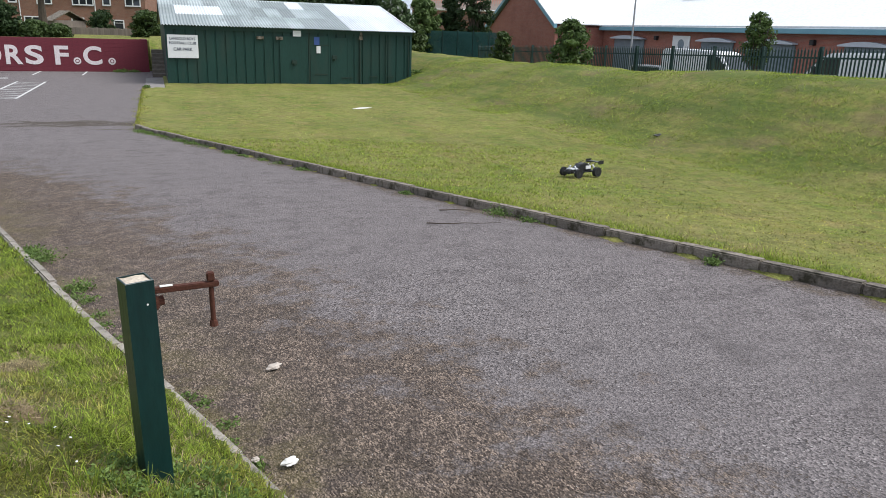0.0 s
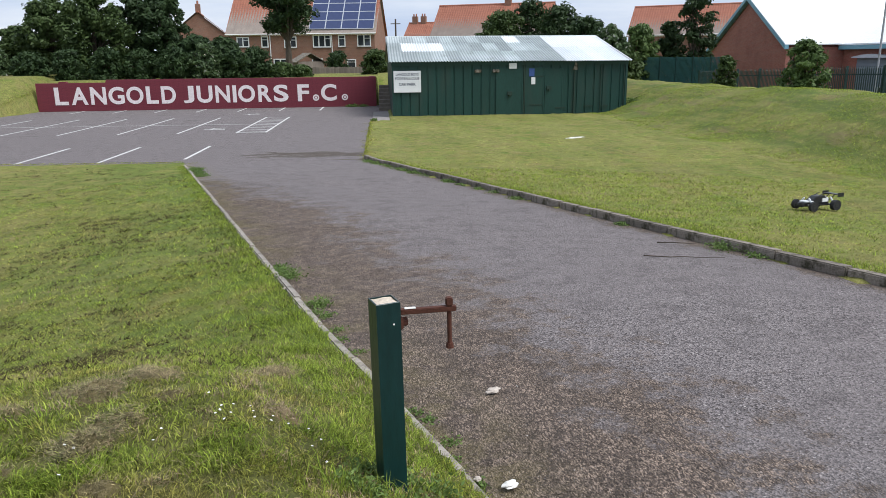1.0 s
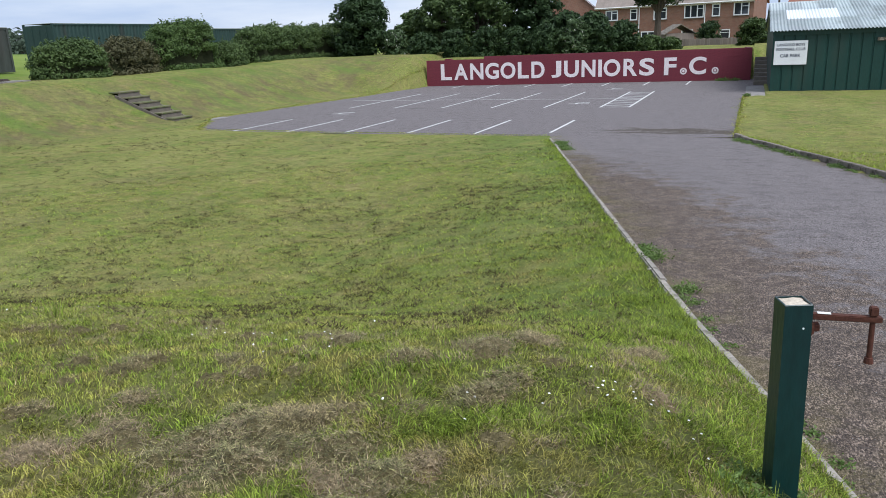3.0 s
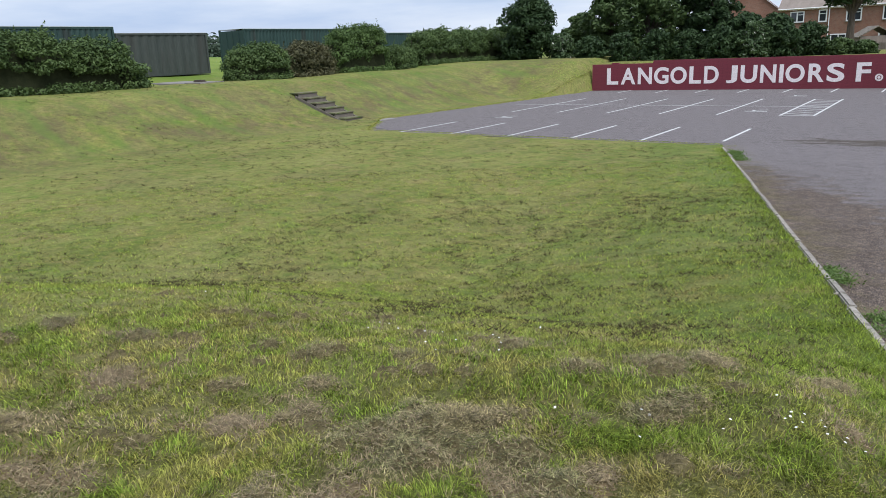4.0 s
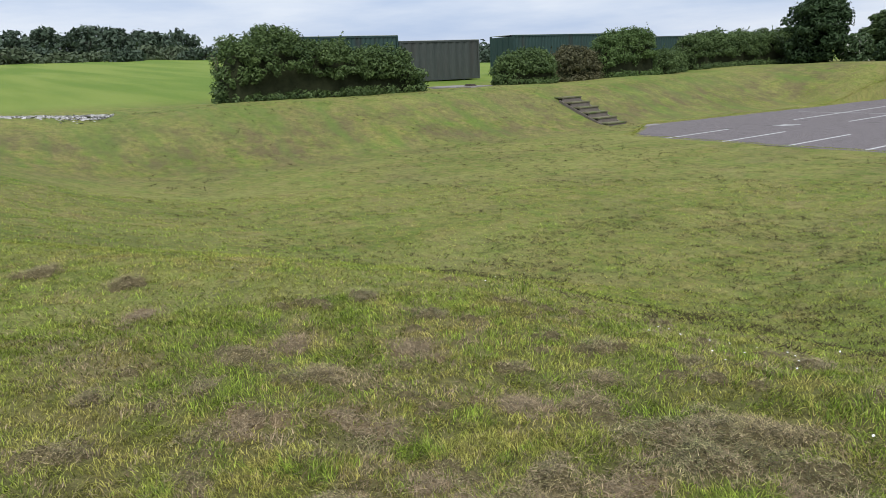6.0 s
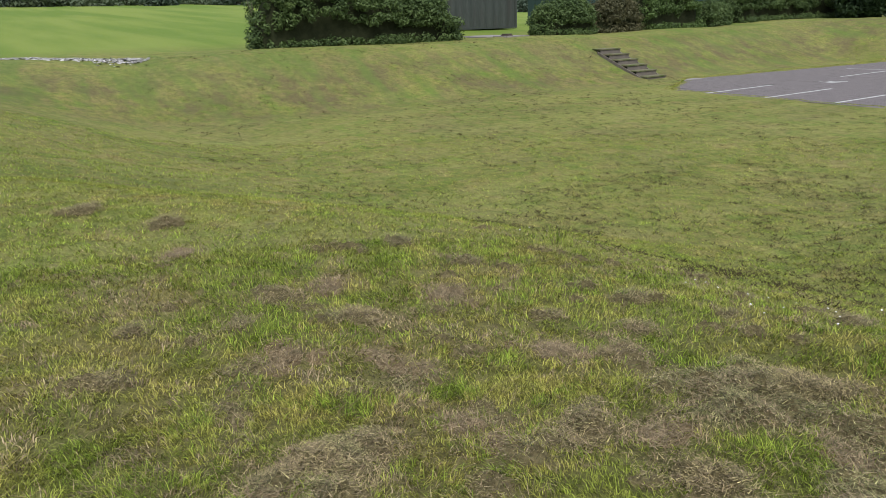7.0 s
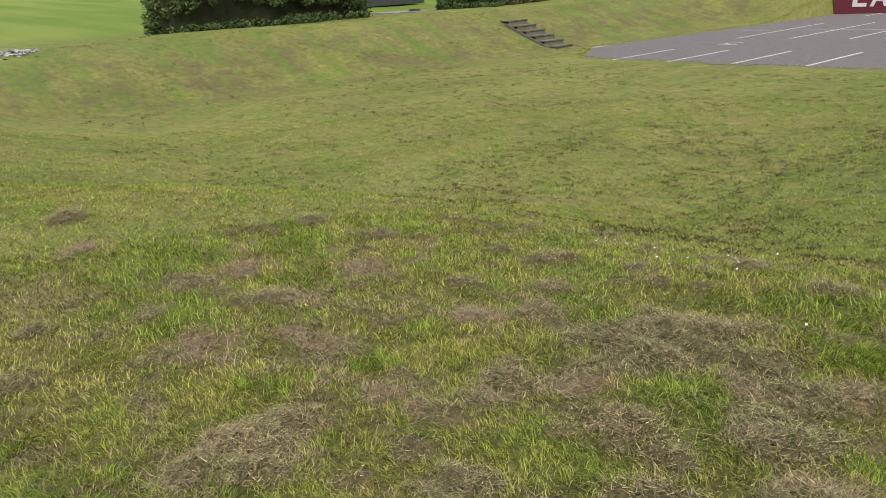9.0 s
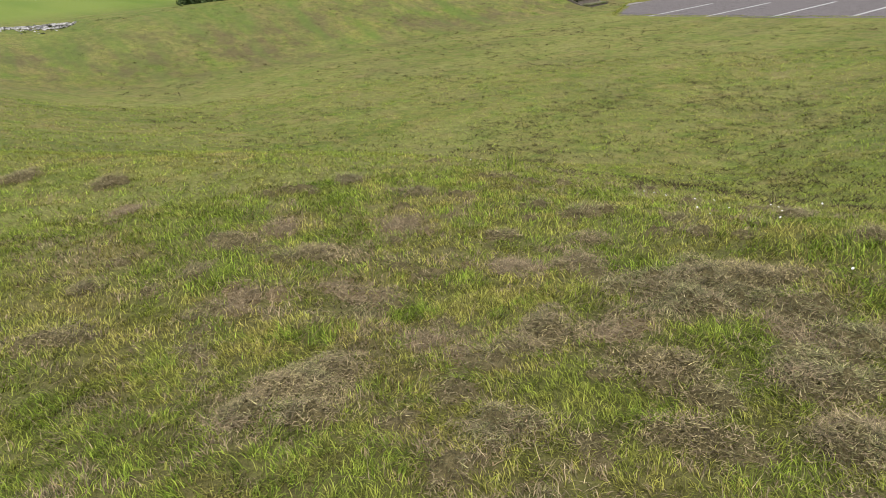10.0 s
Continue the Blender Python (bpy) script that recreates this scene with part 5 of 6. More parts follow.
# windows: x, z, w, h, panes; heights above the house's base
house_a, LA, EA, RA = house((ax, ay), (bx, by), 8.4, 1.1, 5.75, 10.2, [(1.0, 3.25, 1.4, 1.1, 2), (3.75, 3.2, 0.8, 1.2, 1), (6.3, 3.15, 1.4, 1.2, 2), (9.5, 3.15, 2.0, 1.35, 3), (12.3, 3.2, 0.8, 1.25, 1), (14.4, 3.2, 1.5, 1.3, 2), (9.3, 1.0, 1.2, 1.0, 2), (13.2, 0.9, 1.0, 1.0, 1), (5.0, 0.8, 1.5, 1.2, 2)], "red brick semi-detached house with orange tile roof", ((3.0, 0.0), (15.0, 0.6)))
for x in (4.75, 11.6):
    part("downpipe", tube((x, -0.06, -0.3), (x, -0.06, EA - 0.1), 0.05, sides=8), M_UPVC, house_a)
ang = math.atan2(RA - EA, 4.2)
for i in range(4):
    for j in range(4):
        sp = part("solar_panel", box(0, 0, 0, 1.72, 1.25, 0.04, 0.0), M_SOLAR, house_a, "dark blue solar panel in a pale frame")
        sp.matrix_basis = Matrix.Translation((9.1 + i * 1.78, 0, EA)) @ Matrix.Rotation(ang, 4, "X") @ Matrix.Translation((0, 0.45 + j * 1.3, 0.16))
        for x0, y0, x1, y1 in ((-0.03, -0.03, 1.75, 0.02), (-0.03, 1.23, 1.75, 1.28), (-0.03, 0.021, 0.02, 1.229), (1.7, 0.021, 1.75, 1.229)):
            part("panel_frame", box(x0, y0, -0.01, x1, y1, 0.05), M_ALU, sp)
gx1, gy1 = at_bearing(10.4, 100)
hb, LB, EB, RB = house((gx1, gy1), (gx1 - 1.5, gy1 + 10.0), 8.0, 1.2, 5.6, 8.8, [(2.0, 3.0, 1.2, 1.1, 2)], "brick house with orange tiled gable roof and chimney", ((1.5, 0.0),))
c0, c1 = at_bearing(-1.8, 118), at_bearing(-4.6, 116)
house(c0, c1, 8.0, 1.0, 5.2, 8.4, [], "brick house with orange tiled roof and chimneys", ((0.8, 0.0), (2.2, 0.0)))
d0, d1 = at_bearing(-4.0, 98), at_bearing(-12.5, 94)
house(d0, d1, 8.0, 1.0, 5.7, 9.6, [(1.0, 3.1, 1.4, 1.2, 2), (4.0, 3.1, 1.0, 1.2, 1), (7.0, 3.1, 1.4, 1.2, 2)], "red brick house with a broad orange tile roof", ((9.0, 0.0),))
e0, e1 = at_bearing(-18.4, 100), at_bearing(-26.0, 98)
house(e0, e1, 8.0, 0.8, 5.6, 9.2, [(1.2, 3.0, 1.3, 1.2, 2), (4.6, 3.0, 1.2, 1.2, 2), (8.0, 3.0, 1.3, 1.2, 2)], "red brick house with an orange tile roof", ())
# garden things before the house
gf = tagged(new("garden_fence"), "weathered grey vertical board garden fence", "fence")
f0, f1 = Vector((*at_bearing(6.5, 70), 0)), Vector((*at_bearing(1.0, 68), 0))
board = bpy.data.meshes.new("board")
bm = box(-0.07, -0.012, 0, 0.07, 0.012, 1.55, 0.004)
bm.to_mesh(board)
bm.free()
board.materials.append(M_WOOD)
n_b = int((f1 - f0).length / 0.15)
for i in range(n_b):
    p = f0.lerp(f1, i / n_b)
    ob = new("board", board)
    ob.parent = gf
    ob.matrix_basis = pose(p.x, p.y, 0.75 + 0.03 * math.sin(i * 1.7))
cx, cy = at_bearing(3.0, 72)
tree(cx, cy, 3.75, 1.2, 1.35, M_LEAF_DARK, "dark clipped square evergreen bush in a garden", 58, lowest=0.02, count=5000, leaf=0.12, trunk=0.1, name="shrub")
gx, gy = at_bearing(5.2, 74)
gshed = thing("garden_shed", pose(gx, gy, 1.1, 0, 0, 25), "grey garden shed with a sloping roof", "shed")
part("body", box(-1.3, -1.0, 0, 1.3, 1.0, 1.7, 0.01), M_WOOD, gshed)
part("roof", prism([(-1.5, 1.65), (0, 2.5), (1.5, 1.65), (1.5, 1.58), (0, 2.42), (-1.5, 1.58)], 2.3), M_KERB, gshed).location.y = -1.15
px, py = at_bearing(-1.37, 95)
pole = thing("telegraph_pole", pose(px, py, 0.8), "dark wooden telegraph pole", "pole")
part("shaft", tube((0, 0, -0.5), (0, 0, 6.9), 0.13, 0.1, 10), M_BARK, pole)
part("crossarm", box(-0.6, -0.05, 6.3, 0.6, 0.05, 6.4, 0.01), M_BARK, pole)

# ---- red brick workshop, steel fence, vehicles ----


def workshop():
    ob = tagged(new("workshop_building"), "red brick workshop with white roof and turquoise eaves", "building")
    bm = box(45.0, -55.0, -1.8, 60.0, 34.5, 3.45)
    part("wall", wall_uv(bm), M_BRICK2, ob)
    part("eave", box(44.4, -55.5, 3.4, 45.2, 34.4, 3.72, 0.02), M_EAVE, ob, "turquoise painted eave")
    bm = prism([(44.5, 3.74), (62.0, 11.5), (62.0, 11.6), (44.5, 3.86)], 90.0)
    part("roof", bm, M_SHEETROOF, ob, "white profiled sheet roof").location.y = -55.4
    for i in range(6):
        y = 30.0 - i * 14.0
        part("rooflight", prism([(49.5, 6.16), (53.0, 7.72), (53.0, 7.76), (49.5, 6.2)], 3.4), M_CONTROOF, ob).location.y = y - 4.0
    # gable wing
    bm = prism([(34.6, -1.8), (49.5, -1.8), (49.5, 3.1), (41.6, 7.75), (34.6, 3.6)], 20.0)
    for v in bm.verts:
        v.co = Vector((40.0 + v.co.y, v.co.x, v.co.z))
    bmesh.ops.recalc_face_normals(bm, faces=bm.faces)
    part("gable_wall", wall_uv(bm), M_BRICK2, ob)
    for y0, z0, y1, z1 in ((49.9, 2.95, 41.6, 7.85), (41.6, 7.85, 34.2, 3.45)):
        for nm, mat_, x0, x1, lo, hi, label in (("bargeboard", M_EAVE, 39.6, 39.95, 0.02, 0.36, "turquoise painted bargeboard"), ("wing_roof", M_SHEETROOF, 39.64, 62.0, 0.365, 0.45, "white sheet roof of the gable wing")):
            bm = prism([(y0, z0 + lo), (y1, z1 + lo), (y1, z1 + hi), (y0, z0 + hi)], x1 - x0)
            for v in bm.verts:
                v.co = Vector((x0 + v.co.y, v.co.x, v.co.z))
            bmesh.ops.recalc_face_normals(bm, faces=bm.faces)
            part(nm, bm, mat_, ob, label)
    part("band_course", box(39.94, 34.7, 1.6, 39.99, 49.3, 1.75), M_TILE, ob)
    for y, w in ((30.2, 4.4), (19.0, 3.4), (13.6, 3.9), (6.2, 3.2), (-4.0, 3.6)):
        sh = part("shutter", box(44.9, y - w / 2, -0.8, 44.97, y + w / 2, 2.7), M_SHUTTER, ob, "grey-blue roller shutter door")
        for k in range(9):
            part("slat", box(44.87, y - w / 2, 0.05 + k * 0.29, 44.899, y + w / 2, 0.29 + k * 0.29, 0.01), M_SHUTTER, sh)
        bm = bmesh.new()
        prism([(-w / 2 - 0.2, 2.72)] + [(-w / 2 - 0.2 + (w + 0.4) * i / 8, 2.8 + 0.22 * math.sin(math.pi * i / 8)) for i in range(9)] + [(w / 2 + 0.2, 2.72)], 0.5, bm)
        cp = part("canopy", bm, M_LINTEL, sh)
        cp.matrix_basis = Matrix(((0, -1, 0, 44.98), (1, 0, 0, y), (0, 0, 1, 0), (0, 0, 0, 1)))
    for y in (26.3, 10.2, 1.6):
        lamp = part("wall_lamp", box(44.72, y - 0.18, 2.72, 44.99, y + 0.18, 3.05, 0.03), M_BLACKPL, ob)
    sg = part("notice_board", box(44.9, 22.1, 1.9, 44.98, 24.2, 3.1, 0.01), M_WHITE, ob, "white board with a plain grey mark")
    part("mark", tube((44.9, 23.1, 2.45), (44.88, 23.1, 2.45), 0.38, sides=20), M_SHUTTER, sg)
    part("flue", tube((50.0, 31.0, 5.5), (50.0, 31.0, 9.0), 0.12, sides=8), M_BLACKPL, ob)
    return ob


workshop()
yard = bmesh.new()
yard.faces.new([yard.verts.new(v) for v in ((28.6, -44, 1.17), (44.99, -44, 1.17), (44.99, 34.4, -0.712), (28.6, 34.4, -0.712))])
tagged(part("yard", yard, M_PARK), "grey tarmac yard before the workshop", "yard", kind="structure")


def fence_base(y):
    return 0.486 - 0.0242 * y


def yard_z(y):
    return 0.12 - 0.024 * y


def palisade():
    ob = tagged(new("palisade_fence"), "dark green palisade steel fence along the bank", "fence")
    me = bpy.data.meshes.new("pale")
    bm = prism([(-0.034, 0.05), (0.034, 0.05), (0.034, 1.98), (0.012, 2.02), (0.0, 2.1), (-0.012, 2.02), (-0.034, 1.98)], 0.012)
    bm.to_mesh(me)
    bm.free()
    me.materials.append(M_FENCE)
    y = 24.0
    while y > -20.0:
        p = new("pale", me)
        p.parent = ob
        p.matrix_basis = pose(28.0, y, fence_base(y), 0, 0, 90)
        y -= 0.155
    y = 24.0
    while y > -20.5:
        part("post", box(28.03, y - 0.05, fence_base(y) - 0.5, 28.15, y + 0.05, fence_base(y) + 2.12, 0.004), M_FENCE, ob)
        y -= 2.75
    for z in (0.35, 1.7):
        y = 24.0
        while y > -20.0:
            za, zb = fence_base(y) + z, fence_base(y - 2.75) + z
            bm = prism([(y, za), (y - 2.75, zb), (y - 2.75, zb + 0.06), (y, za + 0.06)], 0.04)
            for v in bm.verts:
                v.co = Vector((28.014 + v.co.y, v.co.x, v.co.z))
            bmesh.ops.recalc_face_normals(bm, faces=bm.faces)
            part("rail", bm, M_FENCE, ob)
            y -= 2.75
    return ob


palisade()


def mesh_fence():
    a, b = Vector((*at_bearing(-18.6, 66), 0)), Vector((*at_bearing(-25.4, 60), 0))
    ob = tagged(new("mesh_fence"), "green mesh panel fence before the trees", "fence")
    n = 6
    for i in range(n + 1):
        p = a.lerp(b, i / n)
        part("post", tube((p.x, p.y, 0.3), (p.x, p.y, 3.0), 0.05, sides=8), M_FENCE, ob)
    d = (b - a).normalized()
    for k in range(90):
        p = a.lerp(b, k / 89)
        part("wire", box(p.x - 0.035, p.y - 0.01, 0.4, p.x + 0.035, p.y + 0.01, 2.9), M_MESH, ob)
    return ob


mesh_fence()


def van(x, y, turn, label):
    """A panel van; its nose points along its own x."""
    ob = thing("van", pose(x, y, yard_z(y), 0, 0, turn), label, "van", "vans in the yard")
    prof = [(-2.7, 0.35), (2.55, 0.35), (2.72, 0.55), (2.7, 0.95), (2.45, 1.12), (1.75, 1.3), (1.05, 2.15), (0.75, 2.32), (-2.5, 2.38), (-2.68, 2.2)]
    bm = prism(prof, 1.96)
    bmesh.ops.translate(bm, verts=bm.verts, vec=(0, -0.98, 0))
    bmesh.ops.bevel(bm, geom=bm.edges[:], offset=0.07, segments=2, affect="EDGES")
    part("body", bm, M_CARWHITE, ob)
    bm = bmesh.new()
    bm.faces.new([bm.verts.new(v) for v in ((1.72, -0.82, 1.36), (1.72, 0.82, 1.36), (1.1, 0.74, 2.12), (1.1, -0.74, 2.12))])
    bmesh.ops.translate(bm, verts=bm.verts, vec=(0.045, 0, 0.03))
    part("windscreen", bm, M_GLASS, ob)
    for s in (-1, 1):
        part("side_window", prism([(0.35, 1.4), (1.5, 1.4), (1.0, 2.05), (0.35, 2.1)], 0.02), M_GLASS, ob).location.y = s * 0.985 - 0.01
        part("mirror", box(1.25, s * 1.02 - 0.06, 1.35, 1.42, s * 1.02 + 0.12, 1.75, 0.04), M_BLACKPL, ob)
        part("headlight", box(2.5, s * 0.7 - 0.2, 0.85, 2.73, s * 0.7 + 0.2, 1.08, 0.04), M_GLASS, ob)
        for xx in (-1.75, 1.75):
            w = part("wheel", tube((xx, s * 0.72, 0.34), (xx, s * 1.0, 0.34), 0.34, sides=20), M_RUBBER, ob)
            part("rim", tube((xx, s * 1.0, 0.34), (xx, s * 1.012, 0.34), 0.2, sides=16), M_ALU, w)
    part("bumper", box(2.5, -0.95, 0.3, 2.76, 0.95, 0.62, 0.05), M_BLACKPL, ob)
    part("grille", box(2.68, -0.5, 0.68, 2.74, 0.5, 0.86, 0.01), M_BLACKPL, ob)
    return ob


def car(x, y, turn):
    ob = thing("car", pose(x, y, yard_z(y), 0, 0, turn), "silver estate car parked in the yard", "car")
    bm = prism([(-2.1, 0.3), (2.1, 0.3), (2.15, 0.6), (1.9, 0.82), (0.95, 0.95), (0.35, 1.42), (-1.5, 1.46), (-2.05, 1.0), (-2.15, 0.6)], 1.74)
    bmesh.ops.translate(bm, verts=bm.verts, vec=(0, -0.87, 0))
    bmesh.ops.bevel(bm, geom=bm.edges[:], offset=0.08, segments=2, affect="EDGES")
    part("body", bm, M_CARSILVER, ob)
    for s in (-1, 1):
        part("side_window", prism([(-1.5, 0.98), (0.75, 0.98), (0.3, 1.36), (-1.4, 1.39)], 0.02), M_GLASS, ob).location.y = s * 0.875 - 0.01
        for xx in (-1.35, 1.35):
            w = part("wheel", tube((xx, s * 0.65, 0.31), (xx, s * 0.88, 0.31), 0.31, sides=18), M_RUBBER, ob)
            part("rim", tube((xx, s * 0.88, 0.31), (xx, s * 0.89, 0.31), 0.19, sides=14), M_ALU, w)
    return ob


vx, vy = at_bearing(-40.2, 43.5)
van(vx, vy, -75, "white panel van parked behind the steel fence")
vx, vy = at_bearing(-48.9, 38)
van(vx, vy, 122, "white panel van facing the other van behind the fence")
vx, vy = at_bearing(-36.8, 46)
car(vx, vy, -70)
lx, ly = at_bearing(-34.5, 47)
lamp_post = thing("lamp_post", pose(lx, ly, yard_z(ly)), "tall grey steel lamp post in the yard", "lamp post")
part("shaft", tube((0, 0, -0.3), (0, 0, 8.0), 0.06, 0.045, 12), M_POLE, lamp_post)
part("base_sleeve", tube((0, 0, 0), (0, 0, 1.2), 0.085, 0.08, 12), M_POLE, lamp_post)

# ---- radio-controlled buggy on the lawn ----


def buggy(x, y, turn):
    z = float(height(x, y))
    ob = thing("toy_buggy", pose(x, y, z + 0.01, 1.5, -1, turn), "black and white radio-controlled buggy standing on the lawn", "toy car")
    part("chassis", box(-0.28, -0.09, 0.075, 0.3, 0.09, 0.105, 0.01), M_BLACKPL, ob)
    bm = prism([(-0.22, 0.1), (0.34, 0.1), (0.36, 0.13), (0.15, 0.17), (0.06, 0.24), (-0.1, 0.25), (-0.22, 0.18)], 0.15)
    bmesh.ops.translate(bm, verts=bm.verts, vec=(0, -0.075, 0))
    bmesh.ops.bevel(bm, geom=bm.edges[:], offset=0.012, segments=2, affect="EDGES")
    body = part("body_shell", bm, M_BLACKPL, ob)
    part("white_panel", box(0.12, -0.08, 0.145, 0.3, 0.08, 0.165, 0.008), M_CARWHITE, body)
    part("white_panel", box(-0.2, -0.085, 0.13, -0.05, 0.085, 0.21, 0.01), M_CARWHITE, body)
    for s in (-1, 1):
        for xx, r, w in ((0.24, 0.085, 0.055), (-0.24, 0.09, 0.075)):
            wh = part("wheel", tube((xx, s * 0.16, r), (xx, s * (0.16 + w), r), r, sides=16), M_RUBBER, ob)
            part("rim", tube((xx, s * (0.16 + w), r), (xx, s * (0.163 + w), r), r * 0.4, sides=12), M_BLACKPL, wh)
            part("wishbone", tube((xx, s * 0.06, 0.1), (xx, s * 0.17, r), 0.012, sides=6), M_ALU, ob)
            part("damper", tube((xx - 0.03, s * 0.05, 0.21), (xx - 0.02, s * 0.15, r + 0.02), 0.014, sides=8), M_ALU, ob)
        part("wing_strut", tube((-0.24, s * 0.05, 0.16), (-0.36, s * 0.06, 0.25), 0.008, sides=6), M_BLACKPL, ob)
        part("roll_bar", tube((0.05, s * 0.06, 0.22), (-0.12, s * 0.05, 0.29), 0.008, sides=6), M_BLACKPL, ob)
    wing = part("rear_wing", box(-0.44, -0.16, 0.25, -0.32, 0.16, 0.262, 0.004), M_BLACKPL, ob)
    for s in (-1, 1):
        part("end_plate", box(-0.45, s * 0.16 - 0.004, 0.22, -0.31, s * 0.16 + 0.004, 0.29, 0.002), M_BLACKPL, wing)
    part("front_bumper", box(0.33, -0.09, 0.07, 0.38, 0.09, 0.12, 0.012), M_BLACKPL, ob)
    return ob


buggy(13.45, -14.8, 196)

# ---- litter, sticks, weeds ----
for x, y, w, d, mat_, label, nm in ((13.15, 0.1, 0.85, 0.13, M_PALE, "pale strip of broken plastic lying on the lawn", "debris"), (18.52, -10.33, 0.55, 0.12, M_BLACKPL, "dark flat scrap lying at the bank's foot", "debris"), (6.68, -22.44, 0.10, 0.06, M_STONE, "pale flat stone on the driveway", "stone"), (6.59, -23.61, 0.085, 0.06, M_PALE, "crumpled white litter on the driveway", "litter"), (6.44, -23.54, 0.04, 0.04, M_STONE, "small pale stone by the edging", "stone"), (5.02, -19.6, 0.07, 0.045, M_STONE, "small pale stone on the edging", "stone")):
    on_drive = edge_left(y) < x < edge_right(y)
    z = float(drive_z(y)) + 0.03 if on_drive else float(height(x, y))
    bm = bmesh.new()
    bmesh.ops.create_icosphere(bm, subdivisions=3, radius=0.5)
    for v in bm.verts:
        v.co = Vector((v.co.x * w, v.co.y * d, v.co.z * min(w, d) * 0.5)) * (1 + 0.45 * noise.noise(v.co * 3 + Vector((x, y, 0))))
    ob = tagged(part(nm, bm, mat_), label, nm)
    ob.matrix_basis = pose(x, y, z + 0.008, 0, 0, 25)


def twig(x, y, turn, length, r, label):
    z = float(drive_z(y)) + 0.04
    ob = thing("twig", pose(x, y, z, 0, 0, turn), label, "twig")
    bm = bmesh.new()
    rng = random.Random(int(x * 100))
    p = Vector((-length / 2, 0, 0))
    for i in range(6):
        q = p + Vector((length / 6, rng.uniform(-0.04, 0.04) * length, rng.uniform(-0.004, 0.008)))
        tube(p, q, r * (1 - i * 0.12), r * (1 - (i + 1) * 0.12), 6, bm)
        p = q
    part("stem", bm, M_TWIG, ob)
    return ob


twig(9.47, -18.74, -12, 0.9, 0.008, "thin dead branch lying on the driveway")
twig(9.7, -18.0, -20, 0.5, 0.009, "short dead twig near the kerb")


def weed(x, y, spread_, tall, seed, material=M_WEED, label="leafy green weed growing at the kerb", leaf=0.017, count=320):
    on_drive = edge_left(y) < x < edge_right(y)
    z = float(drive_z(y)) if on_drive else float(height(x, y))
    rng = np.random.default_rng(seed)
    ob = thing("weed", pose(x, y, z), label, "weed", "weeds at the kerb")
    bm = bmesh.new()
    for i in range(9):
        a = rng.random() * 6.283
        tube((0, 0, -0.01), (math.cos(a) * spread_ * 0.6, math.sin(a) * spread_ * 0.6, tall * rng.uniform(0.4, 0.9)), 0.003, 0.0015, 5, bm)
    tagged(part("stems", bm, material, ob), kind="stuff")
    c = rng.normal(size=(count, 3)) * np.array([spread_ * 0.45, spread_ * 0.45, tall * 0.25])
    c[:, 2] = np.abs(c[:, 2]) + tall * 0.15
    v, f = leaves(c, leaf, rng)
    raw("foliage", v, f, material, ob)
    return ob


for i, (x, y, s, t) in enumerate(((10.16, -18.3, 0.3, 0.18), (10.38, -18.74, 0.22, 0.12), (9.5, -16.4, 0.14, 0.08), (11.1, -21.2, 0.12, 0.14), (5.0, -19.1, 0.24, 0.2), (5.4, -20.22, 0.2, 0.15), (4.85, -18.7, 0.16, 0.14), (7.05, -20.76, 0.08, 0.03), (7.6, -21.9, 0.06, 0.03), (6.79, -17.54, 0.08, 0.03), (19.4, 12.6, 0.5, 0.4), (16.2, 12.5, 0.3, 0.3), (4.2, 21.6, 0.6, 0.35), (4.9, 21.7, 0.4, 0.25), (5.7, 9.0, 0.2, 0.2))):
    weed(x, y, s * 0.7, t * 0.8, 400 + i, leaf=0.017 if y < 0 else 0.06)
rng_w = random.Random(12)
for i in range(34):
    y = -4.8 - 8.8 * rng_w.random() ** 1.2
    weed(float(edge_right(y)) - rng_w.uniform(0.02, 0.1), y, rng_w.uniform(0.12, 0.34), rng_w.uniform(0.04, 0.1), 600 + i, leaf=0.016, count=200)
for i in range(16):
    y = -5.8 - 2.6 * rng_w.random()
    weed(float(edge_left(y)) + rng_w.uniform(0.0, 0.3), y, rng_w.uniform(0.1, 0.2), rng_w.uniform(0.05, 0.12), 640 + i, leaf=0.02, count=140)
for i in range(22):
    a = rng_w.uniform(0, 6.283)
    weed(6.06 + 0.26 * math.cos(a), -24.03 + 0.13 * math.sin(a), rng_w.uniform(0.05, 0.1), rng_w.uniform(0.04, 0.09), 660 + i, label="leafy green weed at the post's foot", leaf=0.013, count=110)
for i in range(14):
    y = -23.6 + rng_w.uniform(0, 5.0)
    weed(float(edge_left(y)) + rng_w.uniform(0.0, 0.12), y, rng_w.uniform(0.04, 0.1), rng_w.uniform(0.02, 0.06), 690 + i, leaf=0.013, count=90)

# ---- grass, cuttings and daisies ----


def in_bounds(x, y):
    return ~((x > edge_left(y) - 0.07) & (x < edge_right(y) + 0.15) & (y < -4.0)) & ~in_park(x, y)


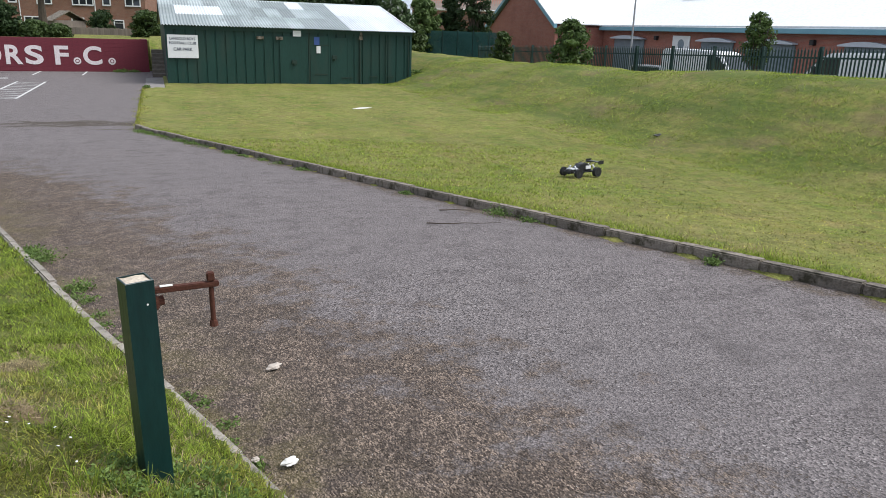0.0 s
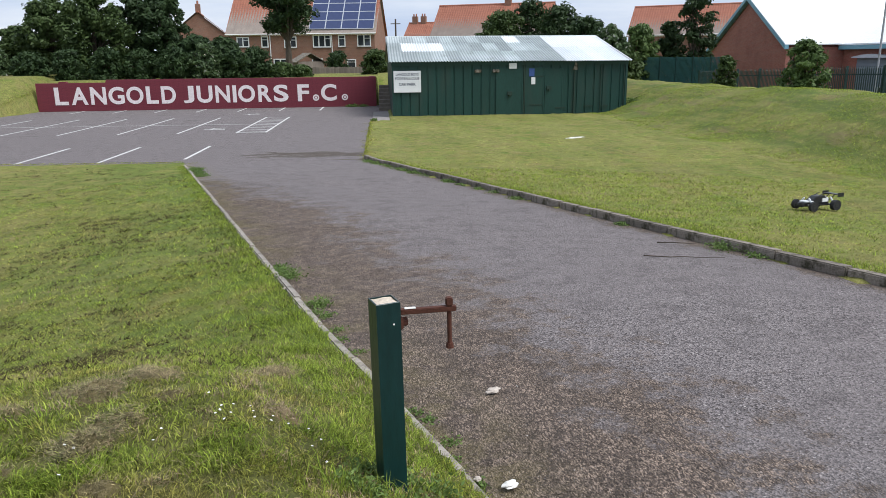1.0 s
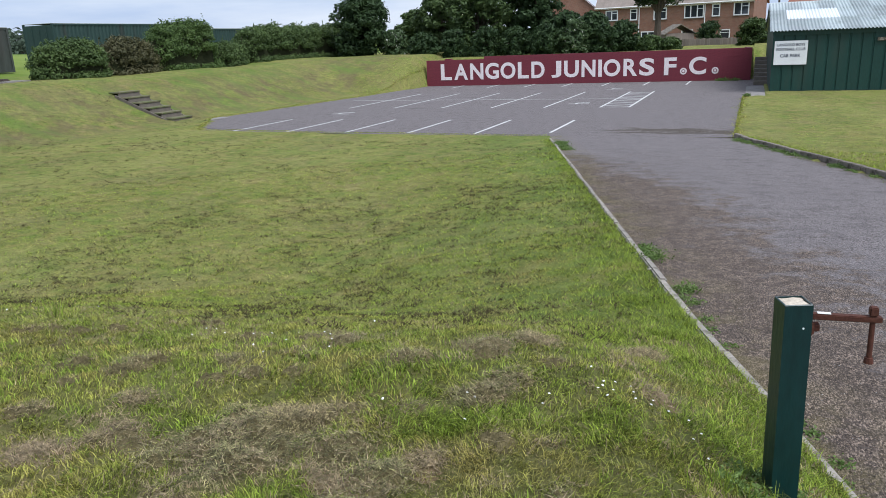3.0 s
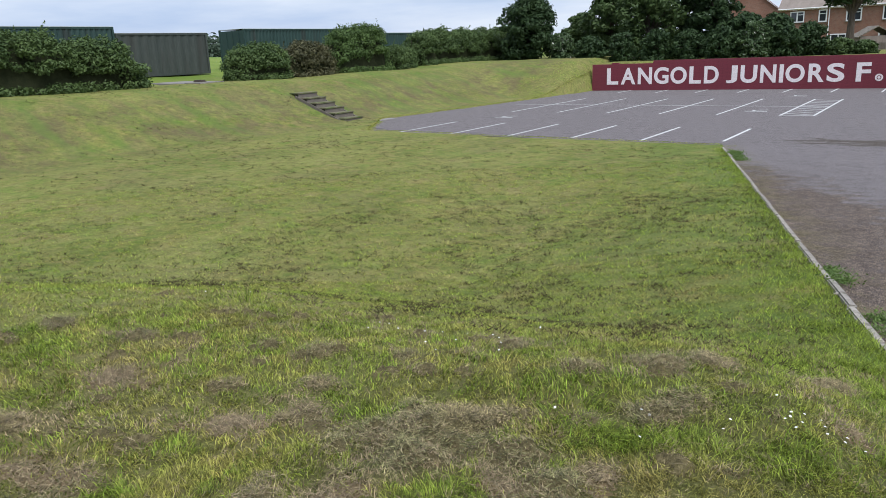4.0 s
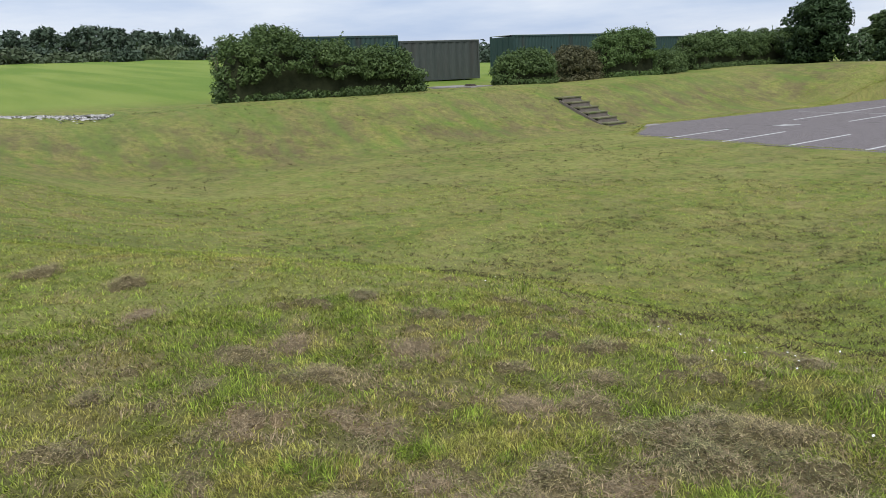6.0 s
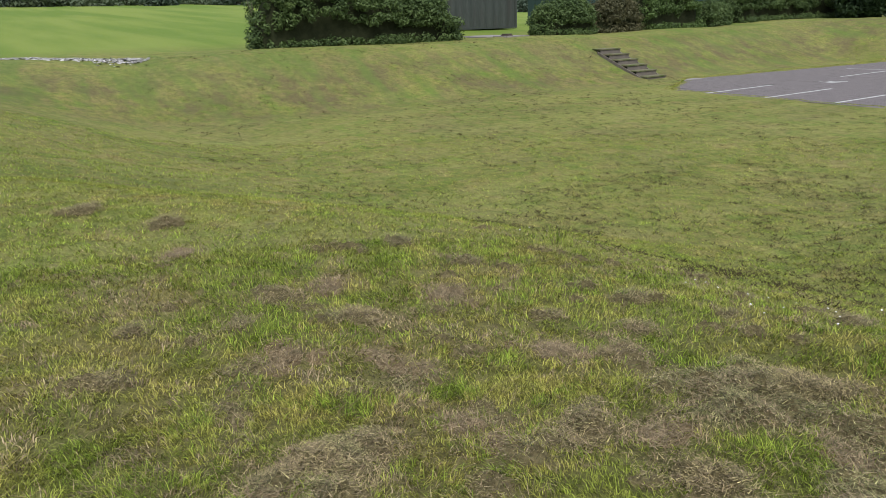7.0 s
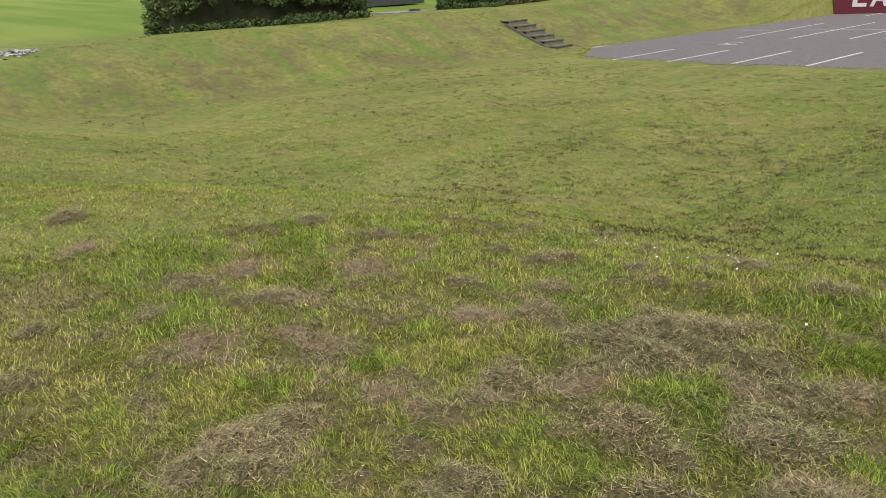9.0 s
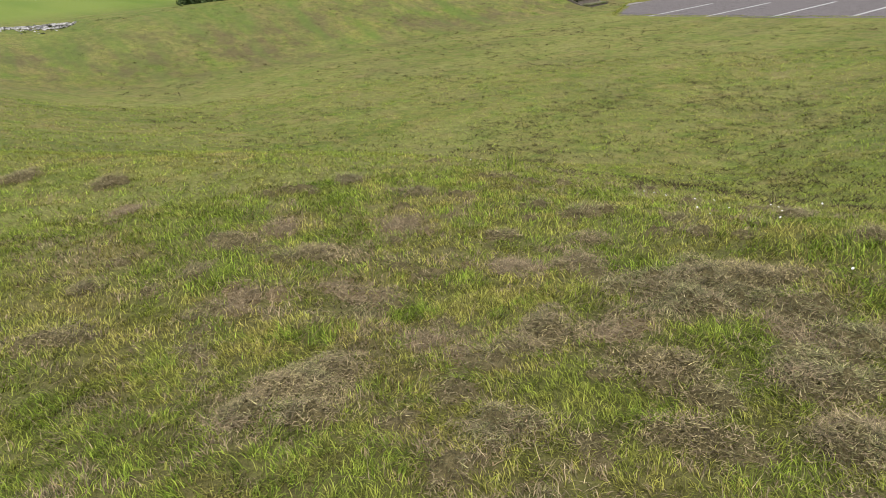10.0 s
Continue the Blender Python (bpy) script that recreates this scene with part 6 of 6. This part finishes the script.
def blades(name, x, y, tall, wide, lean, material, label, category, lift=0.0, rng=None, bent=False, heading=None):
    """Blades as slim triangles; bent ones curl over; heading: the way in plan that each one leans."""
    n = len(x)
    z = height(x, y) + 0.001 + lift
    b = rng.random(n) * 2 * np.pi if heading is None else heading
    a = rng.random(n) * 2 * np.pi if heading is None else b + np.pi / 2 + rng.normal(size=n) * 0.5
    side = np.stack([np.cos(a), np.sin(a), np.zeros(n)], -1) * (wide / 2)[:, None]
    away = np.stack([np.cos(b), np.sin(b), np.zeros(n)], -1) * (tall * lean)[:, None]
    root = np.stack([x, y, z], -1)
    up = np.zeros((n, 3))
    up[:, 2] = tall * np.sqrt(np.clip(1 - lean ** 2, 0.02, 1))
    tip = root + up + away
    i = np.arange(n)[:, None]
    if bent:
        mid = root + up * 0.72 + away * 0.36
        v = np.stack([root - side, root + side, mid + side * 0.75, mid - side * 0.75, tip], 1).reshape(-1, 3)
        f = np.concatenate([i * 5 + [0, 1, 2], i * 5 + [0, 2, 3], i * 5 + [3, 2, 4]], 1).reshape(-1, 3)
    else:
        v = np.stack([root - side, root + side, tip], 1).reshape(-1, 3)
        f = i * 3 + [0, 1, 2]
    ob = raw(name, v, f, material)
    return tagged(ob, label, category, kind="stuff")


rng_g = np.random.default_rng(77)


def scatter(x0, x1, y0, y1, per):
    n = int((x1 - x0) * (y1 - y0) * per)
    x, y = rng_g.uniform(x0, x1, n), rng_g.uniform(y0, y1, n)
    k = in_bounds(x, y)
    return x[k], y[k]


def clumped(x, y, scale, seed):
    return np.sin(x * scale + seed) * np.sin(y * scale * 1.13 + seed * 2) + 0.6 * np.sin(x * scale * 2.3 + y * scale * 1.9 + seed) + 0.4 * np.sin(y * scale * 4.1 - x * scale * 3.3)


# places on the near bank: x, y, half length, half width, all lying along one mowing direction
MOWN_ALONG = 43
HEAPS = [(4.01, -24.61, 0.44, 0.29), (4.73, -25.07, 0.18, 0.18), (4.34, -25.32, 0.12, 0.12), (4.95, -25.34, 0.22, 0.1), (4.63, -25.64, 0.12, 0.07), (3.43, -26.18, 0.24, 0.18), (3.43, -26.36, 0.11, 0.15), (3.81, -25.39, 0.11, 0.18), (4.22, -25.97, 0.13, 0.09), (4.56, -25.4, 0.1, 0.06), (3.71, -26.36, 0.08, 0.1), (3.49, -26.47, 0.09, 0.1), (2.83, -23.99, 0.1, 0.14), (4.82, -24.01, 0.26, 0.1), (5.3, -22.45, 0.23, 0.16), (4.7, -24.78, 0.1, 0.13), (4.47, -24.61, 0.07, 0.1)]
WISPS = [(1.56, -25.73, 0.18, 0.15), (2.12, -25.52, 0.24, 0.15), (1.94, -26.05, 0.11, 0.15), (2.45, -26.26, 0.08, 0.13), (3.84, -25.68, 0.06, 0.09), (3.94, -25.93, 0.05, 0.07), (3.31, -24.71, 0.11, 0.16), (2.74, -24.62, 0.11, 0.1), (2.45, -24.07, 0.07, 0.1), (3.14, -24.34, 0.11, 0.14), (4.58, -23.46, 0.12, 0.15), (4.32, -23.74, 0.07, 0.12), (3.73, -23.32, 0.14, 0.12), (4.66, -23.39, 0.13, 0.09), (-1.23, -26.36, 0.19, 0.25), (-0.59, -25.85, 0.15, 0.2), (1.7, -26.56, 0.1, 0.11), (2.25, -26.8, 0.11, 0.14), (0.93, -24.52, 0.13, 0.16), (1.59, -24.36, 0.14, 0.13), (4.79, -23.1, 0.13, 0.19)]
DRY = [(3.49, -25.71, 0.07, 0.15), (2.91, -25.55, 0.06, 0.13), (3.14, -24.97, 0.19, 0.18), (4.01, -25.22, 0.1, 0.13), (4.52, -24.81, 0.09, 0.15), (2.06, -24.85, 0.2, 0.2), (1.54, -25.36, 0.14, 0.18), (2.46, -26.03, 0.19, 0.17), (3.54, -26.54, 0.1, 0.09), (5.53, -23.51, 0.08, 0.12), (4.8, -24.61, 0.13, 0.1), (3.36, -24.68, 0.08, 0.13), (5.01, -25.19, 0.14, 0.09), (0.36, -25.98, 0.13, 0.18), (3.69, -25.68, 0.07, 0.08), (2.7, -25.65, 0.12, 0.13)]
VIVID = [(4.37, -24.98, 0.19, 0.19), (4.51, -25.63, 0.12, 0.11), (4.75, -25.56, 0.07, 0.05), (4.82, -24.25, 0.37, 0.25), (5.25, -24.81, 0.16, 0.24), (1.24, -25.85, 0.29, 0.4), (3.16, -25.56, 0.15, 0.16), (3.06, -26.01, 0.31, 0.18), (3.88, -25.87, 0.06, 0.07), (3.08, -25.21, 0.26, 0.12), (2.13, -26.01, 0.21, 0.2), (5.39, -24.07, 0.26, 0.27), (5.71, -23.65, 0.2, 0.36), (1.38, -24.94, 0.3, 0.31), (3.75, -23.72, 0.28, 0.17), (4.27, -23.94, 0.34, 0.19)]


def cover(x, y, spots, reach=0.62):
    """How far a place lies within the given patches, 0 to 1, with a ragged rim."""
    c, s = math.cos(radians(MOWN_ALONG)), math.sin(radians(MOWN_ALONG))
    rag = 0.75 + 0.6 * drift(x, y, 0.07, 31)
    best = np.zeros(len(x))
    for cx, cy, lo, sh in spots:
        u, v = (x - cx) * c + (y - cy) * s, (y - cy) * c - (x - cx) * s
        best = np.maximum(best, np.exp(-((u / (lo * reach * rag)) ** 2 + (v / (sh * reach * rag)) ** 2)))
    return best


def sward(name, ring, per, tall, wide, bent, tuft):
    """Mown turf round the head of the bank, in tufts of one colour each, between two distances from it."""
    r0, r1 = ring
    n = int(per * 0.5 * 2.15 * (r1 * r1 - r0 * r0) / tuft)
    r, a = np.sqrt(rng_g.uniform(r0 * r0, r1 * r1, n)), radians(33.5) + radians(61.5) * rng_g.uniform(-1, 1, n) * (1 + 0.12 * np.abs(rng_g.normal(size=n)))
    x, y = 5.65 - r * np.sin(a), -26.95 + r * np.cos(a)
    k = in_bounds(x, y) & (x > -16.0)
    x, y = x[k], y[k]
    n = len(x)
    near = x > -4.0
    hay, dry, green = (np.where(near, cover(x, y, s), 0.0) for s in (HEAPS + WISPS, DRY, VIVID))
    k = rng_g.random(n) > 0.8 * hay + 0.4 * dry + 0.6 * (drift(x, y, 0.06, 3) < 0.38)
    x, y, dry, green = x[k], y[k], dry[k], green[k]
    n = len(x)
    brown = drift(x, y, 0.45, 7) * 0.5 + drift(x, y, 0.12, 8) * 0.5 + 0.3 * dry - 0.3 * green + rng_g.normal(size=n) * 0.09
    fresh = drift(x, y, 0.7, 9) * 0.55 + drift(x, y, 0.16, 10) * 0.45 + 0.45 * green - 0.3 * dry + rng_g.normal(size=n) * 0.1
    verge = step01((x - edge_left(y) + 1.1) / 0.8) * (y > -25.5)
    fresh = fresh + 0.3 * verge
    kind = np.where(brown > 0.67, 2, np.where(fresh > 0.62, 1, 0))
    kind = np.where((kind == 2) & (brown > 0.8), 3, kind)
    kind = np.where((r1 > 6.0) & (rng_g.random(n) < 0.7), np.minimum(kind, 1), kind)
    lush_by = 1.0 + 0.35 * green + 0.5 * verge
    turn = drift(x, y, 0.5, 12) * 12 + rng_g.normal(size=n) * 0.9
    for i, (mat_, label, scale) in enumerate(((M_BLADE, "short mown grass blades, green to straw", 1.0), (M_VIVID, "short bright green mown grass", 1.25), (M_STRAW, "dry straw-coloured mown stalks", 0.9), (M_HAY, "grey-brown dead mown grass", 0.8))):
        j = np.flatnonzero(kind == i)
        j = np.repeat(j, tuft)
        m = len(j)
        bx, by = x[j] + rng_g.normal(size=m) * 0.0045 * tuft ** 0.5 * (wide / 0.0026), y[j] + rng_g.normal(size=m) * 0.0045 * tuft ** 0.5 * (wide / 0.0026)
        k = in_bounds(bx, by)
        bx, by, j = bx[k], by[k], j[k]
        m = len(j)
        blades(name, bx, by, tall * scale * lush_by[j] * rng_g.uniform(0.5, 1.6, m), wide * rng_g.uniform(0.7, 1.3, m), rng_g.uniform(0.6, 0.985, m), mat_, label, "grass", rng=rng_g, bent=bent, heading=turn[j] + rng_g.normal(size=m) * 0.9)


sward("grass", (1.2, 2.9), 20000, 0.027, 0.003, True, 9)
sward("grass", (2.7, 5.4), 9500, 0.029, 0.0045, True, 7)
sward("grass", (5.0, 9.5), 3600, 0.026, 0.0065, False, 5)
sward("grass", (9.2, 19.0), 560, 0.03, 0.011, False, 4)
x, y = scatter(7.0, 19.0, -24.0, 11.0, 260)
k = rng_g.random(len(x)) < step01((9.0 - y) / 24.0)
x, y = x[k], y[k]
blades("grass", x, y, 0.02 * rng_g.uniform(0.5, 1.7, len(x)), 0.014 * rng_g.uniform(0.7, 1.3, len(x)), rng_g.uniform(0.55, 0.995, len(x)), M_BLADE, "short mown grass blades, green to straw", "grass", rng=rng_g)
# longer grass by the post, along the edging and in tufts left standing
x, y = scatter(3.0, 6.6, -25.6, -20.5, 5200)
v = step01((x - edge_left(y) + 1.0) / 0.9)
k = rng_g.random(len(x)) < 0.75 * v * (drift(x, y, 0.16, 14) > 0.42) + 0.5 * cover(x, y, VIVID) * (drift(x, y, 0.09, 15) > 0.45) - 0.8 * cover(x, y, HEAPS)
x, y, v = x[k], y[k], v[k]
n = len(x)
blades("grass_tufts", x, y, rng_g.uniform(0.025, 0.055, n) * (1 + 0.5 * v), rng_g.uniform(0.0024, 0.004, n), rng_g.uniform(0.6, 0.985, n), M_VIVID, "longer bright green grass tufts", "grass", rng=rng_g, bent=True, heading=drift(x, y, 0.25, 16) * 12 + rng_g.normal(size=n) * 0.8)
# rough uncut grass on the steep banks
for x0, x1, y0, y1, per in ((17.0, 23.5, -24.0, 14.0, 520), (-17.5, -14.3, 13.5, 21.0, 300)):
    x, y = scatter(x0, x1, y0, y1, per)
    k = clumped(x, y, 0.8, 3.0) + 0.8 * rng_g.normal(size=len(x)) > -0.1
    x, y = x[k], y[k]
    n = len(x)
    blades("rough_grass", x, y, rng_g.uniform(0.04, 0.1, n), rng_g.uniform(0.009, 0.018, n), rng_g.uniform(0.7, 0.98, n), M_VIVID, "rough longer grass on the steep bank", "grass", rng=rng_g)
# dark crumbs of cut turf on the slopes and the lawn, in drifts
for x0, x1, y0, y1, count, big in ((-14.0, 4.5, -23.0, -5.5, 5200, 1.3), (-4.0, 5.2, -22.5, -13.0, 5200, 1.0), (8.0, 20.0, -24.0, 9.0, 1100, 0.9), (-24.0, -14.0, -22.0, 0.0, 1800, 1.6)):
    cx, cy = rng_g.uniform(x0, x1, count), rng_g.uniform(y0, y1, count)
    k = drift(cx, cy, 1.6, 17) * 0.6 + drift(cx, cy, 0.4, 18) * 0.4 + 0.12 * rng_g.normal(size=count) > 0.5
    cx, cy = cx[k], cy[k]
    reps = rng_g.integers(3, 14, len(cx))
    size = np.repeat(rng_g.uniform(0.01, 0.05, len(cx)), reps) * big
    x = np.repeat(cx, reps) + rng_g.normal(size=reps.sum()) * size * 1.6
    y = np.repeat(cy, reps) + rng_g.normal(size=reps.sum()) * size
    k = in_bounds(x, y)
    x, y = x[k], y[k]
    n = len(x)
    blades("turf_crumbs", x, y, rng_g.uniform(0.02, 0.055, n) * big, rng_g.uniform(0.006, 0.015, n) * big, rng_g.uniform(0.72, 0.985, n), M_CRUMB, "dark crumbs of cut turf lying on the grass", "cut grass", rng_g.uniform(0.012, 0.026, n), rng_g)
# kerb-side fringe on the lawn
y = -4.5 - 21 * rng_g.random(30000)
x = edge_right(y) + 0.11 + np.abs(rng_g.normal(size=len(y))) * (0.16 + 0.14 * drift(y, y * 0, 1.5, 22))
k = rng_g.random(len(x)) < 0.35 + 0.65 * step01((drift(x, y, 0.5, 23) - 0.3) / 0.3) * step01((-10 - y) / 6)
x, y = x[k], y[k]
blades("grass_fringe", x, y, rng_g.uniform(0.03, 0.09, len(x)), rng_g.uniform(0.005, 0.01, len(x)), rng_g.uniform(0.3, 0.95, len(x)), M_VIVID, "longer bright green grass fringe behind the kerb", "grass", rng=rng_g)
y = -5.5 - 20 * rng_g.random(9000)
x = edge_left(y) - 0.08 - np.abs(rng_g.normal(size=len(y))) * 0.12
blades("grass_fringe", x, y, rng_g.uniform(0.03, 0.07, len(x)), rng_g.uniform(0.003, 0.007, len(x)), rng_g.uniform(0.2, 0.9, len(x)), M_VIVID, "longer green grass fringe along the edging", "grass", rng=rng_g)


# ragged turf along the tarmac
for (x0, y0), (x1, y1) in ((PARK[0], PARK[1]), (PARK[1], PARK[2]), (PARK[2], PARK[3]), (PARK[4], PARK[5]), (PARK[9], PARK[0]), (PARK[8], PARK[9])):
    run = math.hypot(x1 - x0, y1 - y0)
    n = int(run * 240)
    t = rng_g.random(n)
    nx, ny = (y1 - y0) / run, -(x1 - x0) / run
    off = rng_g.normal(size=n) * 0.14 * (0.6 + 0.7 * np.sin(t * run * 2.3) * np.sin(t * run * 0.9)) + 0.05
    x, y = x0 + (x1 - x0) * t + nx * off, y0 + (y1 - y0) * t + ny * off
    blades("grass_fringe", x, y, rng_g.uniform(0.02, 0.05, n), rng_g.uniform(0.01, 0.024, n), rng_g.uniform(0.3, 0.97, n), M_BLADE, "ragged turf creeping over the tarmac edge", "grass", 0.02, rng=rng_g)


def patches(spots, per, material, mat_, name, label, tall, lift, flat):
    """Loose cut grass lying in uneven heaps of small wisps over a matted core."""
    ca, sa = math.cos(radians(MOWN_ALONG)), math.sin(radians(MOWN_ALONG))
    for cx, cy, lo, sh in spots:
        wisps = int(6 + 520 * lo * sh)
        w = np.clip(rng_g.normal(size=(wisps, 2)) * 0.4, -0.9, 0.9)
        size = 0.014 + 0.045 * rng_g.random(wisps) ** 1.4
        wx, wy = cx + w[:, 0] * lo * ca - w[:, 1] * sh * sa, cy + w[:, 0] * lo * sa + w[:, 1] * sh * ca
        # matted core
        gx, gy = np.arange(wx.min() - 0.08, wx.max() + 0.09, 0.012), np.arange(wy.min() - 0.08, wy.max() + 0.09, 0.012)
        xx, yy = np.meshgrid(gx, gy)
        h = np.zeros(xx.shape)
        for px, py, r in zip(wx, wy, size):
            h = np.maximum(h, r / 0.05 * np.exp(-((xx - px) ** 2 / 1.6 + (yy - py) ** 2) / (2 * r * r)))
        h = h * (0.55 + 0.9 * drift(xx, yy, 0.045, 41)) * rng_g.uniform(0.75, 1.15, xx.shape)
        zz = height(xx, yy) + lift * (h - 0.45)
        idx = np.arange(xx.size).reshape(xx.shape)
        f = np.stack([idx[:-1, :-1], idx[:-1, 1:], idx[1:, 1:], idx[1:, :-1]], -1).reshape(-1, 4)
        f = f[(h.ravel()[f].max(1) > 0.45) & in_bounds(xx.ravel()[f[:, 0]], yy.ravel()[f[:, 0]])]
        used, f = np.unique(f, return_inverse=True)
        v = np.stack([xx, yy, zz], -1).reshape(-1, 3)[used]
        if len(used) > 8:
            tagged(raw("matted_" + name, v, f.reshape(-1, 4), mat_), label + ", matted core", "cut grass", kind="stuff")
        n = int(per * lo * sh)
        k = rng_g.choice(wisps, n, p=size ** 1.5 / (size ** 1.5).sum())
        off = rng_g.normal(size=(n, 2)) * size[k][:, None]
        x, y = wx[k] + off[:, 0] * 1.3, wy[k] + off[:, 1] * 1.2
        heap = lift * size[k] / 0.05 * np.exp(-(off ** 2).sum(1) / (2 * size[k] ** 2)) * rng_g.uniform(0.3, 1.0, n)
        j = in_bounds(x, y)
        x, y, heap, k = x[j], y[j], heap[j], k[j]
        n = len(x)
        lay = rng_g.random(wisps) * 6.283
        tone = rng_g.random(wisps)
        pale = rng_g.random(n) < 0.15 + 0.5 * (tone[k] > 0.6)
        for pick, mat_b in ((~pale, material), (pale, M_STRAW)):
            m = int(pick.sum())
            blades(name, x[pick], y[pick], tall * (0.6 + 2.0 * rng_g.random(m) ** 3), rng_g.uniform(0.002, 0.004, m), rng_g.uniform(flat, 0.998, m), mat_b, label, "cut grass", (heap + 0.01)[pick], rng_g, heading=lay[k[pick]] + rng_g.normal(size=m) * 1.6)


patches(HEAPS, 150000, M_HAY, M_THATCH, "grass_cuttings", "grey-brown heaps of old mown grass on the bank", 0.022, 0.07, 0.93)
patches(WISPS, 85000, M_HAY, M_THATCH, "grass_cuttings", "small grey-brown wisps of old mown grass", 0.021, 0.05, 0.93)
patches(DRY, 60000, M_STRAW, M_MAT, "dry_grass", "flattened straw-coloured dead grass on the bank", 0.026, 0.016, 0.93)
SCATTERED = [(rng_g.uniform(0.5, 5.6), rng_g.uniform(-27.0, -22.8), rng_g.uniform(0.02, 0.09), rng_g.uniform(0.02, 0.06)) for _ in range(95)]
patches(SCATTERED, 90000, M_HAY, M_THATCH, "grass_cuttings", "small grey-brown wisps of old mown grass", 0.018, 0.04, 0.93)
# stray cuttings all over the near bank
x, y = scatter(0.5, 6.5, -27.3, -22.5, 900)
k = drift(x, y, 0.5, 19) > 0.42
x, y = x[k], y[k]
blades("loose_straw", x, y, rng_g.uniform(0.03, 0.09, len(x)), rng_g.uniform(0.0014, 0.0026, len(x)), rng_g.uniform(0.85, 0.998, len(x)), M_STRAW, "loose dry straws scattered over the mown grass", "cut grass", rng_g.uniform(0.012, 0.04, len(x)), rng_g)
# taller seeding tufts at the slope's brow
for cx, cy, r, n, h in ((1.25, -23.2, 0.09, 110, 0.15), (0.3, -23.6, 0.5, 120, 0.07), (-1.1, -23.1, 0.6, 120, 0.07), (-2.9, -22.2, 0.8, 120, 0.07), (5.9, -24.15, 0.2, 400, 0.1)):
    x, y = cx + rng_g.normal(size=n) * r, cy + rng_g.normal(size=n) * r * 0.35
    k = in_bounds(x, y)
    x, y = x[k], y[k]
    n = len(x)
    blades("tall_grass", x, y, h * rng_g.uniform(0.5, 1.4, n), rng_g.uniform(0.0025, 0.005, n), rng_g.uniform(0.3, 0.9, n), M_VIVID, "tall uncut grass tuft on the brow of the bank", "grass", rng=rng_g, bent=True)


def daisies():
    spots = []
    for cx, cy, s, n in ((5.42, -23.85, 0.2, 18), (3.2, -23.55, 0.45, 14), (4.9, -24.1, 0.3, 5), (-0.41, -25.03, 0.02, 1), (0.5, -23.0, 1.6, 8), (-3, -18, 4, 10)):
        spots += [(cx + rng_g.normal() * s, cy + rng_g.normal() * s * 0.6) for _ in range(n)]
    verts, faces = [], []
    for x, y in spots:
        z = float(height(x, y)) + rng_g.uniform(0.035, 0.055)
        tilt = rng_g.normal(size=2) * 0.25
        o = len(verts)
        verts.append((x, y, z + 0.003))
        for i in range(10):
            a = i * 0.6283
            r = 0.0065 * (1.0 if i % 2 else 0.8)
            verts.append((x + math.cos(a) * r, y + math.sin(a) * r, z + r * (tilt[0] * math.cos(a) + tilt[1] * math.sin(a))))
        faces += [(o, o + 1 + i, o + 1 + (i + 1) % 10) for i in range(10)]
    return tagged(raw("daisies", verts, faces, M_PETAL), "small white daisies scattered in the grass", "flowers", kind="stuff")


daisies()


def drive_litter(n, material, size, name, label, loose_share, slim=0.45, kerb_share=0.0):
    """Leaf scraps, bark and chips lying on the driveway, thickest along the edging."""
    y = rng_g.uniform(-26.5, -9.0, n)
    off = np.abs(rng_g.normal(size=n)) * 1.0 + 0.02
    off = np.where(rng_g.random(n) < loose_share, rng_g.random(n) * 5.2, off)
    x = np.where(rng_g.random(n) < kerb_share, edge_right(y) - 0.03 - np.abs(rng_g.normal(size=n)) * 0.22, edge_left(y) + off)
    k = (x < edge_right(y) - 0.02) & (clumped(x, y, 3.0, 6.0) + 0.7 * rng_g.normal(size=n) > -0.2)
    x, y = x[k], y[k]
    f = (x - edge_left(y)) / (edge_right(y) - edge_left(y))
    z = drive_z(y) + 0.011 + 0.03 * np.sin(np.pi * f)
    v, f = leaves(np.stack([x, y, z], -1), size, rng_g, slim)
    v = v.reshape(-1, 4, 3)
    mid = v.mean(1, keepdims=True)
    v = mid + (v - mid) * np.array([1, 1, 0.35])
    return tagged(raw(name, v.reshape(-1, 3), f, material), label, "leaf litter", kind="stuff")


drive_litter(40000, M_TWIG, 0.014, "dark_litter", "dark scraps of bark and leaf on the driveway", 0.15, 0.4, 0.12)
drive_litter(34000, M_LITTER, 0.013, "pale_litter", "dry tan leaf scraps and stalks on the driveway", 0.22, 0.22, 0.12)
drive_litter(9000, M_GRAVEL, 0.006, "loose_chips", "loose pale stone chips on the driveway", 0.9)


def gravel_patch():
    n = 1500
    t, s = rng_g.random(n), rng_g.normal(size=n)
    x = -26.0 + 3.6 * t + s * 0.35
    y = -25.6 + 4.4 * t - s * 0.3
    z = height(x, y) + 0.02
    v, f = leaves(np.stack([x, y, z], -1), 0.09, rng_g, 1.2)
    v = v.reshape(-1, 4, 3)
    mid = v.mean(1, keepdims=True)
    v = mid + (v - mid) * np.array([1, 1, 0.4])
    return tagged(raw("gravel", v.reshape(-1, 3), f, M_GRAVEL), "patch of pale loose gravel in the grass", "gravel", kind="stuff")


gravel_patch()
